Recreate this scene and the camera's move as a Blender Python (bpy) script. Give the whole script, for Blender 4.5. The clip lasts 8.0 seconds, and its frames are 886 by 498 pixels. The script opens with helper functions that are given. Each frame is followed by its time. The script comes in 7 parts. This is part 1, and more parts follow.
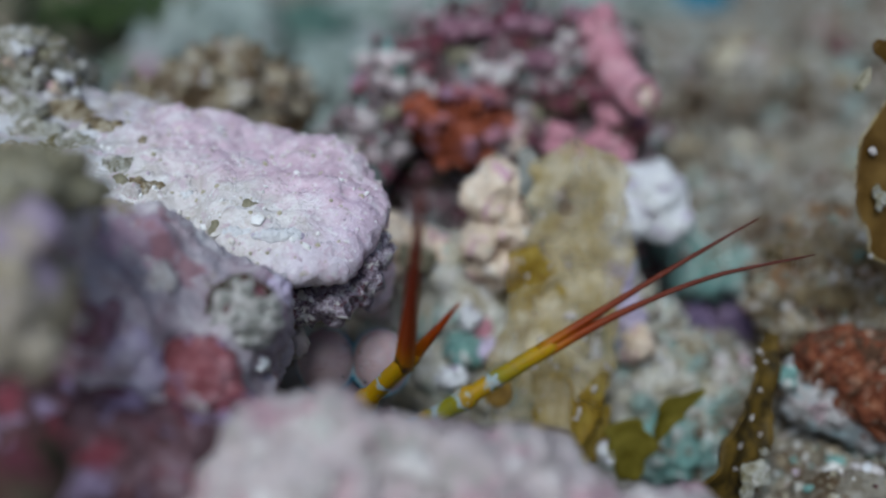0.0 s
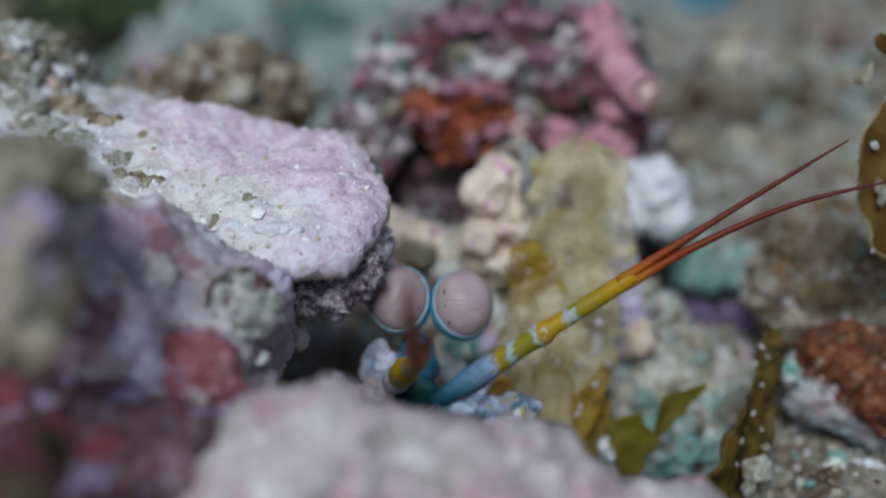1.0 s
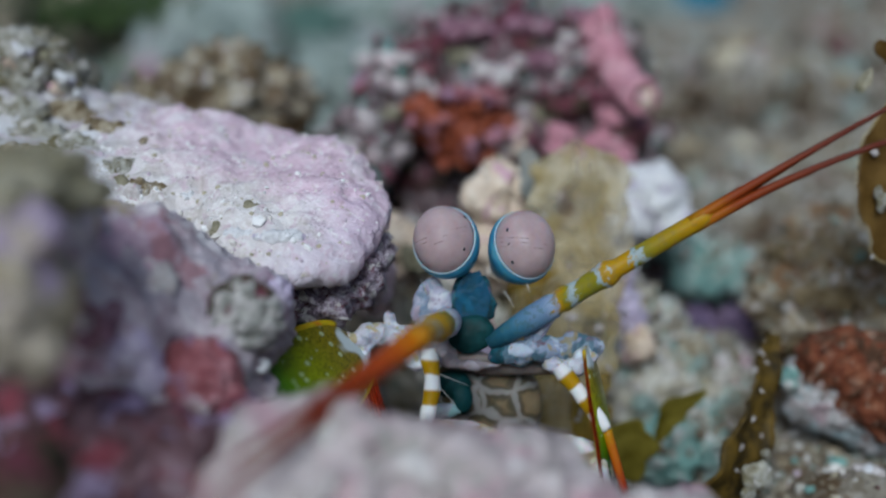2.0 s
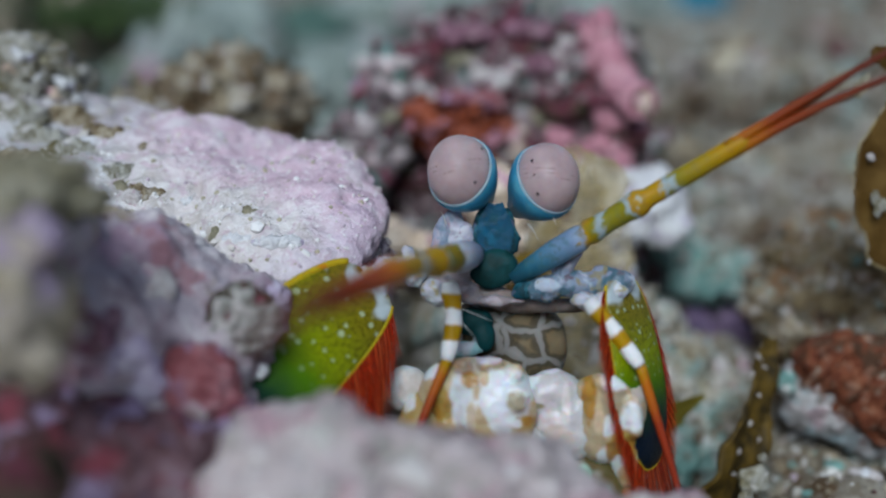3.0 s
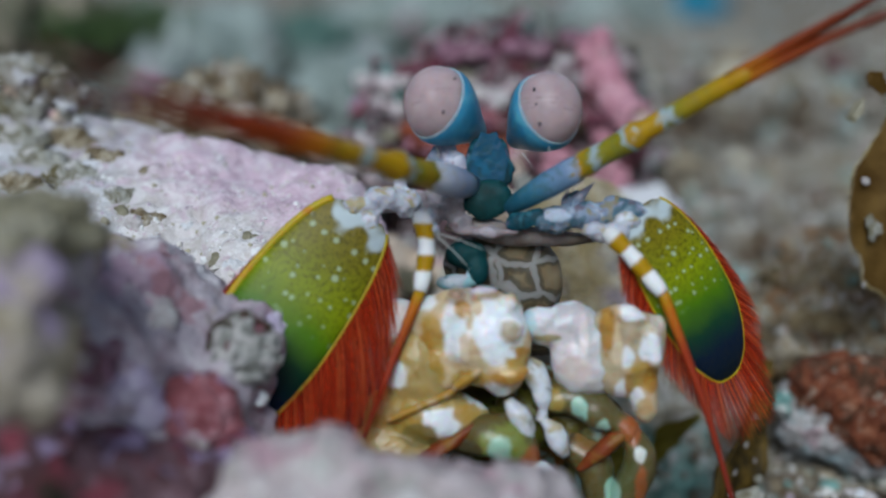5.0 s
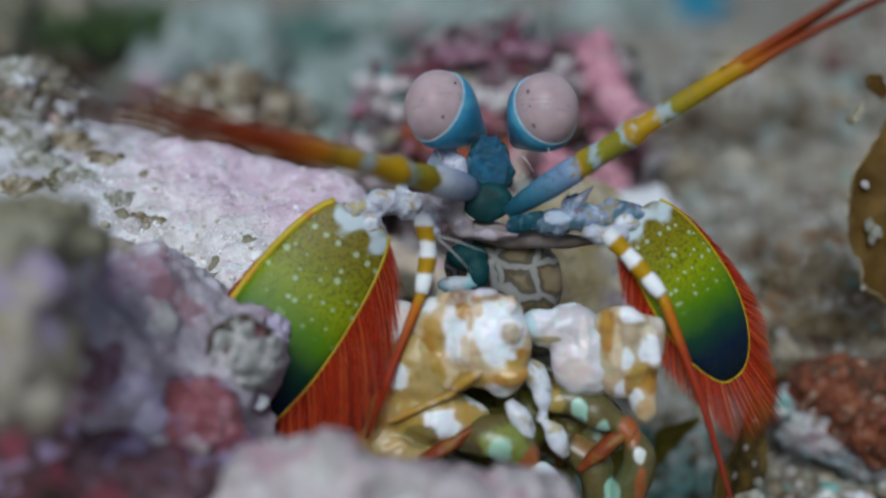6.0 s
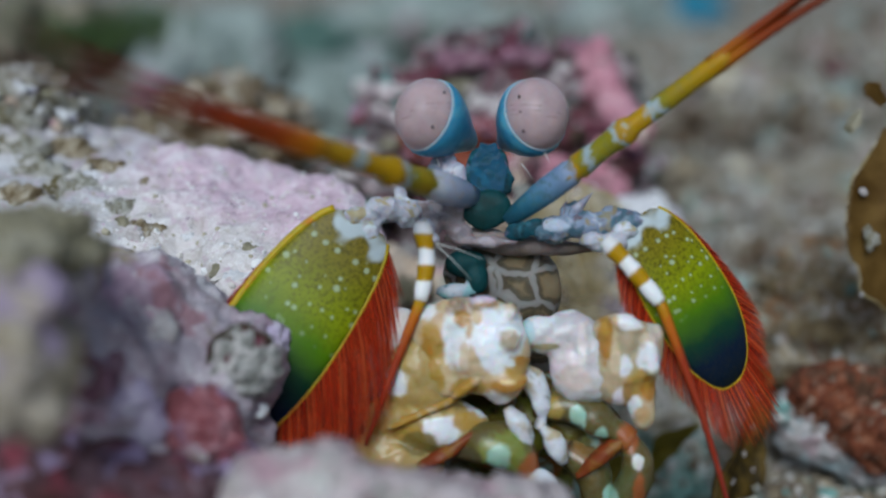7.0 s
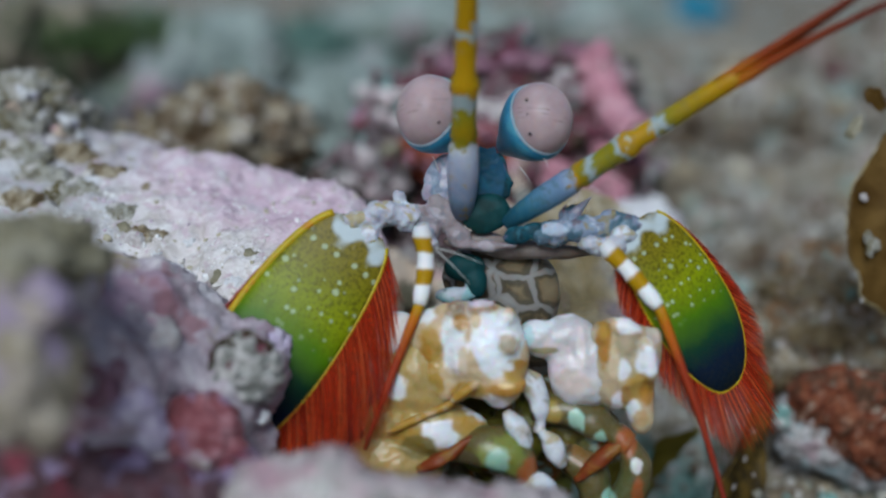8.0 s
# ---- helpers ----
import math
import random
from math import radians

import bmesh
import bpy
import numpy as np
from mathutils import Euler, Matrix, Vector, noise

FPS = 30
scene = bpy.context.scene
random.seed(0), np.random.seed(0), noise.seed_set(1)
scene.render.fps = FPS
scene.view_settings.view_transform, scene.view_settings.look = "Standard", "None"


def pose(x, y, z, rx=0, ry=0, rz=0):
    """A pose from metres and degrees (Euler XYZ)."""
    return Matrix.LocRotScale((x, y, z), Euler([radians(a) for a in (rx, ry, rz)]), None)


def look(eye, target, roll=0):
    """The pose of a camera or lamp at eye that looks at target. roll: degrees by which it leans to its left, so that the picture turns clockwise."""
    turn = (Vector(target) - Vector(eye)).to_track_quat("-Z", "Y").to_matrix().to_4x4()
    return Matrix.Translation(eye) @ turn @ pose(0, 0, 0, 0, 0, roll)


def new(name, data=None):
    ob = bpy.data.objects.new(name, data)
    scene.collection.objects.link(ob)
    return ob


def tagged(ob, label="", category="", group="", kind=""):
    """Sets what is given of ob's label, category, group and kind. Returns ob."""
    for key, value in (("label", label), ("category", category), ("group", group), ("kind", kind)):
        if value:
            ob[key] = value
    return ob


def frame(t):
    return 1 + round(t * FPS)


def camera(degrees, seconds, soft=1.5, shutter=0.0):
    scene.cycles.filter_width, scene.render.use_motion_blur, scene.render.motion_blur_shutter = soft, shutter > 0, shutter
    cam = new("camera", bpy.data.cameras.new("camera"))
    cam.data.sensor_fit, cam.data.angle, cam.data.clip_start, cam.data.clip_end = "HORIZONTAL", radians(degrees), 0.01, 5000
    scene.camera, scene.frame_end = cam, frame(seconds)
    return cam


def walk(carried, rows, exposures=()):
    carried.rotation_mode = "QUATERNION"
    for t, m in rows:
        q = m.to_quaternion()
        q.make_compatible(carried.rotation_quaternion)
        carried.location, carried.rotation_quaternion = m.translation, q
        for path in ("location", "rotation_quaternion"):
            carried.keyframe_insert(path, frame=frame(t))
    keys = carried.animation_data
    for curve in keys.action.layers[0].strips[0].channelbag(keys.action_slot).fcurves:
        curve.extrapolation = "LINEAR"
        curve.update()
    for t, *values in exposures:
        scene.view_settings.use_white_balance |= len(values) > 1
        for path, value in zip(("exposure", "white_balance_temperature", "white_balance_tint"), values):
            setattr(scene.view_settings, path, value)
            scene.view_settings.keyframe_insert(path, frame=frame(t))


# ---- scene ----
MM = 0.001
CAM_ROWS = [
    (0, pose(-0.00032, 0.00026, 0.07096, 72, 0, 0)),
    (0.5, pose(-0.00042, 0.00042, 0.07065, 72, 0, 0)),
    (1, pose(-0.00042, 0.00039, 0.07021, 72, 0, 0)),
    (1.5, pose(-0.00052, 0.00042, 0.07048, 72, 0, 0)),
    (1.7, pose(-0.00052, 0.00045, 0.07074, 72, 0, 0)),
    (2.8, pose(-0.00024, 0.00021, 0.07156, 72, 0, 0)),
    (3, pose(-0.00024, 0.00018, 0.07178, 72, 0, 0)),
    (3.5, pose(-0.00011, 0.00010, 0.07280, 72, 0, 0)),
    (4, pose(-0.00009, 0.00013, 0.07303, 72, 0, 0)),
    (4.5, pose(-0.00005, 0.00006, 0.07424, 72, 0, 0)),
    (6, pose(-0.00002, -0.00004, 0.07541, 72, 0, 0)),
    (6.5, pose(0.00000, 0.00000, 0.07600, 72, 0, 0)),
    (7, pose(0.00004, -0.00015, 0.07639, 72, 0, 0)),
    (7.5, pose(-0.00000, -0.00015, 0.07646, 72, 0, 0)),
    (8, pose(-0.00009, -0.00013, 0.07713, 72, 0, 0)),
]
cam = camera(45, 8.0, soft=2.0, shutter=0.5)
cam.data.dof.use_dof = True
cam.data.dof.focus_distance = 0.124
cam.data.dof.aperture_fstop = 7.6
cam.data.dof.aperture_blades = 0
walk(cam, CAM_ROWS, exposures=((0, 0.0), (8, 0.0)))

# ---- daylight through shallow water ----
world = bpy.data.worlds.new("daylight")
scene.world = world
world.use_nodes = True
sky = world.node_tree.nodes.new("ShaderNodeTexSky")
sky.sky_type = "NISHITA"
sky.sun_disc = False
sky.sun_elevation, sky.sun_rotation = radians(46), radians(193)
world.node_tree.nodes["Background"].inputs["Strength"].default_value = 0.075
world.node_tree.links.new(sky.outputs[0], world.node_tree.nodes["Background"].inputs["Color"])
sun = new("sun", bpy.data.lights.new("sun", "SUN"))
sun.data.energy, sun.data.angle, sun.data.color = 2.65, radians(30), (0.885, 1.0, 1.08)
sun.matrix_world = look((-0.22, -0.95, 1.0), (0, 0, 0))


# ---- materials ----
def shader(name, rough=0.6):
    m = bpy.data.materials.new(name)
    m.use_nodes = True
    nt = m.node_tree
    b = nt.nodes["Principled BSDF"]
    b.inputs["Roughness"].default_value = rough
    b.inputs["Specular IOR Level"].default_value = 0.14  # wet surfaces under water hardly gloss
    return m, nt, b


def node(nt, kind, **values):
    n = nt.nodes.new(kind)
    for key, value in values.items():
        n.inputs[key].default_value = value
    return n


def coords(nt):
    """Object coordinates in millimetres."""
    t = nt.nodes.new("ShaderNodeTexCoord")
    s = nt.nodes.new("ShaderNodeVectorMath")
    s.operation = "SCALE"
    s.inputs["Scale"].default_value = 1000
    nt.links.new(t.outputs["Object"], s.inputs[0])
    return s.outputs["Vector"]


def noise_of(nt, vec, size, detail=6.0, rough=0.6, warp=0.0):
    n = node(nt, "ShaderNodeTexNoise", Scale=1.0 / size, Detail=detail, Roughness=rough, Distortion=warp)
    nt.links.new(vec, n.inputs["Vector"])
    return n.outputs["Fac"]


def cells_of(nt, vec, size, out="Distance", feature="F1"):
    n = node(nt, "ShaderNodeTexVoronoi", Scale=1.0 / size)
    n.feature = feature
    nt.links.new(vec, n.inputs["Vector"])
    return n.outputs[out]


def math_of(nt, op, a, b=None, c=None):
    n = nt.nodes.new("ShaderNodeMath")
    n.operation = op
    for i, v in enumerate((a, b, c)):
        if v is None:
            continue
        if isinstance(v, (int, float)):
            n.inputs[i].default_value = v
        else:
            nt.links.new(v, n.inputs[i])
    return n.outputs[0]


def ramp(nt, fac, stops, smooth="LINEAR"):
    r = nt.nodes.new("ShaderNodeValToRGB")
    r.color_ramp.interpolation = smooth
    e = r.color_ramp.elements
    while len(e) < len(stops):
        e.new(0.5)
    for el, (p, c) in zip(e, stops):
        el.position, el.color = p, (*c, 1)
    nt.links.new(fac, r.inputs["Fac"])
    return r.outputs["Color"]


def step(nt, value, low, high):
    """0 below low, 1 above high."""
    n = node(nt, "ShaderNodeMapRange")
    n.interpolation_type = "SMOOTHSTEP"
    n.inputs["From Min"].default_value, n.inputs["From Max"].default_value = low, high
    nt.links.new(value, n.inputs["Value"])
    return n.outputs["Result"]


def blend(nt, fac, a, b):
    n = nt.nodes.new("ShaderNodeMix")
    n.data_type = "RGBA"
    if isinstance(fac, (int, float)):
        n.inputs[0].default_value = fac
    else:
        nt.links.new(fac, n.inputs[0])
    for i, v in ((6, a), (7, b)):
        if isinstance(v, tuple):
            n.inputs[i].default_value = (*v, 1)
        else:
            nt.links.new(v, n.inputs[i])
    return n.outputs[2]


def relief(nt, b, height, depth):
    n = node(nt, "ShaderNodeBump", Distance=depth * MM, Strength=1.0)
    nt.links.new(height, n.inputs["Height"])
    nt.links.new(n.outputs["Normal"], b.inputs["Normal"])


def axis(nt, vec, name):
    s = nt.nodes.new("ShaderNodeSeparateXYZ")
    nt.links.new(vec, s.inputs[0])
    return s.outputs[name]


def crust(name, stops, size, flecks=(), rough=0.75, depth=0.5, grain=0.6):
    """Stone with living crust: colours by noise, flecks of (colour, size, share), relief at two scales."""
    m, nt, b = shader(name, rough)
    v = coords(nt)
    big, small = noise_of(nt, v, size, 5, 0.6, 0.6), noise_of(nt, v, size * 0.22, 6, 0.65)
    fac = math_of(nt, "MULTIPLY_ADD", small, 0.45, math_of(nt, "MULTIPLY", big, 0.55))
    col = ramp(nt, step(nt, fac, 0.3, 0.7), stops)
    for k, (colour, fsize, share) in enumerate(flecks):
        shift = nt.nodes.new("ShaderNodeVectorMath")
        shift.inputs[1].default_value = (13.7 * (k + 1), 5.1 * k, -7.9 * k)
        nt.links.new(v, shift.inputs[0])
        edge = 0.62 - share * 0.55
        spots = step(nt, noise_of(nt, shift.outputs[0], fsize * 1.5, 5, 0.62, 0.5), edge, edge + 0.09)
        col = blend(nt, math_of(nt, "MULTIPLY", spots, 0.85), col, colour)
    nt.links.new(col, b.inputs["Base Color"])
    h = math_of(nt, "ADD", noise_of(nt, v, grain, 5, 0.7), math_of(nt, "MULTIPLY", cells_of(nt, v, grain * 2.2), 0.6))
    relief(nt, b, h, depth)
    return m


def weed(name, dark, light, size=3.0, glow=0.45, rough=0.45, clear=0.0, patchy=0.55):
    """Thin living tissue that lets light through."""
    m, nt, b = shader(name, rough)
    v = coords(nt)
    col = ramp(nt, step(nt, noise_of(nt, v, size, 5, 0.6), 0.3, 0.7), ((0, dark), (1, light)))
    nt.links.new(col, b.inputs["Base Color"])
    relief(nt, b, noise_of(nt, v, size * 0.15, 4), 0.15)
    t = nt.nodes.new("ShaderNodeBsdfTranslucent")
    nt.links.new(col, t.inputs["Color"])
    mix = node(nt, "ShaderNodeMixShader", Fac=glow)
    nt.links.new(b.outputs[0], mix.inputs[1])
    nt.links.new(t.outputs[0], mix.inputs[2])
    if clear:
        thin = nt.nodes.new("ShaderNodeMixShader")
        holes = step(nt, noise_of(nt, v, size * 1.4, 2, 0.5, 0.4), 0.36, 0.66)
        nt.links.new(math_of(nt, "MULTIPLY_ADD", holes, patchy, clear - 0.36 * patchy), thin.inputs[0])
        nt.links.new(mix.outputs[0], thin.inputs[1])
        nt.links.new(nt.nodes.new("ShaderNodeBsdfTransparent").outputs[0], thin.inputs[2])
        mix = thin
    nt.links.new(mix.outputs[0], nt.nodes["Material Output"].inputs["Surface"])
    return m


PINK, LAV, WHITE = (0.55, 0.30, 0.40), (0.40, 0.31, 0.47), (0.78, 0.74, 0.72)
MAROON, OLIVE, TEAL = (0.20, 0.05, 0.08), (0.16, 0.13, 0.05), (0.15, 0.36, 0.33)
BROWN, SAND = (0.14, 0.085, 0.045), (0.42, 0.38, 0.31)



def plate_material():
    """Crusted plate: rose towards its far edge, chalk white towards its front rim, grey and gritty at its root."""
    m, nt, b = shader("pink_coralline_plate", 0.7)
    v = coords(nt)
    wob = math_of(nt, "MULTIPLY", math_of(nt, "SUBTRACT", noise_of(nt, v, 9, 5, 0.62, 0.5), 0.5), 22.0)
    x, y = axis(nt, v, "X"), axis(nt, v, "Y")
    back = math_of(nt, "ADD", math_of(nt, "MULTIPLY_ADD", x, 0.55, y), wob)
    mid = noise_of(nt, v, 3.2, 6, 0.65, 0.5)
    chalk = ramp(nt, mid, ((0.3, (0.50, 0.45, 0.40)), (0.5, (0.68, 0.63, 0.62)), (0.7, (0.82, 0.79, 0.78))))
    rose = ramp(nt, mid, ((0.3, (0.56, 0.40, 0.47)), (0.5, (0.70, 0.53, 0.61)), (0.7, (0.82, 0.74, 0.77))))
    grey = ramp(nt, mid, ((0.3, (0.28, 0.26, 0.23)), (0.5, (0.48, 0.48, 0.49)), (0.7, (0.66, 0.67, 0.70))))
    col = blend(nt, step(nt, back, -9, 1), chalk, rose)
    col = blend(nt, math_of(nt, "MULTIPLY", step(nt, math_of(nt, "MULTIPLY_ADD", wob, 0.6, math_of(nt, "MULTIPLY", x, -1.0)), 6, 20), 0.85), col, grey)
    lilac = math_of(nt, "MULTIPLY", step(nt, math_of(nt, "ADD", math_of(nt, "SUBTRACT", x, y), wob), 20, 32), 0.4)
    col = blend(nt, lilac, col, (0.60, 0.48, 0.66))
    col = blend(nt, math_of(nt, "MULTIPLY", step(nt, noise_of(nt, v, 2.0, 5, 0.62, 0.5), 0.60, 0.68), 0.5), col, (0.34, 0.29, 0.20))
    col = blend(nt, math_of(nt, "MULTIPLY", step(nt, noise_of(nt, v, 1.1, 5, 0.62), 0.57, 0.66), 0.6), col, (0.84, 0.82, 0.82))
    col = blend(nt, math_of(nt, "MULTIPLY", step(nt, noise_of(nt, v, 1.9, 5, 0.65, 0.6), 0.52, 0.64), 0.5), col, (0.56, 0.37, 0.46))
    nt.links.new(col, b.inputs["Base Color"])
    relief(nt, b, math_of(nt, "ADD", noise_of(nt, v, 0.6, 5, 0.7), math_of(nt, "MULTIPLY", cells_of(nt, v, 1.2), 0.5)), 0.4)
    return m


M_PLATE = plate_material()
M_LEFT = crust("mauve_coralline_rock", ((0, (0.24, 0.17, 0.18)), (0.3, (0.40, 0.32, 0.36)), (0.6, (0.52, 0.455, 0.50)), (1, (0.70, 0.66, 0.67))), 9,
               (((0.42, 0.28, 0.36), 5.0, 0.16), ((0.36, 0.18, 0.21), 4.0, 0.09), ((0.44, 0.39, 0.44), 4.4, 0.14), ((0.42, 0.35, 0.22), 7.0, 0.12)), 0.75, 0.5, 0.7)
M_FRONT = crust("pale_pink_rock", ((0, (0.34, 0.34, 0.30)), (0.4, (0.50, 0.42, 0.42)), (0.7, (0.58, 0.50, 0.50)), (1, (0.66, 0.62, 0.59))), 8,
                ((WHITE, 2.6, 0.16), ((0.52, 0.33, 0.37), 4.2, 0.22), ((0.40, 0.43, 0.38), 3.2, 0.08), ((0.24, 0.20, 0.19), 1.8, 0.06)), 0.75, 0.5, 0.6)
M_BACK = crust("mottled_red_rock", ((0, (0.015, 0.014, 0.014)), (0.3, (0.08, 0.055, 0.058)), (0.5, (0.22, 0.15, 0.16)), (0.75, (0.42, 0.35, 0.36)), (1, (0.66, 0.64, 0.62))), 6,
               ((WHITE, 2.4, 0.12), (MAROON, 4.0, 0.20), ((0.05, 0.055, 0.035), 4.0, 0.16), (TEAL, 3.0, 0.08)), 0.75, 0.8, 0.9)
M_RUBBLE = crust("brown_crusted_rubble", ((0, (0.05, 0.032, 0.016)), (0.3, (0.20, 0.145, 0.08)), (0.6, (0.46, 0.39, 0.28)), (1, (0.74, 0.70, 0.62))), 5,
                 ((WHITE, 2.2, 0.14), (BROWN, 3.0, 0.22), ((0.05, 0.035, 0.02), 2.2, 0.12)), 0.85, 0.8, 0.7)
M_LEDGE = crust("pale_sandy_ledge", ((0, (0.24, 0.18, 0.09)), (0.35, (0.46, 0.40, 0.28)), (0.65, (0.62, 0.60, 0.53)), (1, (0.80, 0.79, 0.76))), 5,
                ((WHITE, 2.0, 0.15), ((0.30, 0.45, 0.42), 4.0, 0.16)), 0.85, 0.6, 0.6)
M_MAROON = crust("mauve_maroon_crust", ((0, (0.032, 0.0176, 0.0192)), (0.4, (0.096, 0.048, 0.0544)), (0.7, (0.168, 0.096, 0.112)), (1, (0.272, 0.208, 0.24))), 6, ((LAV, 3.4, 0.16), ((0.24, 0.05, 0.07), 3.4, 0.10)), 0.8, 0.6, 0.7)
M_BROWNTURF = crust("brown_turf", ((0, (0.084, 0.0546, 0.0273)), (0.3, (0.252, 0.179, 0.105)), (0.65, (0.42, 0.347, 0.242)), (1, (0.651, 0.598, 0.504))), 4, ((WHITE, 1.3, 0.12), ((0.26, 0.13, 0.06), 4.0, 0.2), ((0.06, 0.05, 0.02), 2.6, 0.12)), 0.9, 0.9, 0.7)
# dark turf colour that also stands for shade in rock hollows
M_TURFSHADE = crust("dark_turf_and_shade", ((0, (0.025, 0.02, 0.014)), (0.5, (0.07, 0.055, 0.035)), (1, (0.16, 0.12, 0.09))), 5, ((MAROON, 3.0, 0.15),), 0.9, 0.8, 0.7)
M_OLIVETURF = crust("olive_beige_turf", ((0, (0.16, 0.145, 0.085)), (0.5, (0.32, 0.29, 0.20)), (1, (0.50, 0.46, 0.37))), 6, (), 0.9, 0.8, 0.7)
M_TANTURF = crust("tan_turf", ((0, (0.211, 0.167, 0.114)), (0.4, (0.352, 0.299, 0.22)), (0.7, (0.458, 0.396, 0.326)), (1, (0.528, 0.458, 0.44))), 9, ((LAV, 5.0, 0.14), ((0.40, 0.24, 0.24), 4.0, 0.1)), 0.9, 0.7, 0.8)
M_RAGGED = crust("ragged_mauve_crust", ((0, (0.0641, 0.0513, 0.0641)), (0.4, (0.333, 0.257, 0.321)), (0.7, (0.59, 0.513, 0.59)), (1, (0.855, 0.834, 0.855))), 2.5, ((MAROON, 1.5, 0.15), (WHITE, 1.0, 0.15)), 0.8, 0.8, 0.5)
M_KNOB = crust("white_crystal_crust", ((0, (0.16, 0.13, 0.07)), (0.4, (0.36, 0.34, 0.27)), (1, (0.66, 0.66, 0.62))), 3,
               ((OLIVE, 2.2, 0.20), (WHITE, 1.1, 0.14)), 0.7, 0.8, 0.5)
M_GROUND = crust("coral_sand", ((0, (0.0722, 0.0537, 0.031)), (0.35, (0.186, 0.155, 0.114)), (0.7, (0.31, 0.279, 0.227)), (1, (0.475, 0.454, 0.413))), 11,
                 ((WHITE, 3.0, 0.08), (BROWN, 5.0, 0.14), ((0.30, 0.40, 0.38), 7.0, 0.12)), 0.9, 0.9, 1.0)
M_MOUND = crust("mottled_rubble_sand", ((0, (0.036, 0.0252, 0.0162)), (0.35, (0.126, 0.099, 0.072)), (0.6, (0.288, 0.261, 0.216)), (1, (0.54, 0.522, 0.477))), 12,
                ((BROWN, 8.0, 0.24), ((0.06, 0.042, 0.025), 5.0, 0.12), ((0.62, 0.60, 0.55), 4.5, 0.16), ((0.30, 0.40, 0.38), 8.0, 0.08), ((0.42, 0.30, 0.30), 6.0, 0.10)), 0.9, 0.9, 1.0)
M_FAR = crust("grey_green_reef", ((0, (0.09, 0.12, 0.11)), (0.5, (0.26, 0.31, 0.29)), (1, (0.44, 0.49, 0.46))), 16,
              ((PINK, 14.0, 0.10), ((0.12, 0.15, 0.11), 12.0, 0.14)), 0.9, 1.0, 3.0)
M_FARDARK = crust("dark_olive_reef", ((0, (0.027, 0.0675, 0.057)), (0.5, (0.075, 0.143, 0.12)), (1, (0.195, 0.27, 0.232))), 15, (), 0.9, 1.0, 2.0)
M_CREAM = crust("cream_limestone", ((0, (0.50, 0.38, 0.26)), (0.5, (0.68, 0.54, 0.42)), (1, (0.78, 0.70, 0.60))), 5, ((PINK, 2.5, 0.12),), 0.65, 0.3, 0.5)
M_WHITE = crust("white_coral_limestone", ((0, (0.60, 0.60, 0.63)), (0.5, (0.78, 0.78, 0.80)), (1, (0.88, 0.88, 0.88))), 4, ((LAV, 2.0, 0.15),), 0.65, 0.5, 0.5)
M_LILAC = crust("lilac_coralline", ((0, (0.36, 0.28, 0.42)), (0.5, (0.56, 0.48, 0.62)), (1, (0.72, 0.68, 0.74))), 4, (), 0.65, 0.3, 0.5)
M_PURPLE = crust("purple_crust", ((0, (0.05, 0.05, 0.10)), (0.5, (0.15, 0.10, 0.17)), (1, (0.34, 0.25, 0.35))), 5, (), 0.7, 0.4, 0.6)
M_TEAL = crust("teal_sponge_crust", ((0, (0.103, 0.206, 0.189)), (0.5, (0.189, 0.361, 0.327)), (1, (0.396, 0.516, 0.473))), 5, ((WHITE, 1.4, 0.12),), 0.7, 0.4, 0.6)
M_RED = crust("red_sponge", ((0, (0.15, 0.05, 0.055)), (0.4, (0.29, 0.085, 0.095)), (0.7, (0.40, 0.17, 0.19)), (1, (0.52, 0.34, 0.37))), 4.5, ((LAV, 2.6, 0.12), ((0.16, 0.04, 0.05), 2.6, 0.12)), 0.6, 0.4, 0.5)
M_ORANGE = crust("orange_red_sponge", ((0, (0.045, 0.012, 0.008)), (0.35, (0.16, 0.034, 0.016)), (0.65, (0.36, 0.085, 0.035)), (1, (0.60, 0.24, 0.19))), 4.5, ((PINK, 2.4, 0.12), ((0.05, 0.015, 0.01), 3.0, 0.16)), 0.55, 0.5, 0.6)
M_ROSE = crust("rose_tube_sponge", ((0, (0.38, 0.14, 0.19)), (0.5, (0.52, 0.24, 0.29)), (1, (0.64, 0.42, 0.45))), 4, (), 0.6, 0.3, 0.5)
M_PLUM = crust("plum_crust", ((0, (0.10, 0.05, 0.065)), (0.5, (0.22, 0.10, 0.14)), (1, (0.42, 0.30, 0.33))), 4, ((PINK, 2.0, 0.12),), 0.6, 0.4, 0.6)
M_CALYX = crust("grey_shelly_plug", ((0, (0.10, 0.10, 0.09)), (0.45, (0.34, 0.34, 0.31)), (1, (0.72, 0.72, 0.68))), 1.5, ((WHITE, 0.9, 0.25),), 0.7, 0.6, 0.35)
M_SHELLRED = crust("red_brown_shell", ((0, (0.04, 0.0144, 0.008)), (0.35, (0.136, 0.0384, 0.0192)), (0.7, (0.216, 0.068, 0.032)), (1, (0.352, 0.208, 0.136))), 3.5, ((SAND, 1.3, 0.07), ((0.06, 0.035, 0.02), 3.0, 0.2), ((0.24, 0.12, 0.08), 2.4, 0.12)), 0.6, 0.35, 0.5)
M_SHELLWHITE = crust("chalky_shell", ((0, (0.42, 0.36, 0.34)), (0.5, (0.60, 0.55, 0.54)), (1, (0.74, 0.74, 0.73))), 3, ((PINK, 1.4, 0.12),), 0.6, 0.4, 0.5)
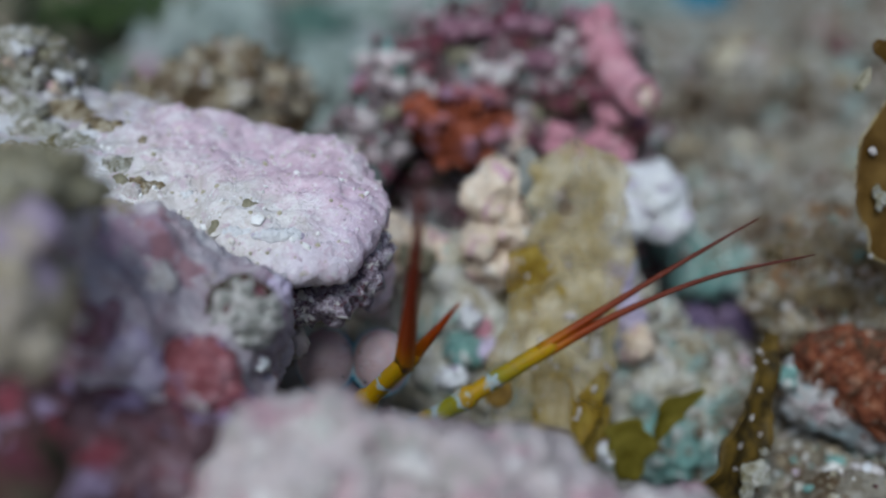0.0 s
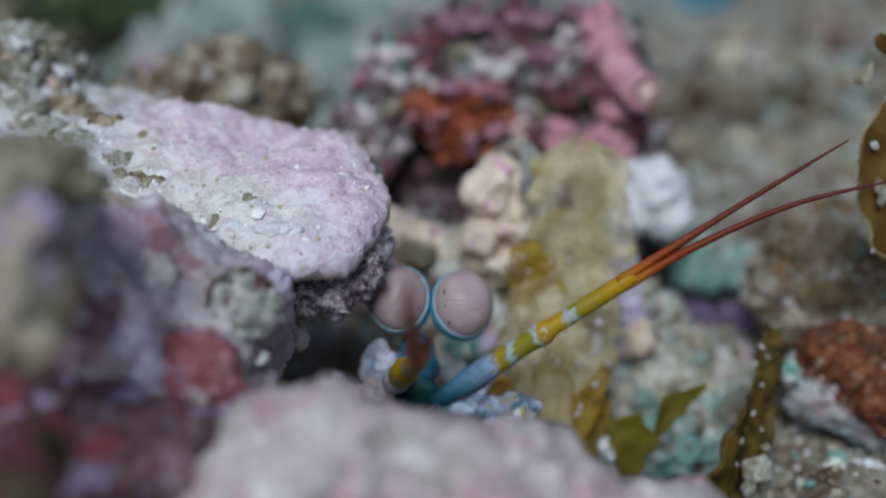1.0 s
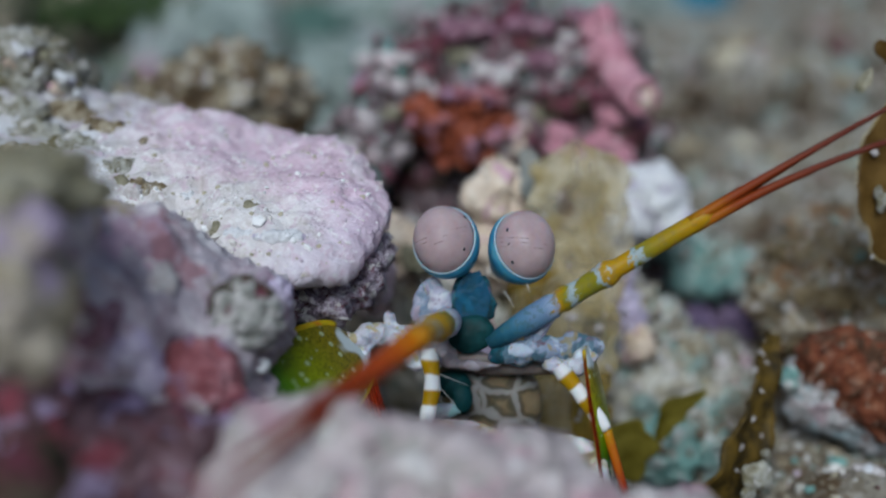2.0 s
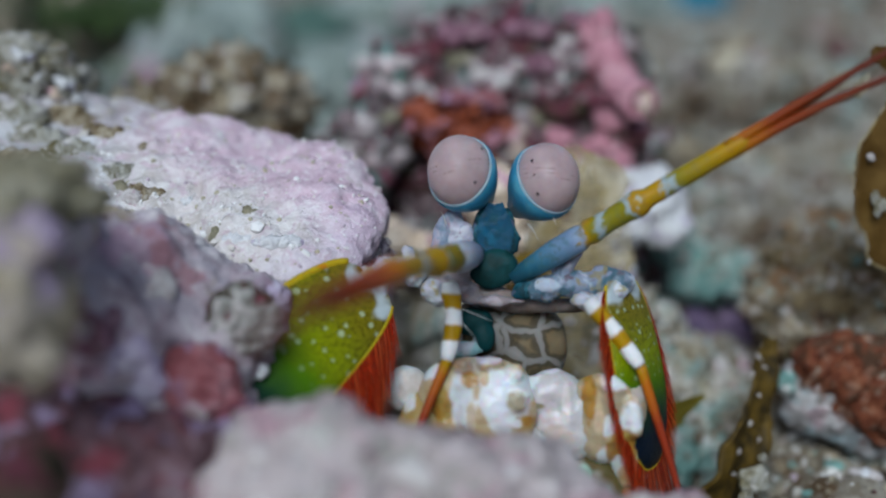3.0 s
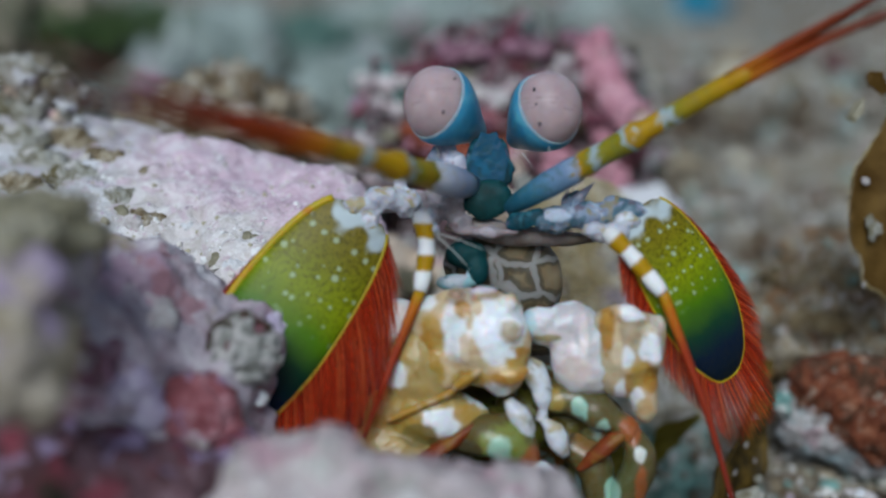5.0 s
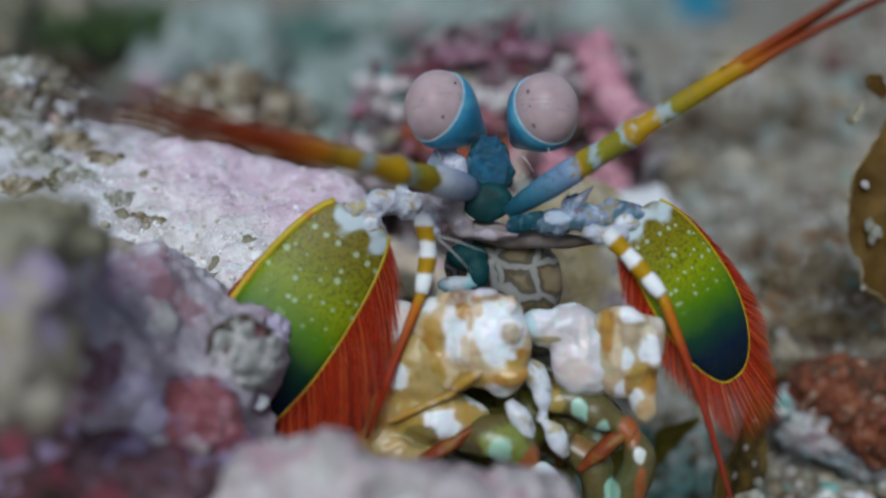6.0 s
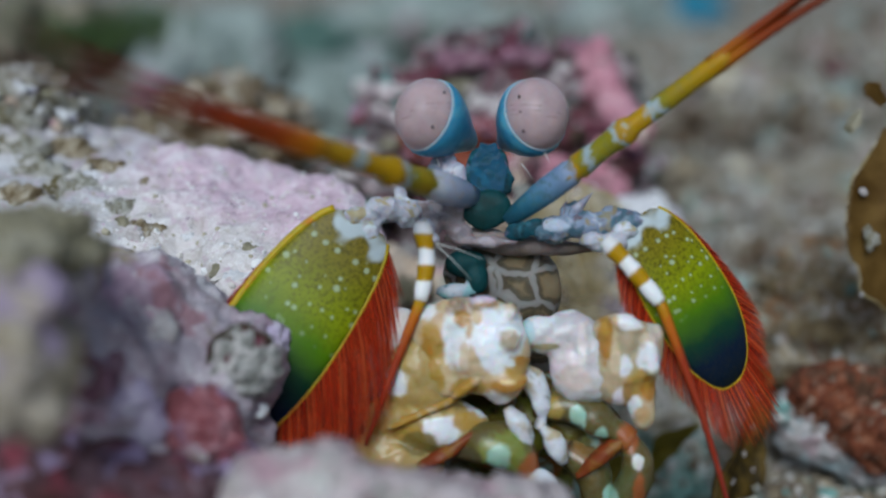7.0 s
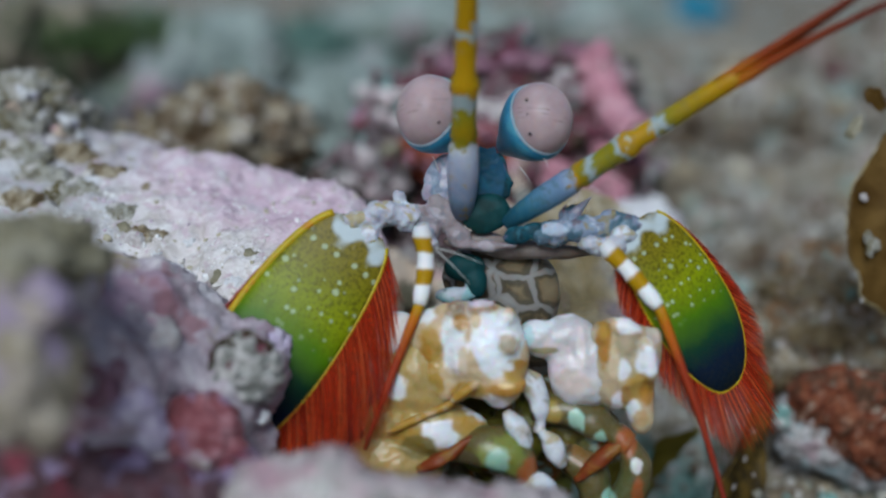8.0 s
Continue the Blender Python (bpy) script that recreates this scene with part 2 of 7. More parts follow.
M_VALVE = crust("chalky_mottled_shell", ((0, (0.20, 0.19, 0.18)), (0.4, (0.42, 0.40, 0.39)), (0.7, (0.56, 0.53, 0.53)), (1, (0.72, 0.72, 0.72))), 3, (((0.34, 0.44, 0.46), 2.6, 0.2), ((0.46, 0.32, 0.34), 2.6, 0.16), ((0.10, 0.09, 0.07), 1.4, 0.12)), 0.7, 0.5, 0.5)
M_BLUE = crust("blue_sponge", ((0, (0.0, 0.09, 0.16)), (1, (0.02, 0.24, 0.36))), 10, (), 0.7, 0.5, 2.0)
M_GREYALGA = weed("grey_alga", (0.24, 0.26, 0.25), (0.46, 0.46, 0.42), 4, 0.4, 0.5, 0.3)
M_AMBER = weed("amber_alga", (0.26, 0.15, 0.010), (0.52, 0.38, 0.08), 4, 0.45, 0.45, 0.2)
M_PALEALGA = weed("pale_ochre_alga", (0.52, 0.40, 0.16), (0.88, 0.80, 0.62), 5, 0.5, 0.45, 0.55)
M_LEAF = weed("brown_leaf_alga", (0.085, 0.042, 0.008), (0.20, 0.115, 0.032), 6, 0.35)
M_STEM = weed("dark_olive_alga", (0.022, 0.016, 0.007), (0.15, 0.09, 0.016), 2.6, 0.2)
M_BROWNWEED = weed("brown_turf_alga", (0.18, 0.12, 0.05), (0.42, 0.33, 0.20), 2.5, 0.3)
M_OLIVELEAF = weed("olive_alga", (0.14, 0.11, 0.012), (0.28, 0.23, 0.04), 3)
M_WEEDY = crust("brown_green_weedy_reef", ((0, (0.10, 0.11, 0.07)), (0.4, (0.22, 0.20, 0.14)), (0.7, (0.34, 0.29, 0.22)), (1, (0.46, 0.42, 0.38))), 9, (((0.07, 0.15, 0.07), 9.0, 0.16), (BROWN, 6.0, 0.12)), 0.9, 0.9, 1.0)
M_GREENALGA = weed("green_turf_alga", (0.05, 0.10, 0.035), (0.13, 0.20, 0.075), 6)

# gravel coloured grain by grain
M_GRIT, _nt, _b = shader("coral_grit", 0.75)
_g = _nt.nodes.new("ShaderNodeNewGeometry")
_c = ramp(_nt, _g.outputs["Random Per Island"], ((0, (0.10, 0.075, 0.05)), (0.25, (0.22, 0.19, 0.14)), (0.5, (0.34, 0.31, 0.26)), (0.68, (0.25, 0.40, 0.37)), (0.78, (0.44, 0.36, 0.33)), (0.86, (0.54, 0.53, 0.49)), (0.94, (0.74, 0.73, 0.70))), "CONSTANT")
_v = coords(_nt)
_c = blend(_nt, math_of(_nt, "MULTIPLY", noise_of(_nt, _v, 0.5), 0.5), _c, (0.30, 0.26, 0.20))
_nt.links.new(_c, _b.inputs["Base Color"])
relief(_nt, _b, noise_of(_nt, _v, 0.3), 0.12)

M_WHITEGRIT, _nt, _b = shader("white_shell_grit", 0.6)
_g = _nt.nodes.new("ShaderNodeNewGeometry")
_c = ramp(_nt, _g.outputs["Random Per Island"], ((0, (0.42, 0.38, 0.28)), (0.25, (0.66, 0.62, 0.58)), (0.6, (0.78, 0.77, 0.76)), (0.9, (0.55, 0.45, 0.52)), (1, (0.30, 0.26, 0.12))), "CONSTANT")
_nt.links.new(_c, _b.inputs["Base Color"])
relief(_nt, _b, noise_of(_nt, coords(_nt), 0.3), 0.1)


# ---- mesh helpers (millimetres) ----
def finish(name, bm, material, smooth=True):
    bmesh.ops.scale(bm, vec=(MM, MM, MM), verts=bm.verts)
    me = bpy.data.meshes.new(name)
    bm.normal_update()
    bm.to_mesh(me)
    bm.free()
    me.polygons.foreach_set("use_smooth", [smooth] * len(me.polygons))
    me.materials.append(material)
    return me


def part(name, bm, material, parent, label="", at=(0, 0, 0), smooth=True):
    """One mesh under its thing; at: its place in the parent's space, in millimetres."""
    ob = new(name, finish(name, bm, material, smooth))
    ob.parent = parent
    ob.location = Vector(at) * MM
    return tagged(ob, label=label)


def ball(bm, c, r, sub=3, turn=None):
    m = Matrix.Translation(c) @ (turn or Matrix()) @ Matrix.Diagonal((*r, 1))
    return bmesh.ops.create_icosphere(bm, subdivisions=sub, radius=1, matrix=m)["verts"]


def smooth_line(points, steps=6):
    """Catmull-Rom through the points."""
    p = [Vector(q) for q in points]
    p = [p[0] * 2 - p[1], *p, p[-1] * 2 - p[-2]]
    out = []
    for i in range(1, len(p) - 2):
        for k in range(steps):
            t = k / steps
            a, b, c, d = p[i - 1:i + 3]
            out.append(0.5 * (2 * b + (c - a) * t + (2 * a - 5 * b + 4 * c - d) * t * t + (3 * b - a - 3 * c + d) * t ** 3))
    return out + [p[-2]]


def spread_radii(radii, n):
    return [float(v) for v in np.interp(np.linspace(0, 1, n), np.linspace(0, 1, len(radii)), radii)]


def tube(bm, points, radii, seg=10, flat=1.0, steps=6):
    line = smooth_line(points, steps)
    rr = spread_radii(radii, len(line))
    rings, side = [], None
    for i, p in enumerate(line):
        d = (line[min(i + 1, len(line) - 1)] - line[max(i - 1, 0)]).normalized()
        if side is None:
            side = d.orthogonal().normalized()
        side = (side - d * side.dot(d)).normalized()
        up = d.cross(side)
        rings.append([bm.verts.new(p + (side * math.cos(a) + up * math.sin(a) * flat) * rr[i]) for a in (2 * math.pi * k / seg for k in range(seg))])
    for a, b in zip(rings, rings[1:]):
        for k in range(seg):
            bm.faces.new((a[k], a[(k + 1) % seg], b[(k + 1) % seg], b[k]))
    bm.faces.new(rings[0][::-1])
    bm.faces.new(rings[-1])
    return rings


def lathe(bm, profile, seg=32, stretch=1.0):
    """Turned round the y axis: profile of (y, radius)."""
    rings = [[bm.verts.new((r * math.cos(a), y, r * math.sin(a) * stretch)) for a in (2 * math.pi * k / seg for k in range(seg))] for y, r in profile]
    for a, b in zip(rings, rings[1:]):
        for k in range(seg):
            bm.faces.new((a[k], b[k], b[(k + 1) % seg], a[(k + 1) % seg]))


def bake(ob):
    """Replaces the mesh by what its modifiers make of it."""
    bpy.context.view_layer.update()
    me = bpy.data.meshes.new_from_object(ob.evaluated_get(bpy.context.evaluated_depsgraph_get()))
    ob.modifiers.clear()
    ob.data = me
    return me


def melt(ob, voxel, iterations=4):
    r = ob.modifiers.new("skin", "REMESH")
    r.mode, r.voxel_size, r.use_smooth_shade = "VOXEL", voxel * MM, True
    s = ob.modifiers.new("soften", "SMOOTH")
    s.factor, s.iterations = 0.5, iterations
    return bake(ob)


def rough_mesh(ob, voxel, bumps, soften=4):
    """Melts the mesh's lumps into one skin and roughens it: bumps of (size, strength, kind)."""
    me = melt(ob, voxel, soften)
    seed = Vector((ob.matrix_world.translation * 37.0)) + Vector((len(me.vertices) * 0.013, 3.7, 1.1))
    for size, strength, kind in bumps:
        shifts = []
        for v in me.vertices:
            p = v.co / (size * MM) + seed
            if kind == "KNOBS":
                h = 0.9 - 1.5 * noise.voronoi(p)[0][0]
            elif kind == "RIDGES":
                h = noise.ridged_multi_fractal(p, 0.9, 2.0, 4, 0.9, 1.6) - 1.0
            else:
                h = noise.fractal(p, 0.7, 2.0, 4)
            shifts.append(v.co + v.normal * (h * strength * MM))
        me.vertices.foreach_set("co", [c for q in shifts for c in q])
        me.update()


ROUGH = ((10, 2.6, "CLOUDS"), (3.5, 1.0, "KNOBS"), (1.4, 0.45, "CLOUDS"))


def lumps(blobs, origin):
    bm = bmesh.new()
    for x, y, z, rx, ry, rz, *turn in blobs:
        e = Euler([radians(a) for a in turn]).to_matrix().to_4x4() if turn else None
        ball(bm, Vector((x, y, z)) - origin, (rx, ry, rz), 3, e)
    return bm


def rock(name, blobs, material, label, voxel=0.8, bumps=ROUGH, category="rock", group=""):
    """A top-level stone melted together from lumps (x, y, z, rx, ry, rz, turn) in world millimetres."""
    o = Vector((blobs[0][0], blobs[0][1], min(b[2] - b[5] for b in blobs)))
    ob = new(name, finish(name, lumps(blobs, o), material))
    ob.location = o * MM
    rough_mesh(ob, voxel, bumps)
    return tagged(ob, label, category, group)


def growth(name, blobs, material, parent, label="", voxel=0.5, bumps=((3, 1.0, "CLOUDS"), (1.0, 0.4, "CLOUDS"))):
    """A lump that grows on a rock; blobs in world millimetres."""
    o = Vector(blobs[0][:3])
    ob = part(name, lumps(blobs, o), material, parent, label, o - parent.location / MM)
    rough_mesh(ob, voxel, bumps)
    return ob


def tube_mouth(name, points, r, material, parent, label=""):
    """A hollow, thick-walled tube: points in world millimetres, from root to mouth."""
    o = Vector(points[0])
    bm = bmesh.new()
    line = [Vector(p) - o for p in points]
    end = (line[-1] - line[-2]).normalized()
    rings = tube(bm, line, (r * 1.15, r, r * 1.1), 20)
    bm.faces.ensure_lookup_table()
    bmesh.ops.delete(bm, geom=[f for f in bm.faces if len(f.verts) > 4 and all(v in rings[-1] for v in f.verts)], context="FACES_ONLY")
    last = rings[-1]
    mid = sum((v.co for v in last), Vector()) / len(last)
    for scale, push in ((0.86, 0.25), (0.66, 0.18), (0.56, -0.15), (0.3, -0.3)):
        ring = [bm.verts.new(mid + (v.co - mid) * scale + end * push * r) for v in rings[-1]]
        for k in range(len(ring)):
            bm.faces.new((last[k], last[(k + 1) % len(ring)], ring[(k + 1) % len(ring)], ring[k]))
        last = ring
    bm.faces.new(last)
    for v in bm.verts:
        v.co += (noise.noise_vector(v.co * 0.22) * 0.30 + noise.noise_vector(v.co * 0.7) * 0.12) * r
    return part(name, bm, material, parent, label, o - parent.location / MM)


# ---- ground ----
def soft(v):
    v = min(1.0, max(0.0, v))
    return v * v * (3 - 2 * v)


def height(x, y):
    """Height of the seabed in millimetres."""
    h = 20 * soft((x - 5) / 70) * soft((y - 135) / 140) + 5 * soft((y - 170) / 260)
    p = Vector((x, y, 0))
    near = 1 / (1 + (math.hypot(x, y - 150) / 900) ** 2)
    h += near * (9 * noise.noise(p / 45) + 4.5 * noise.noise(p / 17) + 2.2 * noise.noise(p / 6)) + (1 - near) * 60 * noise.noise(p / 800)
    return h - 62 * math.exp(-(((x - 2) / 34) ** 2 + ((y - 128) / 30) ** 2) ** 1.5)


def build_ground():
    n = 150
    k = np.sinh(np.linspace(-6.6, 6.6, n)) / math.sinh(6.6)
    xs, ys = 12000 * k + 10, 12000 * k + 170
    near = np.linspace(-170, 190, 181)
    xs = sorted(set(np.round(np.concatenate([xs[(xs < -172) | (xs > 192)], near]), 2)))
    near = np.linspace(60, 420, 181)
    ys = sorted(set(np.round(np.concatenate([ys[(ys < 58) | (ys > 422)], near]), 2)))
    verts = [(x * MM, y * MM, height(x, y) * MM) for y in ys for x in xs]
    w = len(xs)
    faces = [(j * w + i, j * w + i + 1, (j + 1) * w + i + 1, (j + 1) * w + i) for j in range(len(ys) - 1) for i in range(w - 1)]
    me = bpy.data.meshes.new("ground")
    me.from_pydata(verts, [], faces)
    me.polygons.foreach_set("use_smooth", [True] * len(me.polygons))
    me.materials.append(M_GROUND)
    return tagged(new("ground", me), "uneven seabed of coarse grey-brown coral sand", "seabed", kind="structure")


ground = build_ground()

# ---- rocks round the burrow ----
left_rock = rock("encrusted_rock", [
    (-39.06, 99.43, 29.27, 13.25, 14, 11.81), (-31.2, 106.78, 30.85, 15.99, 10, 8.91, 0, 28, 14), (-21.76, 105.14, 29.06, 4.23, 9, 5.2, 0, 12, 0), (-23.29, 103.5, 22.39, 4.01, 9, 5.47), (-20.51, 106.18, 29.03, 3.54, 8.5, 5.61, 0, 8, 0),
    (-40.77, 95.89, 41.05, 7.54, 11, 7.01), (-33.57, 93.25, 19.96, 12.88, 14, 9.52), (-44.24, 91.92, 41.76, 5.7, 10, 7.77), (-41.09, 97.32, -6.34, 18.7, 18, 20.57)],
    M_LEFT, "mauve and maroon coralline rock with knobbly crust beside the burrow", 0.7,
    ((13, 1.8, "CLOUDS"), (6.0, 0.6, "KNOBS"), (3.0, 0.75, "CLOUDS"), (1.2, 0.3, "CLOUDS")))


def settle(ob, near, far, rx, rz, ry, proud, *turn):
    """A lump sunk into a rock where the line from near to far meets it; proud: how far it stands out."""
    bpy.context.view_layer.update()
    o, d = Vector(near) * MM, (Vector(far) - Vector(near)).normalized()
    hit, place, _n, _i = ob.ray_cast(o - ob.location, d)
    c = (place + ob.location) / MM + d * (ry - proud) if hit else Vector(far)
    return (*c, rx, ry, rz, *turn)


for _a, _b, _rx, _rz, _ry, _proud in (((-13.82, 53.24, 45.69), (-34.7, 135.18, 6.62), 4.9, 5.6, 4.0, 1.2), ((-22.58, 55.62, 53), (-57.01, 141.23, 25.24), 1.8, 1.8, 2.0, 0.4)):
    growth("red_sponge", [settle(left_rock, _a, _b, _rx, _rz, _ry, _proud)], M_RED, left_rock, "low red sponge sunk in the crust", 0.4, ((2.5, 0.7, "CLOUDS"), (1.0, 0.25, "CLOUDS")))
for _a, _b, _rx, _rz, _ry, _proud in (((-20.12, 51.63, 40.72), (-50.75, 131.06, -6.04), 13, 8, 6, 2.0), ((-22.89, 52.53, 43.5), (-57.79, 133.36, 1.04), 7, 6, 5, 1.6), ((-18.9, 52.58, 43.65), (-47.62, 133.48, 1.41), 5, 4, 4, 0.8), ((-16.13, 51.86, 41.45), (-40.57, 131.67, -4.18), 8, 7, 5, 1.2), ((-21.05, 54.19, 48.62), (-53.1, 137.6, 14.07), 3, 4, 3, 0.4), ((-12.44, 52.48, 43.35), (-31.17, 133.24, 0.66), 5, 4, 4, 1.0)):
    growth("maroon_crust", [settle(left_rock, _a, _b, _rx, _rz, _ry, _proud)], M_MAROON, left_rock, "dark maroon crust", 0.6, ((5, 0.9, "CLOUDS"), (1.4, 0.3, "CLOUDS")))
growth("brown_turf", [(-32.61, 74.79, 41.45, 3.8, 4.0, 5.07), (-33.85, 78.39, 46.07, 3.9, 4.0, 3.9), (-32.39, 80.28, 42.17, 2.69, 4.0, 2.69)], M_TANTURF, left_rock, "tan and olive turf crust", 0.6, ((5, 1.6, "CLOUDS"), (1.4, 0.4, "CLOUDS")))
# dark lumps near the lens, added to darken the lower left corner
growth("corner_dark_lump", [(-31.2, 67.47, 31.86, 2.81, 4, 3.01), (-29.39, 66.97, 30.33, 2.81, 4, 2.01)], M_TURFSHADE, left_rock, "dark lump added to darken the near corner", 0.6, ((4, 1.6, "CLOUDS"), (1.2, 0.5, "CLOUDS")))
growth("olive_turf", [(-34.91, 85.91, 49.78, 4.18, 4.0, 2.14), (-35.08, 82.36, 48.58, 3.14, 4.0, 2.69), (-32.37, 87.27, 47.49, 2.38, 4.0, 1.43)], M_OLIVETURF, left_rock, "olive-beige turf crust", 0.6, ((4, 1.6, "CLOUDS"), (1.2, 0.5, "CLOUDS")))
for _a, _b, _r in (((-19.36, 54.29, 48.91), (-48.79, 137.84, 14.81), 1.9),):
    _c = settle(left_rock, _a, _b, 1, 1, 1, 0.4)
    tube_mouth("worm_tube", [(_c[0], _c[1] + 6, _c[2] - 0.5), (_c[0], _c[1] + 1, _c[2]), (_c[0] - 0.3, _c[1] - 1.2, _c[2] + 0.6)], _r, M_PLUM, left_rock, "maroon ring-shaped worm tube")
for _a, _b, _r, _mat in (((-16.28, 55.05, 51.25), (-40.96, 139.77, 20.77), 2.6, M_SHELLWHITE), ((-17.05, 53.53, 46.57), (-42.92, 135.9, 8.86), 3.0, M_LILAC), ((-17.82, 53.91, 47.74), (-44.87, 136.87, 11.83), 2.6, M_LILAC), ((-10.29, 53.72, 47.16), (-25.69, 136.39, 10.34), 1.0, M_WHITE), ((-9.67, 54.86, 50.66), (-24.13, 139.29, 19.28), 2.2, M_LILAC)):
    growth("pale_crust", [settle(left_rock, _a, _b, _r, _r, 2.0, 0.35)], _mat, left_rock, "pale lime crust patch", 0.4, ((2.0, 0.6, "CLOUDS"), (0.8, 0.2, "CLOUDS")))
growth("pit_lining", [settle(left_rock, (-11.27, 54.51, 49.61), (-28.2, 138.42, 16.6), 3.7, 4.2, 1.2, 0.1)], M_TURFSHADE, left_rock, "dark pit round a plug", 0.3, ((2.0, 0.5, "CLOUDS"),))
growth("shell_plug", [settle(left_rock, (-11.15, 54.48, 49.5), (-27.88, 138.32, 16.3), 3.5, 4.0, 2.0, 1.1)], M_CALYX, left_rock, "grey shelly plug in a dark pit", 0.3, ((1.6, 0.7, "CLOUDS"), (0.6, 0.25, "CLOUDS")))

front_rock = rock("pale_rock", [
    (-9.98, 83.03, 20.88, 7.1, 8, 9.43), (-14.8, 81.51, 19.45, 9.03, 8, 8.03), (0.48, 84.03, 20.73, 22.04, 7.5, 6.35, 0, 18, 0), (-5.03, 83.25, 19.95, 7.65, 7, 8.06),
    (18.66, 85.33, 15.01, 7.93, 7, 5.28), (-4.68, 82.28, 5.63, 27.47, 12, 13.74)], M_FRONT, "pale pink lime-crusted rock in front of the burrow", 0.8,
    ((12, 1.8, "CLOUDS"), (3.6, 1.2, "CLOUDS"), (1.6, 0.5, "CLOUDS")))

plate = rock("coralline_plate", [
    (-27.75, 131, 35.84, 20.99, 17, 3.76, 20, 12, 0), (-18.48, 125.85, 36.16, 11.51, 15, 4.04, 20, 8, 0), (-51.26, 142.4, 38.57, 18.64, 17, 3.73, 18, 14, 0),
    (-16.92, 132.24, 23.48, 8.25, 10, 4.13), (-28.05, 135.07, 19.23, 10.8, 10, 6.17), (-53.31, 146.61, 9.43, 21.98, 14, 25.36), (-10.53, 136.48, 23.57, 3.86, 8, 5.4)],
    M_PLATE, "pink and white crusted coralline plate over the burrow", 0.7, ((11, 1.6, "CLOUDS"), (3.4, 0.28, "KNOBS"), (1.6, 0.3, "CLOUDS"), (0.8, 0.12, "CLOUDS")), "coral")

growth("ragged_crust", [(-15.61, 121.57, 26.23, 5.19, 6, 2.21), (-11.61, 123.04, 27.52, 3.84, 6, 2.37), (-19.71, 121.25, 25.26, 3.46, 6, 2.35), (-9.27, 124.73, 29.49, 2.11, 5, 2.39)], M_RAGGED, plate, "ragged mauve crust under the rim", 0.5, ((3.5, 1.8, "CLOUDS"), (1.6, 1.0, "KNOBS"), (0.7, 0.3, "CLOUDS")))
rock("pale_stone", [(-18.48, 119.67, 20.39, 1.66, 2.4, 1.8), (-19.37, 119.25, 19.09, 1.38, 2, 1.25)], M_FRONT, "small pale pink stone wedged in the burrow mouth", 0.3, ((2.5, 0.7, "CLOUDS"), (0.8, 0.25, "CLOUDS")), "stone")
for _a, _b, _rx, _rz, _mat in (((-30.23, 77.19, 54.69), (-99.09, 254.29, 17.25), 5.0, 2.4, M_KNOB), ((-27.34, 76.91, 53.83), (-89.54, 253.36, 14.39), 4.0, 2.0, M_KNOB), ((-31.68, 76.56, 52.73), (-103.86, 252.18, 10.76), 4.0, 2.6, M_RUBBLE), ((-24.24, 76.43, 52.33), (-79.31, 251.76, 9.46), 3.0, 1.6, M_KNOB), ((-28.17, 77.64, 56.07), (-92.27, 255.77, 21.79), 5.0, 2.0, M_RUBBLE),
                               ((-31.47, 77.7, 56.26), (-103.18, 255.98, 22.44), 4.0, 2.4, M_KNOB), ((-21.97, 75.98, 50.96), (-71.8, 250.29, 4.92), 2.6, 1.2, M_RUBBLE), ((-25.28, 77.32, 55.08), (-82.72, 254.71, 18.55), 3.2, 1.4, M_RUBBLE)):
    growth("brown_crust", [settle(plate, _a, _b, _rx, _rz, 2.0, 0.3)], _mat, plate, "brownish crust patch", 0.4, ((1.8, 0.7, "CLOUDS"), (0.8, 0.3, "CLOUDS")))
for _a, _b, _rx, _rz, _mat, _text in (
        ((-26.28, 87.22, 47.35), (-55.13, 183.85, 21.13), 1.46, 1.61, M_SHELLWHITE, "pale round shell bedded in crust"),
        ((-27.52, 87.6, 48.53), (-57.74, 184.65, 23.61), 1.02, 0.88, M_OLIVETURF, "olive crumb bedded in crust"),
        ((-24.86, 87.02, 46.72), (-52.12, 183.41, 19.79), 0.88, 0.73, M_WHITE, "white shell crumb bedded in crust"),
        ((-19.53, 86.38, 44.78), (-40.88, 182.08, 15.68), 0.73, 1.02, M_OLIVETURF, "olive crumb bedded in crust"),
        ((-16.58, 86.99, 46.63), (-34.65, 183.35, 19.6), 1.31, 0.66, M_OLIVETURF, "olive turf tuft bedded in crust"),
        ((-21.91, 87.27, 47.49), (-45.9, 183.94, 21.41), 0.88, 0.73, M_WHITE, "white shell crumb bedded in crust"),
        ((-28.57, 87.93, 49.53), (-59.95, 185.33, 25.71), 0.88, 0.88, M_WHITE, "white shell crumb bedded in crust"),
        ((-23.33, 86.6, 45.45), (-48.91, 182.54, 17.12), 1.17, 0.66, M_WHITE, "white shell crumb bedded in crust"),
        ((-17.63, 86.24, 44.32), (-36.86, 181.77, 14.73), 1.9, 0.88, M_WHITE, "white chalk patch bedded in crust"),
        ((-14.3, 86.16, 44.1), (-29.83, 181.61, 14.25), 3.36, 1.02, M_WHITE, "white chalk patch bedded in crust"),
        ((-25.47, 88.66, 51.79), (-53.42, 186.89, 30.48), 0.88, 0.58, M_RUBBLE, "brown crumb bedded in crust"),
        ((-30.47, 88.59, 51.56), (-63.96, 186.73, 30.0), 1.02, 0.73, M_SHELLWHITE, "pale shell crumb bedded in crust")):
    growth("bedded_shell", [settle(plate, _a, _b, _rx, _rz, 1.0, 0.45)], _mat, plate, _text, 0.22, ((1.4, 0.35, "CLOUDS"), (0.6, 0.15, "CLOUDS")))
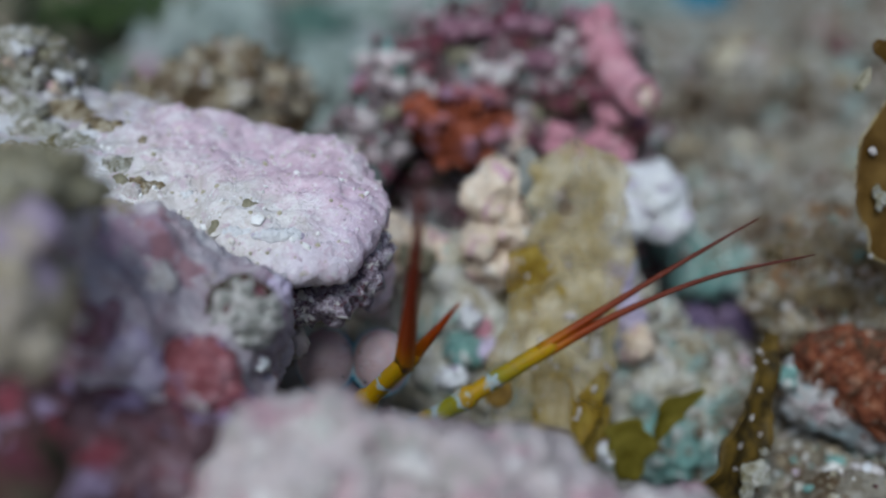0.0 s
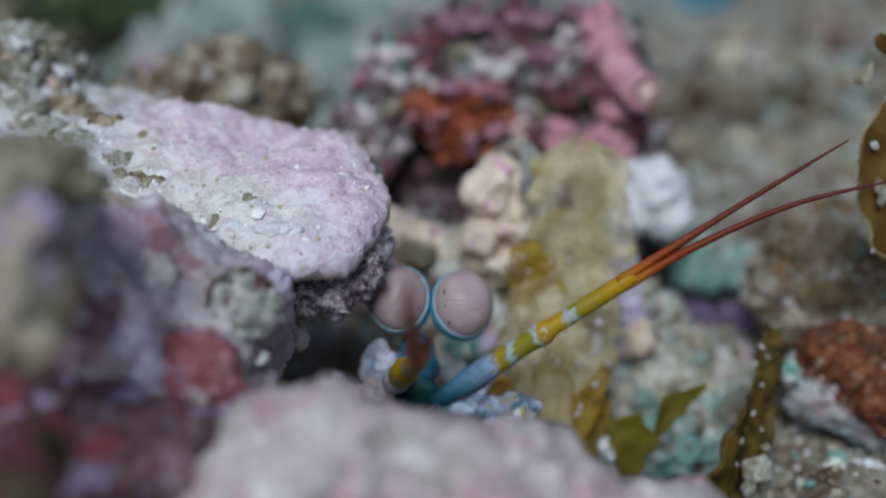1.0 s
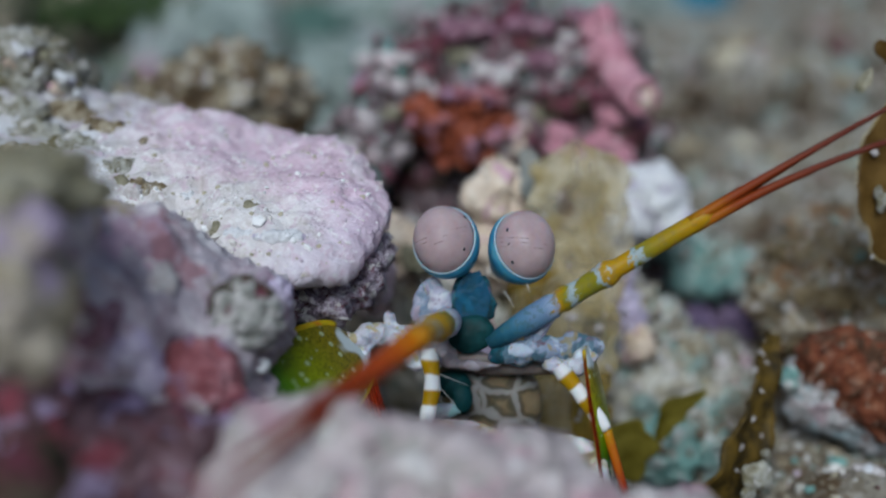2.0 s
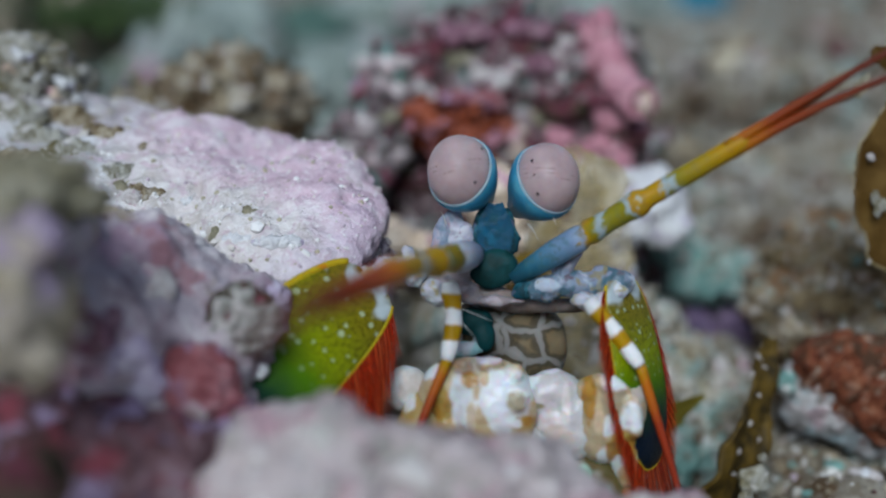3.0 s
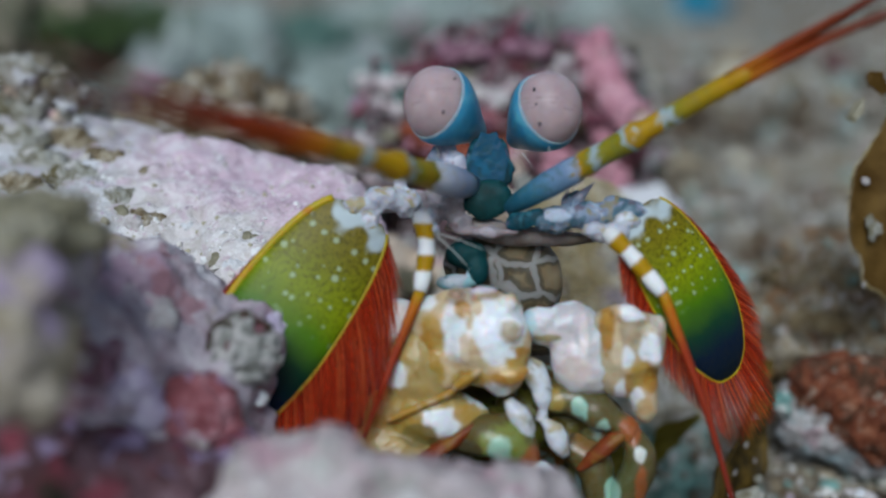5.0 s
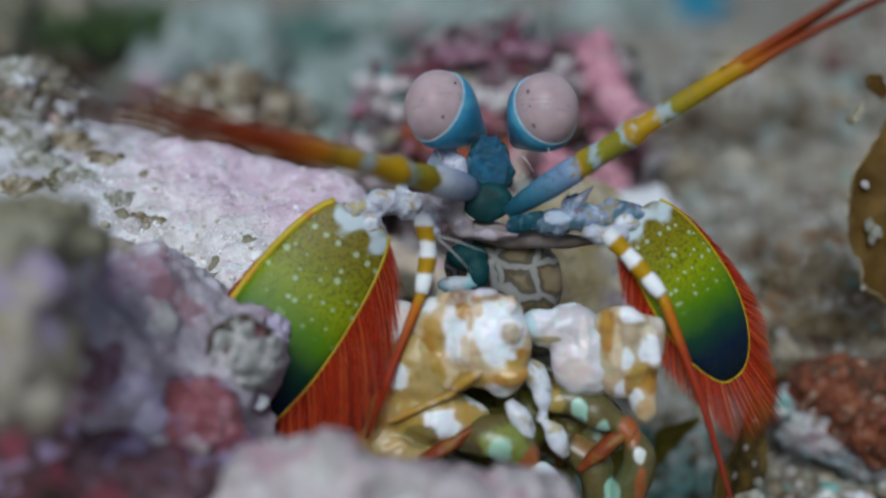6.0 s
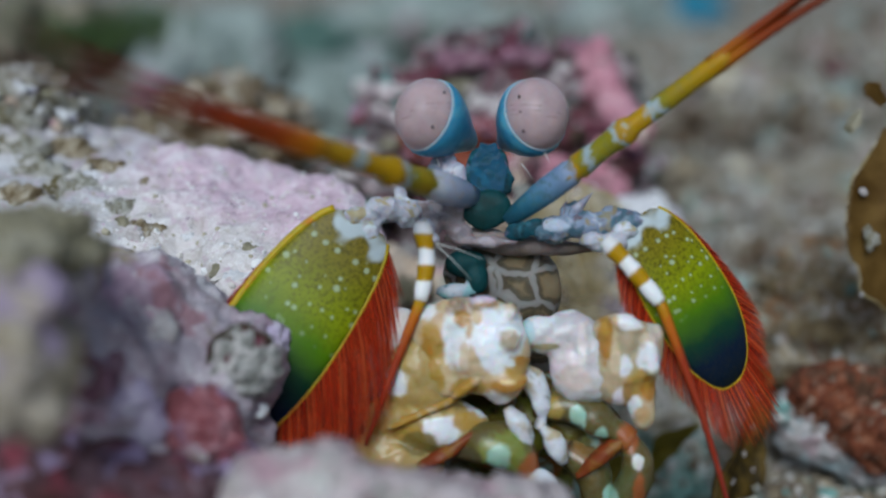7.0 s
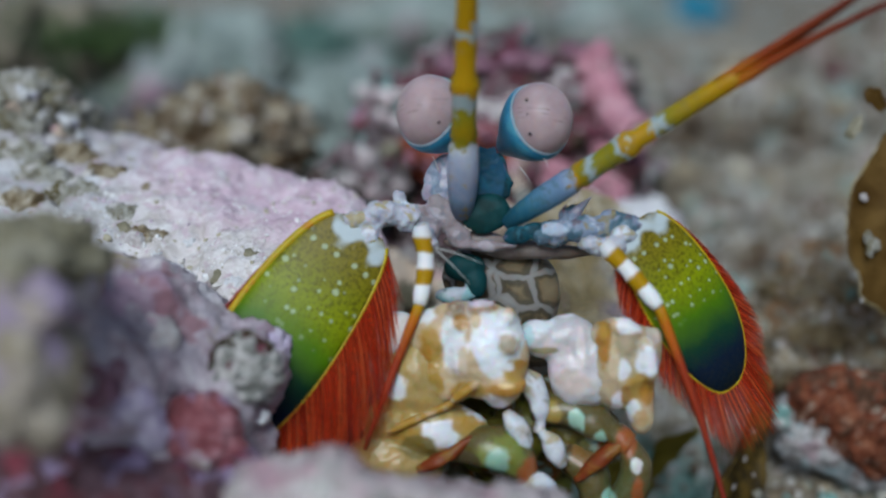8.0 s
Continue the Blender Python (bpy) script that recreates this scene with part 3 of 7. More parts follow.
KNOB_AT = (-57.21, 148.47, 49.14)
knob = rock("crystal_crusted_knob", [(-59.71, 154.99, 48.18, 6.18, 7, 4.53), (-55.59, 155.23, 45.69, 4.15, 6, 3.32), (-63.37, 155.98, 44.74, 5.84, 7, 5.01)], M_KNOB,
            "lumpy white and olive crusted coral knob", 0.45, ((4, 2.0, "CLOUDS"), (1.8, 1.2, "KNOBS"), (0.8, 0.5, "CLOUDS")), "coral")
for _x, _y, _r, _mat in ((38, 88, 16, M_WHITE), (78, 104, 14, M_OLIVETURF), (104, 138, 15, M_WHITE), (30, 150, 16, M_OLIVETURF), (62, 132, 12, M_WHITE), (86, 160, 14, M_CREAM), (125, 168, 12, M_WHITE), (12, 112, 14, M_CREAM)):
    _c = Vector(KNOB_AT) + Vector(((_x - 55) * 0.0824, 0.6, -(_y - 120) * 0.079))
    growth("crust_nodule", [(*_c, _r * 0.055, 1.0, _r * 0.055), (_c.x + 0.9, _c.y + 0.5, _c.z - 0.7, _r * 0.04, 0.9, _r * 0.05)], _mat, knob, "small crusted nodule", 0.25, ((1.4, 0.7, "CLOUDS"), (0.7, 0.3, "CLOUDS")))
rubble = rock("coral_rubble", [(-38.46, 182.74, 39.75, 11.73, 9, 6.84), (-30.07, 184.43, 38.48, 5.93, 8, 7.41), (-46.66, 180.01, 37.82, 8.7, 8, 4.35), (-38.51, 182.65, 23.3, 16.06, 9, 15.06)],
              M_RUBBLE, "brown and cream crusted piece of coral rubble", 0.6, ((7, 3.0, "CLOUDS"), (3.2, 2.2, "KNOBS"), (1.6, 1.0, "CLOUDS")), "coral")

back_rock = rock("mottled_rock", [
    (-14.47, 183.26, 32.27, 3.9, 5, 3.6), (11.37, 189.57, 38.32, 21.79, 13.58, 13.18), (27.77, 185.06, 39.1, 7.92, 9.05, 10.89), (-6.57, 185.67, 40.97, 7.42, 8.14, 7.42), (7.28, 190.69, 47.63, 13.05, 8.14, 5.02), (21.88, 187.8, 47.5, 5.94, 7.24, 5.94), (-13.0, 176.71, 33.89, 5.74, 7.24, 6.22), (26.53, 180.71, 31.56, 8.82, 8.14, 5.39), (7.82, 189.73, 0.77, 32.27, 14.48, 32.27)], M_BACK,
    "mottled red, plum and white sponge-covered rock", 0.7, ((9, 4.4, "CLOUDS"), (4.2, 3.0, "KNOBS"), (1.8, 1.0, "CLOUDS")))
growth("orange_sponge", [(2.6, 175.83, 35.27, 6.42, 4.203, 4.67), (-1.62, 174.43, 37.44, 3.5, 3.15, 3.69), (8.76, 177.1, 35.97, 3.31, 2.979, 3.5), (2.13, 174.37, 30.8, 5.83, 2.5, 2.14)], M_ORANGE, back_rock, "orange-red encrusting sponge with dark hollows", 0.5, ((6, 2.6, "CLOUDS"), (2.5, 1.6, "KNOBS"), (1.0, 0.4, "CLOUDS")))
tube_mouth("tube_sponge", [(25.17, 183.23, 51.61), (26.61, 178.74, 47.48), (29.08, 175.15, 42.91), (30.94, 169.52, 41.75)], 2.9, M_ROSE, back_rock, "rose-pink tube sponge with a pale open mouth")
growth("tube_lining", [(31.63, 168.75, 41.34, 1.5, 0.8, 1.9)], M_CREAM, back_rock, "pale lining of the tube mouth", 0.3, ((1.5, 0.4, "CLOUDS"),))
growth("rose_sponge", [(25.68, 179.95, 51.22, 3.31, 2.98, 3.31), (27.02, 177.59, 47.17, 3.31, 2.63, 2.92), (28.71, 175.3, 43.35, 3.5, 2.5, 2.72), (28.48, 175.71, 38.14, 2.92, 2.5, 2.14)], M_ROSE, back_rock, "rose-pink lobed sponge", 0.5, ((4, 1.4, "CLOUDS"), (1.2, 0.4, "CLOUDS")))
growth("rose_crust", [(20.81, 173.68, 31.92, 3.89, 2.5, 1.36)], M_ROSE, back_rock, "rose-pink crust ridge", 0.5, ((4, 1.8, "CLOUDS"), (1.2, 0.5, "CLOUDS")))
growth("rose_crust", [(26.43, 173.97, 32.81, 2.92, 2.5, 2.14)], M_ROSE, back_rock, "rose-pink crust ridge", 0.5, ((4, 1.8, "CLOUDS"), (1.2, 0.5, "CLOUDS")))
growth("rose_crust", [(29.7, 173.11, 30.14, 2.14, 2.5, 2.53)], M_ROSE, back_rock, "rose-pink crust ridge", 0.5, ((4, 1.8, "CLOUDS"), (1.2, 0.5, "CLOUDS")))
growth("rose_crust", [(19.88, 174.41, 34.14, 1.94, 2.5, 1.36)], M_ROSE, back_rock, "rose-pink crust ridge", 0.5, ((4, 1.8, "CLOUDS"), (1.2, 0.5, "CLOUDS")))
for _blob in ((3.58, 182.94, 50.7, 5.64, 2.5, 2.14), (14.33, 183.12, 51.24, 4.28, 2.5, 1.94), (22.44, 184.72, 52.95, 2.72, 2.5, 1.75), (16.23, 179.17, 45.56, 2.53, 2.5, 1.56)):
    growth("plum_nodule", [_blob], M_PLUM, back_rock, "dark plum cap", 0.5, ((3.5, 1.4, "CLOUDS"), (1.2, 0.4, "CLOUDS")))
# the dark patches put the shade of hollows in as colour; the rest is crust
for _a, _b, _rx, _rz, _proud, _mat, _text in (
        ((-6.87, 98.16, 48.65), (-13.42, 196.06, 26.34), 2.72, 1.94, 0.9, M_FRONT, "pale pink crust"),
        ((-4.49, 98.73, 50.41), (-8.67, 197.2, 29.86), 2.33, 1.94, 0.9, M_SHELLWHITE, "white lime crust"),
        ((-8.19, 98.89, 50.91), (-16.06, 197.52, 30.86), 2.53, 1.75, 0.9, M_FRONT, "pale pink crust"),
        ((-5.81, 99.22, 51.92), (-11.31, 198.18, 32.87), 2.33, 1.36, 0.9, M_OLIVETURF, "olive turf crust"),
        ((-7.14, 98.57, 49.91), (-13.95, 196.87, 28.85), 1.75, 1.17, 0.9, M_ROSE, "rose-pink crust"),
        ((-3.7, 97.99, 48.15), (-7.08, 195.73, 25.34), 1.56, 1.36, 0.9, M_TEAL, "pale teal crust"),
        ((-1.32, 101.18, 57.95), (-2.33, 202.1, 44.93), 3.89, 2.53, 0.8, M_TURFSHADE, "dark patch painted as hollow shade"),
        ((6.87, 101.34, 58.45), (14.05, 202.42, 45.94), 3.69, 1.94, 0.8, M_TURFSHADE, "dark patch painted as hollow shade"),
        ((-2.91, 98.48, 49.66), (-5.5, 196.71, 28.35), 1.94, 3.89, 0.8, M_TURFSHADE, "dark patch painted as hollow shade"),
        ((12.94, 100.12, 54.68), (26.2, 199.97, 38.4), 2.53, 4.47, 0.8, M_TURFSHADE, "dark patch painted as hollow shade"),
        ((11.09, 99.55, 52.92), (22.5, 198.83, 34.88), 3.89, 2.33, 0.8, M_TURFSHADE, "dark patch painted as hollow shade"),
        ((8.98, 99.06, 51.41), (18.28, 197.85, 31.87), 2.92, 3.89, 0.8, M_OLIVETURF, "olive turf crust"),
        ((16.9, 98.65, 50.16), (34.13, 197.03, 29.36), 2.53, 3.31, 0.8, M_TURFSHADE, "dark patch painted as hollow shade"),
        ((8.19, 99.79, 53.68), (16.69, 199.32, 36.39), 2.33, 2.53, 0.8, M_TURFSHADE, "dark patch painted as hollow shade"),
        ((13.73, 97.5, 46.64), (27.79, 194.75, 22.32), 3.89, 1.56, 0.8, M_TURFSHADE, "dark patch painted as hollow shade"),
        ((-2.64, 97.18, 45.64), (-4.97, 194.1, 20.31), 4.86, 4.47, 0.8, M_TURFSHADE, "dark patch painted as hollow shade"),
        ((2.11, 99.87, 53.93), (4.54, 199.48, 36.89), 5.83, 1.36, 0.8, M_RED, "red crust"),
        ((-7.93, 100.12, 54.68), (-15.54, 199.97, 38.4), 1.56, 1.94, 0.8, M_RED, "red crust"),
        ((-4.76, 100.85, 56.94), (-9.2, 201.44, 42.92), 3.11, 1.56, 0.8, M_FRONT, "pale pink crust"),
        ((-3.6, 100.15, 54.78), (-6.87, 200.04, 38.6), 3.31, 1.56, 0.8, M_SHELLWHITE, "white lime crust"),
        ((-5.29, 100.28, 55.18), (-10.25, 200.3, 39.41), 2.33, 1.36, 0.8, M_FRONT, "pale pink crust"),
        ((-1.59, 99.87, 53.93), (-2.86, 199.48, 36.89), 2.33, 1.36, 0.8, M_SHELLWHITE, "white lime crust"),
        ((-7.4, 100.77, 56.69), (-14.48, 201.28, 42.42), 2.33, 1.56, 0.8, M_FRONT, "pale pink crust"),
        ((1.32, 101.01, 57.44), (2.96, 201.77, 43.93), 3.31, 2.33, 0.8, M_OLIVETURF, "olive turf crust"),
        ((4.22, 100.44, 55.69), (8.77, 200.63, 40.41), 3.5, 1.75, 0.8, M_SHELLWHITE, "white lime crust"),
        ((6.07, 100.77, 56.69), (12.47, 201.28, 42.42), 2.53, 1.75, 0.8, M_FRONT, "pale pink crust"),
        ((2.9, 100.61, 56.19), (6.13, 200.95, 41.42), 2.33, 1.56, 0.8, M_SHELLWHITE, "white lime crust"),
        ((10.83, 101.1, 57.7), (21.98, 201.93, 44.43), 1.94, 2.33, 0.8, M_FRONT, "pale pink crust"),
        ((11.73, 101.59, 59.2), (23.77, 202.91, 47.45), 2.14, 1.94, 0.8, M_SHELLWHITE, "white lime crust"),
        ((10.56, 100.44, 55.69), (21.45, 200.63, 40.41), 1.75, 1.36, 0.8, M_SHELLWHITE, "white lime crust"),
        ((11.36, 99.76, 53.58), (23.03, 199.26, 36.19), 1.56, 0.87, 0.8, M_TEAL, "pale teal crust"),
        ((7.13, 98.57, 49.91), (14.58, 196.87, 28.85), 1.56, 2.92, 0.8, M_CREAM, "cream lime crust"),
        ((-1.75, 98.45, 49.56), (-3.17, 196.64, 28.15), 1.56, 1.56, 0.8, M_SHELLWHITE, "white lime crust"),
        ((-7.93, 99.06, 51.41), (-15.54, 197.85, 31.87), 2.53, 1.94, 0.8, M_FRONT, "pale pink crust"),
        ((-6.87, 98.57, 49.91), (-13.42, 196.87, 28.85), 2.33, 1.75, 0.8, M_SHELLWHITE, "white lime crust"),
        ((-5.02, 98.16, 48.65), (-9.72, 196.06, 26.34), 2.33, 1.56, 0.8, M_FRONT, "pale pink crust"),
        ((-8.72, 98.32, 49.15), (-17.12, 196.38, 27.35), 2.14, 1.75, 0.8, M_FRONT, "pale pink crust"),
        ((-4.12, 97.67, 47.14), (-7.93, 195.08, 23.33), 1.17, 1.36, 0.8, M_TEAL, "pale teal crust"),
        ((-7.4, 99.46, 52.67), (-14.48, 198.67, 34.38), 1.36, 1.17, 0.8, M_TEAL, "pale teal crust"),
        ((-2.64, 100.61, 56.19), (-4.97, 200.95, 41.42), 1.94, 1.17, 0.8, M_RED, "red crust"),
        ((-5.81, 99.95, 54.18), (-11.31, 199.65, 37.4), 1.75, 0.78, 0.8, M_RED, "red crust"),
        ((7.92, 100.93, 57.19), (16.16, 201.61, 43.43), 1.36, 1.17, 0.8, M_SHELLWHITE, "white lime crust"),
        ((17.96, 98.89, 50.91), (36.24, 197.52, 30.86), 1.75, 1.17, 0.8, M_RED, "red crust"),
        ((4.75, 99.63, 53.17), (9.82, 198.99, 35.39), 2.53, 0.97, 0.8, M_RED, "red crust")):
    growth("crust_or_shade_patch", [settle(back_rock, _a, _b, _rx, _rz, 2.4, _proud)], _mat, back_rock, _text, 0.45, ((2.8, 1.3, "CLOUDS"), (1.0, 0.4, "CLOUDS")))

# ledge behind the burrow that carries stones and weed
ledge = rock("burrow_ledge", [(6.51, 156.6, 1.35, 18.17, 11, 15.45), (23.59, 156.6, 1.35, 13.63, 11, 15.45), (-0.68, 156.18, 13, 6.21, 9, 9.76), (34.87, 153.11, -2.91, 11.68, 10, 10.78),
                              (10.47, 154.63, -24.13, 39.5, 14, 15.05)], M_LEDGE, "brown crusted ledge behind the burrow mouth", 0.9, ((7, 3.0, "CLOUDS"), (2.5, 1.4, "CLOUDS")))
rock("cream_stone", [(7.27, 151.26, 30.23, 4.34, 5, 4.84), (9.31, 151.07, 26.41, 4.2, 5, 4.37)], M_CREAM, "smooth cream limestone pebble on the ledge", 0.5, ((5, 1.6, "CLOUDS"), (1.2, 0.3, "CLOUDS")), "stone")
rock("cream_stone", [(5.19, 151.25, 23.74, 3.38, 5, 3.38), (7.75, 150.91, 19.44, 4.25, 5, 3.4)], M_CREAM, "peach limestone pebble lying under another", 0.5, ((5, 1.6, "CLOUDS"), (1.2, 0.3, "CLOUDS")), "stone")
rock("white_stone", [(33.17, 167.98, 26.66, 5.36, 6, 4.81), (28.88, 165.46, 22.16, 3.68, 5, 4.04), (36.12, 167.52, 22.03, 3.35, 5, 3.91), (23.51, 171.89, 28.99, 3.2, 4, 2.07)], M_WHITE, "bright white knobbly coral stone", 0.5, ((6, 1.6, "CLOUDS"), (2.0, 0.5, "CLOUDS")), "stone")
rock("lilac_stone", [(26.42, 149.63, 12.28, 3.25, 4, 5.31), (25.31, 152.01, 16.37, 2.93, 4, 3.44)], M_LILAC, "lilac crusted stone wedged in the ledge", 0.4, ((4, 1.2, "CLOUDS"), (1.0, 0.3, "CLOUDS")), "stone")
rock("lilac_stone", [(6.36, 146.09, 7.84, 1.86, 2.5, 2.03)], M_LILAC, "small round lilac pebble on the ledge", 0.3, ((2, 0.6, "CLOUDS"),), "stone")
for _blob, _mat, _text in (((26.22, 155.64, 17.83, 2.81, 3, 2.46), M_WHITE, "white angular pebble on the ledge"), ((23.91, 158.62, 20.52, 2.66, 3, 2.31), M_WHITE, "white angular pebble on the ledge"), ((28.59, 146.35, 8.64, 2.54, 3, 2.87), M_CREAM, "cream angular pebble on the ledge"),
                           ((21.63, 143.74, 7.07, 1.5, 2.5, 3.67), M_WHITE, "thin white coral splinter on the ledge"), ((20.13, 137.17, 3.04, 0.97, 2, 2.1), M_WHITE, "thin white coral splinter on the ledge"), ((3.52, 147.64, 12.61, 1.35, 2.5, 2.54), M_WHITE, "small white coral splinter on the ledge"), ((0.95, 137.49, 7.26, 2.09, 2.5, 1.45), M_WHITE, "small white coral crumb on the ledge"),
                           ((5.26, 148.98, 10.27, 2.05, 3, 1.71), M_ROSE, "small rose-pink pebble on the ledge"), ((2.68, 146.09, 7.84, 2.87, 4, 2.54), M_TEAL, "small teal crusted pebble"), ((22.22, 132.52, -1.57, 1.27, 2.5, 1.9), M_WHITE, "small white pebble lying among weed"), ((-4.37, 148.45, 21.59, 2.5, 3, 1.84), M_OLIVETURF, "olive turf-covered pebble on the ledge")):
    rock("pebble", [_blob, (_blob[0] + 0.6, _blob[1] + 0.8, _blob[2] - 0.9, *(0.8 * r for r in _blob[3:6]))], _mat, _text, 0.3, ((2.5, 0.9, "CLOUDS"), (0.9, 0.25, "CLOUDS")), "pebble", "pebbles on the ledge")
rock("pale_stone", [(-4.12, 154.96, 18.97, 4.36, 5, 4.36), (-8.48, 156.45, 20.3, 3.51, 5, 5.26)], M_CREAM, "dull cream stone in the shade of a plate", 0.5, ((5, 1.8, "CLOUDS"), (1.2, 0.4, "CLOUDS")), "stone")
rock("purple_stone", [(49.28, 167.25, 1.78, 4.81, 6, 4.81)], M_PURPLE, "purple crusted stone lying in gravel", 0.5, ((4, 1.6, "CLOUDS"),), "stone")
rock("purple_stone", [(43.56, 167.25, 1.78, 4.33, 6, 3.85)], M_PURPLE, "blue-black crusted stone lying in gravel", 0.5, ((4, 1.6, "CLOUDS"),), "stone")
rock("teal_stone", [(48, 178.05, 9.11, 9.03, 7, 5.02), (41.48, 181.49, 13.24, 6.09, 7, 4.06)], M_TEAL, "teal sponge-crusted stone lying in gravel", 0.6, ((5, 2.4, "CLOUDS"), (1.5, 0.8, "CLOUDS")), "stone")
rock("teal_stone", [(38.13, 146.97, -5.63, 7.85, 7, 5.23), (33.4, 144.12, -7.93, 5.17, 6, 4.31)], M_TEAL, "teal and white crusted stone beside weed", 0.6, ((5, 2.4, "CLOUDS"), (1.5, 0.8, "CLOUDS")), "stone")
rock("pale_stone", [(42.48, 155.76, -1.22, 7.27, 7, 5.45)], M_SHELLWHITE, "chalky pink stone lying in gravel", 0.6, ((5, 2.0, "CLOUDS"), (1.5, 0.6, "CLOUDS")), "stone")
rock("overgrown_rock", [(58.13, 153.36, 14.05, 10.98, 8, 7.32), (65.76, 150.43, 11.51, 9.47, 8, 10.33), (53.87, 153.35, 7.54, 5.82, 7, 7.06), (63.3, 160.52, 19.91, 9.88, 8, 5.03), (62.26, 156.6, 1.35, 14.54, 8, 10.9)], M_BROWNTURF,
     "brown turf-covered rock with pale grit", 0.8, ((7, 3.6, "CLOUDS"), (2.5, 1.6, "CLOUDS"), (1.0, 0.6, "CLOUDS")))
rock("sandy_mound", [(89.86, 256.26, 16.83, 35.99, 20, 20.76), (75.52, 275.33, 17.28, 22.19, 20, 19.23), (118.78, 296.08, 16.42, 31.7, 20, 26.95), (70.9, 227.61, -0.13, 25.36, 18, 15.22), (75.99, 211.33, 8, 17.59, 12, 7.74)], M_MOUND,
     "rubble mound covered with grey-brown sand", 1.4, ((14, 6.0, "CLOUDS"), (5, 3.5, "CLOUDS"), (2.0, 1.2, "CLOUDS")))

# distant reef
rock("reef_boulder", [(-22.25, 286.87, 20.42, 19.92, 20, 15.32), (-35.61, 293.16, 7.43, 23.78, 20, 19.02)], M_FAR, "pale grey-green boulder on the open seabed", 1.8, ((18, 7, "CLOUDS"), (6, 3, "CLOUDS")))
rock("reef_boulder", [(-50.37, 392.65, 22.39, 18.54, 20, 10.3), (-34.83, 401.13, 16.14, 19.02, 20, 10.57)], M_FARDARK, "dark olive weed-covered boulder on the open seabed", 2.0, ((18, 7, "CLOUDS"), (6, 3, "CLOUDS")))
rock("reef_boulder", [(-82.46, 362.03, 25.24, 30.43, 25, 17.12), (-92.92, 329.06, 20.83, 20.92, 20, 13.95)], M_FAR, "grey-green sandy boulder on the open seabed", 2.0, ((18, 7, "CLOUDS"), (6, 3, "CLOUDS")))
rock("reef_boulder", [(-6.39, 487.53, 23.14, 50.72, 25, 12.68), (79.51, 487.14, 21.94, 32.97, 25, 15.22)], M_FAR, "pale flat boulder on the open seabed", 2.5, ((22, 8, "CLOUDS"), (8, 4, "CLOUDS")))
rock("reef_boulder", [(-94.99, 262.72, 43.2, 17.86, 18, 9.62), (-100.51, 251.75, 41.78, 10.57, 18, 11.89)], M_WEEDY, "brown and green weedy boulder on the open seabed", 1.5, ((12, 6, "CLOUDS"), (4, 3, "CLOUDS")))
rock("blue_sponge", [(119.7, 509.94, 27.4, 14.79, 14, 9.51)], M_BLUE, "deep blue sponge on the distant seabed", 2.0, ((12, 4, "CLOUDS"),), "sponge")


# ---- grit and gravel ----
def grit(name, spots, material, label):
    """Many small angular grains in one mesh: spots of (x, y, z, size)."""
    base = bmesh.new()
    bmesh.ops.create_icosphere(base, subdivisions=1, radius=1)
    bv = np.array([v.co[:] for v in base.verts])
    base.verts.index_update()
    bf = np.array([[v.index for v in f.verts] for f in base.faces])
    base.free()
    rng = np.random.default_rng(len(spots))
    verts, faces = [], []
    for i, (x, y, z, s) in enumerate(spots):
        q = np.linalg.qr(rng.normal(size=(3, 3)))[0]
        v = bv * rng.uniform(0.7, 1.15, (len(bv), 1)) * (rng.uniform(0.45, 1.0, 3) * s)
        verts.append(v @ q + (x, y, z))
        faces.append(bf + i * len(bv))
    me = bpy.data.meshes.new(name)
    me.from_pydata((np.concatenate(verts) * MM).tolist(), [], np.concatenate(faces).tolist())
    me.materials.append(material)
    return tagged(new(name, me), label, "gravel", kind="stuff")


def drop_spots(n, x0, x1, y0, y1, small, large, seed, keep=None):
    """Places where grains dropped from above come to rest."""
    rng = random.Random(seed)
    bpy.context.view_layer.update()
    graph = bpy.context.evaluated_depsgraph_get()
    out = []
    for _ in range(n):
        x, y = rng.uniform(x0, x1), rng.uniform(y0, y1)
        hit, place, normal, _i, ob, _m = scene.ray_cast(graph, Vector((x, y, 180)) * MM, Vector((0, 0, -1)))
        if hit and (keep is None or ob.name.split(".")[0] in keep):
            s = small + (large - small) * rng.random() ** 3
            out.append((x, y, place.z / MM + s * 0.15, s))
    return out


grit("gravel", drop_spots(5200, 20, 85, 125, 190, 0.3, 1.4, 3, ("ground", "overgrown_rock", "teal_stone", "burrow_ledge", "pale_stone")), M_GRIT, "coarse white, teal and brown coral gravel")
grit("gravel", drop_spots(5000, -60, 130, 170, 330, 0.5, 2.8, 4, ("ground", "sandy_mound")), M_GRIT, "grey-brown coral gravel on the seabed")
grit("shell_grit", drop_spots(2600, -75, 0, 105, 165, 0.10, 0.5, 5, ("coralline_plate", "crystal_crusted_knob")), M_WHITEGRIT, "fine white shell grit on coralline crust")
grit("shell_grit", [(x, y, z, s) for x, y, z, s in drop_spots(1500, -70, -15, 105, 150, 0.2, 1.1, 8, ("coralline_plate",)) if abs(y - 118 + 0.42 * (x + 45)) < 9], M_WHITEGRIT, "coarse white shell grit in a hollow of the crust")
grit("shell_grit", drop_spots(550, 34, 80, 114, 150, 0.2, 0.7, 9, ("ground",)), M_WHITEGRIT, "white and cream shell grit among gravel")
grit("shell_grit", drop_spots(1200, -20, 40, 120, 175, 0.2, 0.9, 6, ("burrow_ledge", "cream_stone", "white_stone")), M_WHITEGRIT, "fine white shell grit on the ledge")


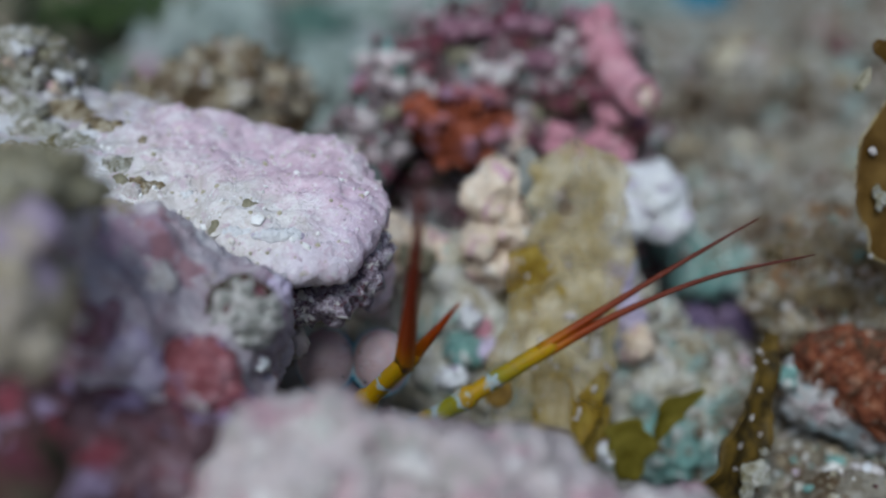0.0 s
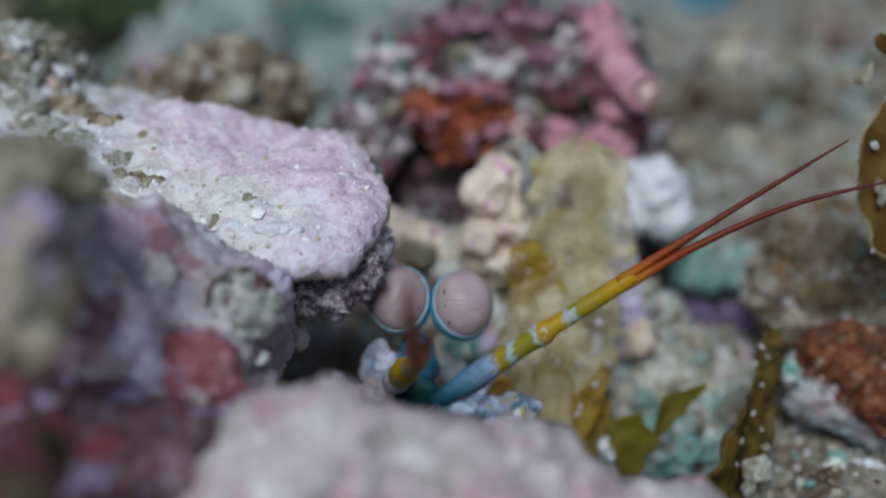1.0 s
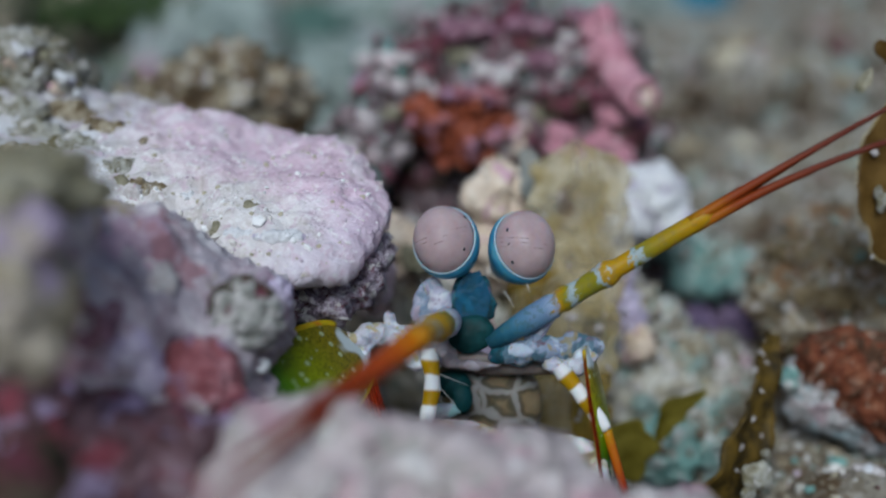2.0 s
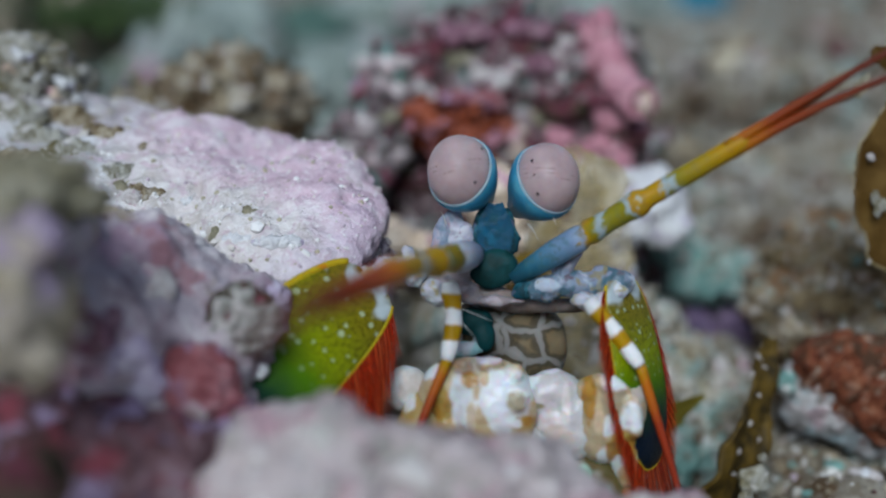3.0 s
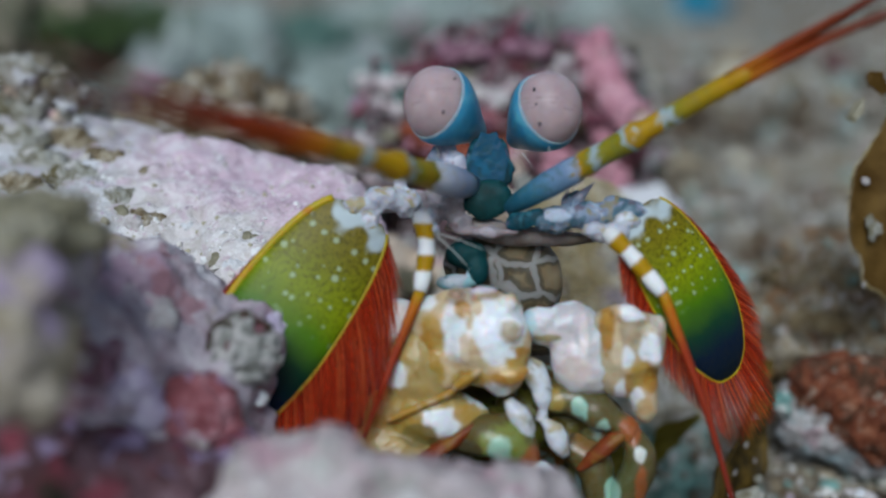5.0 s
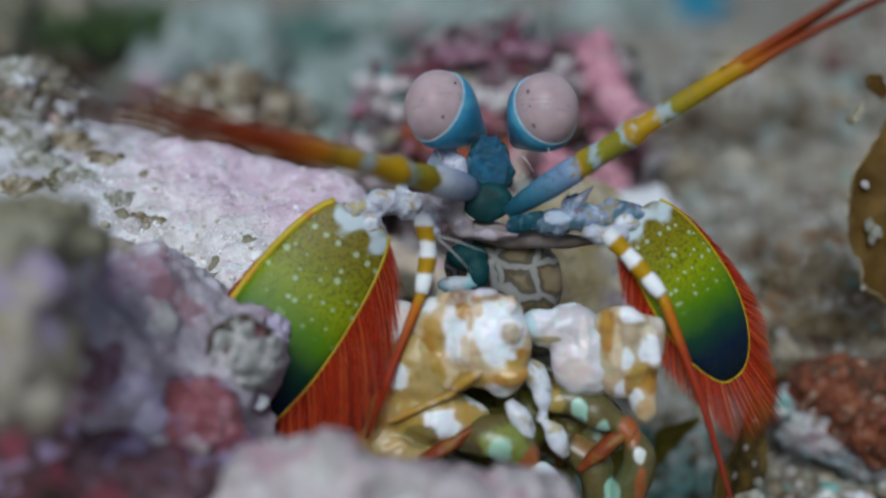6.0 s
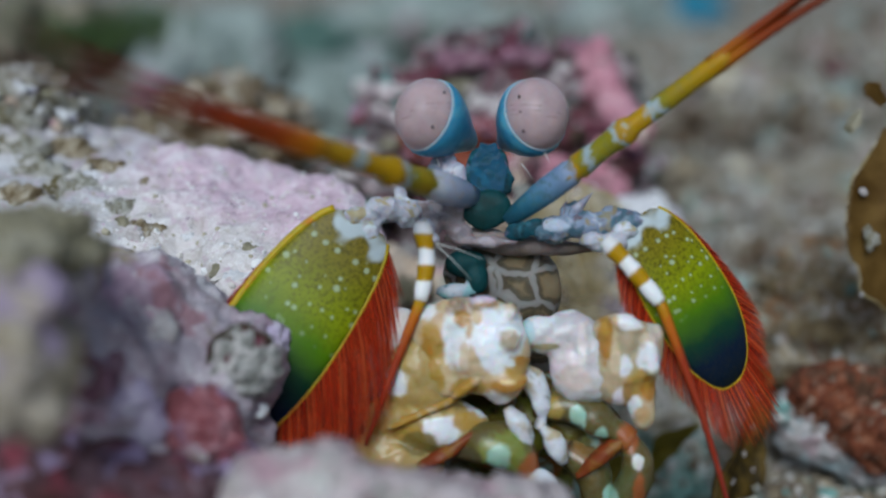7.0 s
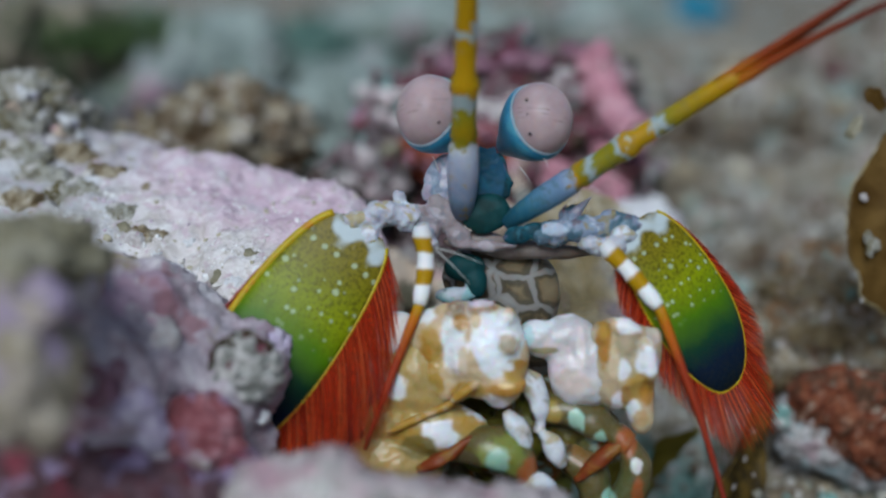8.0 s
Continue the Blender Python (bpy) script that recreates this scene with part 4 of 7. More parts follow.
def fragment_mesh(k, material):
    """A worn, angular piece of coral about 1 mm in radius."""
    bm = bmesh.new()
    ball(bm, (0, 0, 0), (1.0, 0.8, 0.6), 4)
    for v in bm.verts:
        p = v.co * 1.3 + Vector((k * 5.7, 0, k * 1.3))
        v.co *= 1 + 0.35 * noise.noise(p) + 0.14 * noise.noise(p * 2.7) + 0.06 * noise.noise(p * 7)
    return finish("coral_fragment", bm, material)


def fragments(n, x0, x1, y0, y1, small, large, seed, looks, keep):
    rng = random.Random(seed)
    meshes = [(fragment_mesh(seed + i, m), text) for i, (m, text) in enumerate(looks)]
    for x, y, z, s in drop_spots(n, x0, x1, y0, y1, small, large, seed, keep):
        me, text = rng.choice(meshes)
        ob = new("coral_fragment", me)
        ob.matrix_basis = Matrix.LocRotScale(Vector((x, y, z + s * 0.1)) * MM, Euler([rng.uniform(-0.5, 0.5), rng.uniform(-0.5, 0.5), rng.uniform(0, 6.3)]), Vector((s, s, s)) * rng.uniform(0.85, 1.15))
        tagged(ob, text, "coral rubble", "coral fragments on the seabed")


FRAGMENT_LOOKS = ((M_RUBBLE, "brown crusted coral fragment lying on sand"), (M_TURFSHADE, "dark turf-covered coral fragment lying on sand"), (M_BROWNTURF, "brown turf-covered coral fragment lying on sand"),
                  (M_LEDGE, "pale sandy coral fragment lying on sand"), (M_MOUND, "mottled sandy coral fragment lying on sand"), (M_RUBBLE, "brown crusted coral fragment lying on sand"), (M_OLIVETURF, "olive turf-covered coral fragment on sand"))
fragments(170, 5, 140, 165, 330, 1.2, 5.0, 11, FRAGMENT_LOOKS, ("ground", "sandy_mound"))
fragments(36, -110, 20, 200, 420, 2.5, 8.0, 12, FRAGMENT_LOOKS, ("ground",))
fragments(60, 25, 85, 130, 185, 0.7, 2.6, 13, (*FRAGMENT_LOOKS, (M_WHITE, "white coral fragment lying on sand"), (M_TEAL, "teal sponge-crusted coral fragment on sand")), ("ground", "overgrown_rock", "burrow_ledge"))

fragments(190, 36, 80, 116, 150, 0.35, 1.6, 14, ((M_TEAL, "teal crusted coral chip in gravel"), (M_WHITE, "white coral chip in gravel"), (M_SHELLWHITE, "chalky coral chip in gravel"), (M_LEDGE, "pale sandy coral chip in gravel"), (M_RUBBLE, "brown crusted coral chip in gravel"), (M_TEAL, "teal crusted coral chip in gravel"), (M_TURFSHADE, "dark turf-covered coral chip in gravel")), ("ground",))

# ---- weed ----
def frond(name, points, widths, material, label, ruffle=0.6, normal=(0, -1, 0), thick=0.25, seed=0, category="seaweed", wave=3.0, rim=None):
    """A ruffled blade along points (world millimetres), broad side towards normal."""
    line = smooth_line(points, 8)
    o = line[0].copy()
    ww = spread_radii(widths, len(line))
    bm = bmesh.new()
    rows, n = [], 12
    for i, p in enumerate(line):
        d = (line[min(i + 1, len(line) - 1)] - line[max(i - 1, 0)]).normalized()
        side = d.cross(Vector(normal)).normalized()
        out = side.cross(d).normalized()
        row = []
        for k in range(n + 1):
            v = 2 * k / n - 1
            q = p - o + side * v * ww[i]
            w = noise.noise(Vector((q.x / wave, q.z / wave, seed * 7.3)))
            q += out * (ruffle * w * (0.35 + abs(v)) + 0.25 * ww[i] * v * v)
            q += side * v * ww[i] * (0.28 * noise.noise(Vector((i * 0.30, 3.1 * (v > 0), seed))) + 0.14 * noise.noise(Vector((i * 0.9, 7.7 * (v > 0), seed))))
            row.append(bm.verts.new(q))
        rows.append(row)
    for a, b in zip(rows, rows[1:]):
        for k in range(n):
            bm.faces.new((a[k], a[k + 1], b[k + 1], b[k]))
    edges = [[r[0].co.copy() for r in rows], [r[-1].co.copy() for r in rows]]
    ob = new(name, finish(name, bm, material))
    ob.location = o * MM
    for edge in edges if rim else ():
        b2 = bmesh.new()
        tube(b2, edge, (0.16, 0.2, 0.2, 0.16), 6, 1, 1)
        part("leaf_rim", b2, rim, ob, "thin pale rim")
    s = ob.modifiers.new("thickness", "SOLIDIFY")
    s.thickness, s.offset = thick * MM, 0
    return tagged(ob, label, category)


frond("seaweed", [(17.5, 143.74, 7.07), (17.04, 144.04, 20.94), (17.88, 144.37, 31.68), (14.63, 145.39, 38.05)], (3.5, 5.0, 8.0, 3.5), M_PALEALGA, "pale ochre ruffled seaweed blade among the stones", 1.6, seed=1)
frond("seaweed", [(13.64, 138.71, 11.04), (12.28, 139.29, 19.28), (10.64, 140.27, 25.55)], (3.0, 4.0, 2.0), M_AMBER, "amber folded blade of seaweed", 1.4, seed=2)
frond("seaweed", [(13.46, 131.79, -3.8), (12.58, 134.03, 6.32), (13.36, 136.91, 15.19), (17.37, 139.77, 20.77)], (4.0, 7.0, 6.0, 2.5), M_PALEALGA, "ochre ruffled seaweed blade behind the burrow", 1.8, seed=3)
frond("seaweed", [(16.25, 129.13, -2.29), (14.99, 130.36, 4.74), (15.48, 133.16, 10.11)], (3.0, 3.6, 1.0), M_AMBER, "amber upright blade of seaweed", 1.4, seed=4)
frond("seaweed", [(25.2, 131.31, -5.29), (25.24, 130.97, 0.14), (23.92, 131.14, 3.91)], (1.2, 3.4, 2.2), M_OLIVELEAF, "small round olive seaweed leaf", 0.5, seed=5)
frond("seaweed", [(29.11, 133, -0.08), (31.03, 132.52, 4.92), (35.67, 133.31, 7.34)], (0.5, 1.9, 0.3), M_OLIVELEAF, "small pointed olive seaweed leaf", 0.4, seed=6)
frond("seaweed", [(19.72, 132.03, -3.06), (20.36, 132.58, 1.88), (21.92, 133.67, 5.21)], (1.0, 2.2, 1.0), M_AMBER, "small brown seaweed leaf", 0.5, seed=7)
frond("seaweed", [(14.87, 128.81, 3.85), (16.61, 133.45, 11.65), (17.35, 139.11, 19.35), (15.61, 143.19, 25.44)], (2.5, 6.0, 5.5, 2.0), M_PALEALGA, "thin ochre seaweed blade with frayed edges", 2.0, seed=21)
frond("seaweed", [(20.76, 140.0, 15.64), (22.25, 144.6, 23.3), (21.32, 149.01, 30.41), (18.31, 152.47, 34.59)], (2.0, 4.5, 4.0, 1.5), M_PALEALGA, "thin beige seaweed blade with a folded tip", 1.8, seed=22)
frond("seaweed", [(14.22, 145.84, 27.12), (13.1, 148.54, 32.21), (11.15, 151.22, 37.22)], (1.6, 2.4, 0.9), M_GREYALGA, "narrow grey seaweed blade leaning on a stone", 0.6, seed=23)
frond("seaweed", [(16.89, 126.32, 2.66), (18.89, 128.84, 7.17), (21.82, 132.06, 10.62)], (1.0, 2.0, 0.8), M_AMBER, "brown frayed seaweed blade", 1.0, seed=24)
frond("dark_seaweed", [(34.32, 120.35, -3.42), (38.08, 123.59, 3.32), (41.23, 127.66, 9.39), (43.71, 133.89, 15.6)], (3.6, 3.7, 2.4, 1.0), M_STEM, "dark olive twisted seaweed dusted with grit", 1.2, (0.3, -1, 0), 0.5, 8)
_leaf = frond("leaf_seaweed", [(59.68, 131.76, 25.22), (57.95, 131.66, 31.39), (56.95, 133.15, 39.2), (59.25, 138.03, 47.77)], (1.5, 4.6, 5.4, 1.5), M_LEAF, "smooth brown leaf-shaped seaweed with a thin rim", 0.5, seed=9, wave=8, rim=M_PALEALGA)
frond("seaweed_tip", [(57.37, 138.15, 51.38), (55.51, 137.7, 53.23), (54.65, 137.95, 53.99)], (0.6, 1.1, 0.4), M_LEAF, "small red-brown seaweed leaflet", 0.3, seed=10)
frond("seaweed_tip", [(54.07, 136.93, 50.84), (53.14, 136.48, 49.47), (52.35, 136.04, 48.1)], (0.2, 0.9, 0.7), M_OLIVETURF, "small grey-green tuft on a thread", 0.6, seed=11)


_chip, _crusted = fragment_mesh(40, M_SHELLWHITE), fragment_mesh(43, M_KNOB)
for _p, _s, _tilt in (((39.1, 119.63, 2.47), 2.3, 20), ((37.96, 118.88, 0.16), 1.3, 70), ((40.4, 121.36, 4.55), 0.7, 10), ((53.87, 132.26, 41.02), 0.6, 40), ((54.37, 130.72, 36.28), 0.9, 80), ((55.08, 130.42, 35.33), 1.1, 10), ((54.65, 130.11, 34.38), 0.7, 50)):
    _ob = new("shell_chip", _crusted if _s > 0.65 else _chip)
    _ob.matrix_basis = Matrix.LocRotScale(Vector(_p) * MM, Euler((radians(80), radians(_tilt), 0.2)), Vector((_s, _s, _s * 0.5)))
    tagged(_ob, "chalky white shell chip stuck to seaweed", "shell chip", "shell chips on seaweed")


def stuck(near, far):
    """Where the line from near to far first meets anything."""
    d = (Vector(far) - Vector(near)).normalized()
    hit, place, _n, _i, _ob, _m = scene.ray_cast(bpy.context.evaluated_depsgraph_get(), Vector(near) * MM, d)
    return (place / MM if hit else Vector(far)) - d * 0.1


bpy.context.view_layer.update()
for _k, (_a, _b, _s) in enumerate((((9.01, 73.11, 42.12), (23.34, 184.9, -2.14), 0.8), ((10.05, 72.6, 40.55), (25.96, 183.61, -6.12), 0.7), ((7.98, 71.96, 38.58), (20.72, 181.99, -11.1), 0.5), ((10.66, 71.45, 37.01), (27.53, 180.7, -15.09), 0.8), ((11.7, 71.96, 38.58), (30.15, 181.99, -11.1), 0.6),
                               ((6.74, 72.6, 40.55), (17.58, 183.61, -6.12), 0.5), ((9.63, 70.94, 35.44), (24.91, 179.4, -19.07), 0.7), ((8.81, 74.26, 45.65), (22.82, 187.82, 6.82), 0.6), ((6.95, 75.41, 49.19), (18.1, 190.73, 15.79), 0.5), ((5.5, 71.96, 38.58), (14.44, 181.99, -11.1), 0.5), ((11.08, 72.85, 41.33), (28.58, 184.26, -4.13), 0.9),
                               ((12.73, 72.34, 39.76), (32.76, 182.96, -8.11), 0.8), ((22.85, 71.45, 37.01), (58.42, 180.7, -15.09), 0.4), ((22.23, 70.81, 35.05), (56.85, 179.08, -20.06), 0.45), ((23.27, 72.09, 38.98), (59.47, 182.32, -10.11), 0.4), ((21.41, 70.17, 33.08), (54.75, 177.46, -25.04), 0.5), ((22.85, 70.43, 33.87), (58.42, 178.11, -23.05), 0.4), ((20.99, 69.66, 31.51), (53.71, 176.17, -29.03), 0.4))):
    _ob = new("shell_crumb", _chip)
    _ob.matrix_basis = Matrix.LocRotScale(stuck(_a, _b) * MM, Euler((1.2, _k * 1.3, _k * 0.7)), Vector((_s, _s * 0.8, _s * 0.6)))
    tagged(_ob, "tiny white shell crumb stuck to seaweed", "shell crumb", "shell crumbs on seaweed")


_rng = random.Random(4)
for _n, _x0, _x1, _z0, _z1 in ((60, -0.8, 17.2, 27.5, 42), (50, 26.5, 37, 32, 42.5)):
    for _k in range(_n):
        _a = Vector((_rng.uniform(_x0, _x1), 88.7, _rng.uniform(_z0, _z1)))
        _a.y -= 0.325 * (42.3 - _a.z)
        _s = _rng.uniform(0.18, 0.5)
        _ob = new("shell_crumb", _chip)
        _ob.matrix_basis = Matrix.LocRotScale(stuck(_a, _a * 2.1 + Vector((0.4, 0, -78))) * MM, Euler((_rng.uniform(0, 3), _k * 1.3, _k * 0.7)), Vector((_s, _s * 0.8, _s * 0.6)))
        tagged(_ob, "tiny white shell crumb lying on weed and stone", "shell crumb", "shell crumbs on seaweed")


def turf(name, spots, r, blades, material, label, seed):
    """Short upright filaments."""
    rng = random.Random(seed)
    bm = bmesh.new()
    o = Vector(spots[0])
    for s in spots:
        for _ in range(blades):
            a = Vector(s) - o + Vector((rng.gauss(0, r), rng.gauss(0, r), 0))
            b = a + Vector((rng.gauss(0, r * 0.3), rng.gauss(0, r * 0.3), r * rng.uniform(0.6, 1.5)))
            tube(bm, (a, (a + b) / 2 + Vector((rng.gauss(0, 1), 0, 0)), b), (r * 0.08, r * 0.07, r * 0.02), 4, 1, 2)
    ob = new(name, finish(name, bm, material))
    ob.location = o * MM
    return tagged(ob, label, "algae", kind="stuff")


turf("turf_algae", [(-78.22, 252.15, 43.02), (-84.36, 247.47, 44.81), (-74.57, 273.76, 44.82)], 6, 60, M_GREENALGA, "green turf algae on a weedy boulder", 1)
turf("turf_algae", [(51.81, 152.25, 20.33), (56.04, 152.64, 21.54), (60.35, 150.48, 21.36), (49.89, 151.89, 12.77), (52.99, 146.54, 15.71), (58.01, 144.42, 15.64), (62.89, 148.07, 20.42)], 2.2, 40, M_BROWNWEED, "short brown turf algae on a rock", 3)

# ---- shells and small animals ----
def build_shell():
    shell = rock("clam_shell", [(58.0, 137.29, 4.04, 11.97, 3.6, 6.54, 0, 30, 0), (52.41, 137.43, 4.49, 4.95, 3.4, 4.95, 0, 35, 0)], M_VALVE, "clam shell with a chalky lip and red-brown ribbed upper valve", 0.35, ((3, 0.7, "CLOUDS"), (1, 0.3, "CLOUDS")), "shell")
    top = growth("upper_valve", [(60.97, 136.71, 7.11, 13.27, 5.0, 6.63, 0, 22, 0), (64.35, 136.82, 5.84, 11.89, 6.0, 7.53, 0, 10, 0)], M_SHELLRED, shell, "red-brown ribbed upper valve", 0.35, ((5, 1.0, "CLOUDS"), (1.2, 0.35, "CLOUDS")))
    for v in top.data.vertices:
        far = math.hypot(v.co.x / MM - 6, v.co.z / MM * 1.6 + 3) + 0.8 * noise.noise(v.co / MM * 0.5)
        v.co += v.normal * (0.28 * MM * math.sin(far * 2.6))
    top.data.update()
    growth("teal_crust", [(47.17, 135.17, 8.51, 1.5, 1.2, 2.0)], M_TEAL, shell, "pale teal crust patch", 0.3, ((2, 0.6, "CLOUDS"),))


build_shell()


def build_ring(at, r):
    bm = bmesh.new()
    pts = [(r * math.cos(a), 0, r * math.sin(a)) for a in (2 * math.pi * k / 14 for k in range(15))]
    tube(bm, pts, [r * 0.42] * 15, 10, 1, 2)
    ball(bm, (0, r * 0.3, 0), (r, r * 0.4, r), 3)
    ob = new("tunicate", finish("tunicate", bm, weed("yellow_tunicate", (0.42, 0.24, 0.04), (0.62, 0.40, 0.14), 1.0)))
    ob.location = Vector(at) * MM
    tagged(ob, "tiny yellow ring-mouthed tunicate on seaweed", "tunicate")


build_ring((7.17, 131.83, 7.63), 1.47)

# ---- mantis shrimp ----
def banded(name, length, stops, rough=0.42, wobble=0.05, axis_name="X", fleck=None, dense=0.55):
    """Colour bands along the part's own axis."""
    m, nt, b = shader(name, rough)
    v = coords(nt)
    t = math_of(nt, "DIVIDE", axis(nt, v, axis_name), length)
    t = math_of(nt, "ADD", t, math_of(nt, "MULTIPLY", math_of(nt, "SUBTRACT", noise_of(nt, v, 1.6, 3), 0.5), wobble * 4))
    col = ramp(nt, t, stops)
    if fleck:
        root = math_of(nt, "MULTIPLY_ADD", step(nt, t, 0.25, 0.30), -0.42, 0.6)
        col = blend(nt, math_of(nt, "MULTIPLY", step(nt, noise_of(nt, v, 0.8, 4), dense, dense + 0.12), root), col, fleck)
    nt.links.new(col, b.inputs["Base Color"])
    b.inputs["Subsurface Weight"].default_value = 0.15
    b.inputs["Subsurface Scale"].default_value = 0.001
    relief(nt, b, noise_of(nt, v, 0.4, 4), 0.05)
    return m


def patched(name, ground_colour, patches, rough=0.3, bump=0.06, gloss=0.2):
    """Shell with blotches: patches of (colour, size, low, high, seed)."""
    m, nt, b = shader(name, rough)
    v = coords(nt)
    col = ramp(nt, noise_of(nt, v, 2.5, 4), ((0.3, tuple(c * 0.85 for c in ground_colour)), (0.7, ground_colour)))
    for colour, size, low, high, seed in patches:
        shift = nt.nodes.new("ShaderNodeVectorMath")
        shift.inputs[1].default_value = (seed * 3.1, seed * 1.7, -seed * 2.3)
        nt.links.new(v, shift.inputs[0])
        col = blend(nt, math_of(nt, "MULTIPLY", step(nt, noise_of(nt, shift.outputs[0], size, 3, 0.45, 0.5), low - 0.01, high + 0.015), 0.92), col, colour)
    fine = ramp(nt, noise_of(nt, v, 0.9, 5, 0.65), ((0.35, tuple(0.55 * c for c in ground_colour)), (0.65, tuple(min(1, 1.12 * c) for c in ground_colour))))
    col = blend(nt, 0.28, col, fine)
    nt.links.new(col, b.inputs["Base Color"])
    b.inputs["Subsurface Weight"].default_value = 0.25
    b.inputs["Subsurface Scale"].default_value = 0.0012
    b.inputs["Specular IOR Level"].default_value = gloss
    relief(nt, b, noise_of(nt, v, 0.6, 4), bump)
    return m


def cornea_material():
    m, nt, b = shader("pink_cornea", 0.3)
    v = coords(nt)
    z = math_of(nt, "SUBTRACT", axis(nt, v, "Z"), math_of(nt, "MULTIPLY", axis(nt, v, "Y"), 0.36))
    col = ramp(nt, noise_of(nt, v, 3, 3), ((0.3, (0.33, 0.235, 0.245)), (0.7, (0.43, 0.325, 0.33))))
    lines = None
    for at in (-0.55, 0.0, 0.55):
        wob = math_of(nt, "ADD", z, math_of(nt, "MULTIPLY", math_of(nt, "SUBTRACT", noise_of(nt, v, 1.2, 2), 0.5), 0.12))
        d = math_of(nt, "ABSOLUTE", math_of(nt, "SUBTRACT", wob, at))
        one = math_of(nt, "SUBTRACT", 1.0, step(nt, d, 0.03, 0.10))
        lines = one if lines is None else math_of(nt, "MAXIMUM", lines, one)
    broken = step(nt, noise_of(nt, v, 2.0, 3), 0.42, 0.58)
    col = blend(nt, math_of(nt, "MULTIPLY", math_of(nt, "MULTIPLY", lines, broken), 0.75), col, (0.13, 0.075, 0.09))
    nt.links.new(col, b.inputs["Base Color"])
    b.inputs["Subsurface Weight"].default_value = 0.3
    b.inputs["Subsurface Scale"].default_value = 0.001
    relief(nt, b, cells_of(nt, v, 0.16), 0.012)
    return m


def paddle_material(length, dots, early):
    m, nt, b = shader("green_scale_blade", 0.35)
    v = coords(nt)
    t = math_of(nt, "DIVIDE", axis(nt, v, "Z"), -length / early)
    x = axis(nt, v, "X")
    t = math_of(nt, "ADD", t, math_of(nt, "MULTIPLY", math_of(nt, "SUBTRACT", noise_of(nt, v, 3, 3), 0.5), 0.10))
    col = ramp(nt, t, ((0.0, (0.16, 0.105, 0.010)), (0.20, (0.17, 0.145, 0.005)), (0.40, (0.19, 0.235, 0.001)), (0.55, (0.055, 0.14, 0.001)), (0.70, (0.004, 0.035, 0.015)), (0.82, (0.001, 0.007, 0.022)), (1.0, (0.001, 0.005, 0.008))))
    grain = noise_of(nt, v, 0.35, 3)
    col = blend(nt, math_of(nt, "MULTIPLY", step(nt, grain, 0.46, 0.62), math_of(nt, "MULTIPLY_ADD", step(nt, t, 0.30, 0.62), -0.6, 0.7)), col, (0.05, 0.045, 0.002))
    c = nt.nodes.new("ShaderNodeTexVoronoi")
    c.inputs["Scale"].default_value = 1 / dots
    c.inputs["Randomness"].default_value = 0.9
    c.voronoi_dimensions = "2D"
    flat = nt.nodes.new("ShaderNodeCombineXYZ")
    nt.links.new(x, flat.inputs[0])
    nt.links.new(axis(nt, v, "Z"), flat.inputs[1])
    nt.links.new(flat.outputs[0], c.inputs["Vector"])
    size = math_of(nt, "MULTIPLY_ADD", axis(nt, c.outputs["Color"], 1), 0.17, 0.02)
    near = math_of(nt, "ADD", c.outputs["Distance"], math_of(nt, "MULTIPLY", math_of(nt, "SUBTRACT", noise_of(nt, v, 0.3, 2), 0.5), 0.12))
    dot = math_of(nt, "SUBTRACT", 1.0, step(nt, math_of(nt, "SUBTRACT", near, size), -0.03, 0.06))
    band = math_of(nt, "MULTIPLY", step(nt, t, 0.10, 0.16), math_of(nt, "SUBTRACT", 1.0, step(nt, t, 0.44, 0.58)))
    col = blend(nt, math_of(nt, "MULTIPLY", math_of(nt, "MULTIPLY", dot, band), 0.55), col, (0.44, 0.55, 0.38))
    root = math_of(nt, "MULTIPLY", math_of(nt, "SUBTRACT", 1.0, step(nt, t, 0.10, 0.15)), step(nt, noise_of(nt, v, 3.0, 1, 0.3), 0.46, 0.58))
    col = blend(nt, math_of(nt, "MULTIPLY", root, 0.85), col, (0.46, 0.54, 0.58))
    nt.links.new(col, b.inputs["Base Color"])
    relief(nt, b, math_of(nt, "ADD", grain, math_of(nt, "MULTIPLY", dot, 0.5)), 0.04)
    return m


M_CORNEA = cornea_material()
M_CUP = patched("blue_eye_stalk", (0.035, 0.22, 0.36), (((0.10, 0.34, 0.44), 3.0, 0.5, 0.7, 1),), 0.35, 0.03)
M_RIM = patched("pale_blue_rim", (0.34, 0.44, 0.50), (), 0.4, 0.02)
M_BLACK = patched("black_spot", (0.008, 0.008, 0.01), (), 0.3, 0.01)
M_ROSTRUM = patched("deep_blue_shell", (0.003, 0.060, 0.115), (((0.004, 0.10, 0.18), 2.4, 0.5, 0.70, 2), ((0.006, 0.045, 0.065), 1.5, 0.54, 0.68, 5)), 0.45, 0.05, 0.14)
M_EYEBASE = patched("dark_teal_soft_shell", (0.008, 0.058, 0.082), (((0.012, 0.03, 0.036), 1.6, 0.48, 0.62, 31), ((0.20, 0.18, 0.28), 1.4, 0.60, 0.70, 32), ((0.03, 0.13, 0.17), 1.2, 0.56, 0.66, 35)), 0.55, 0.09, 0.1)
M_LABRUM = patched("dark_teal_shell", (0.005, 0.048, 0.052), (((0.003, 0.018, 0.016), 3.4, 0.42, 0.60, 3),), 0.55, 0.08, 0.12)
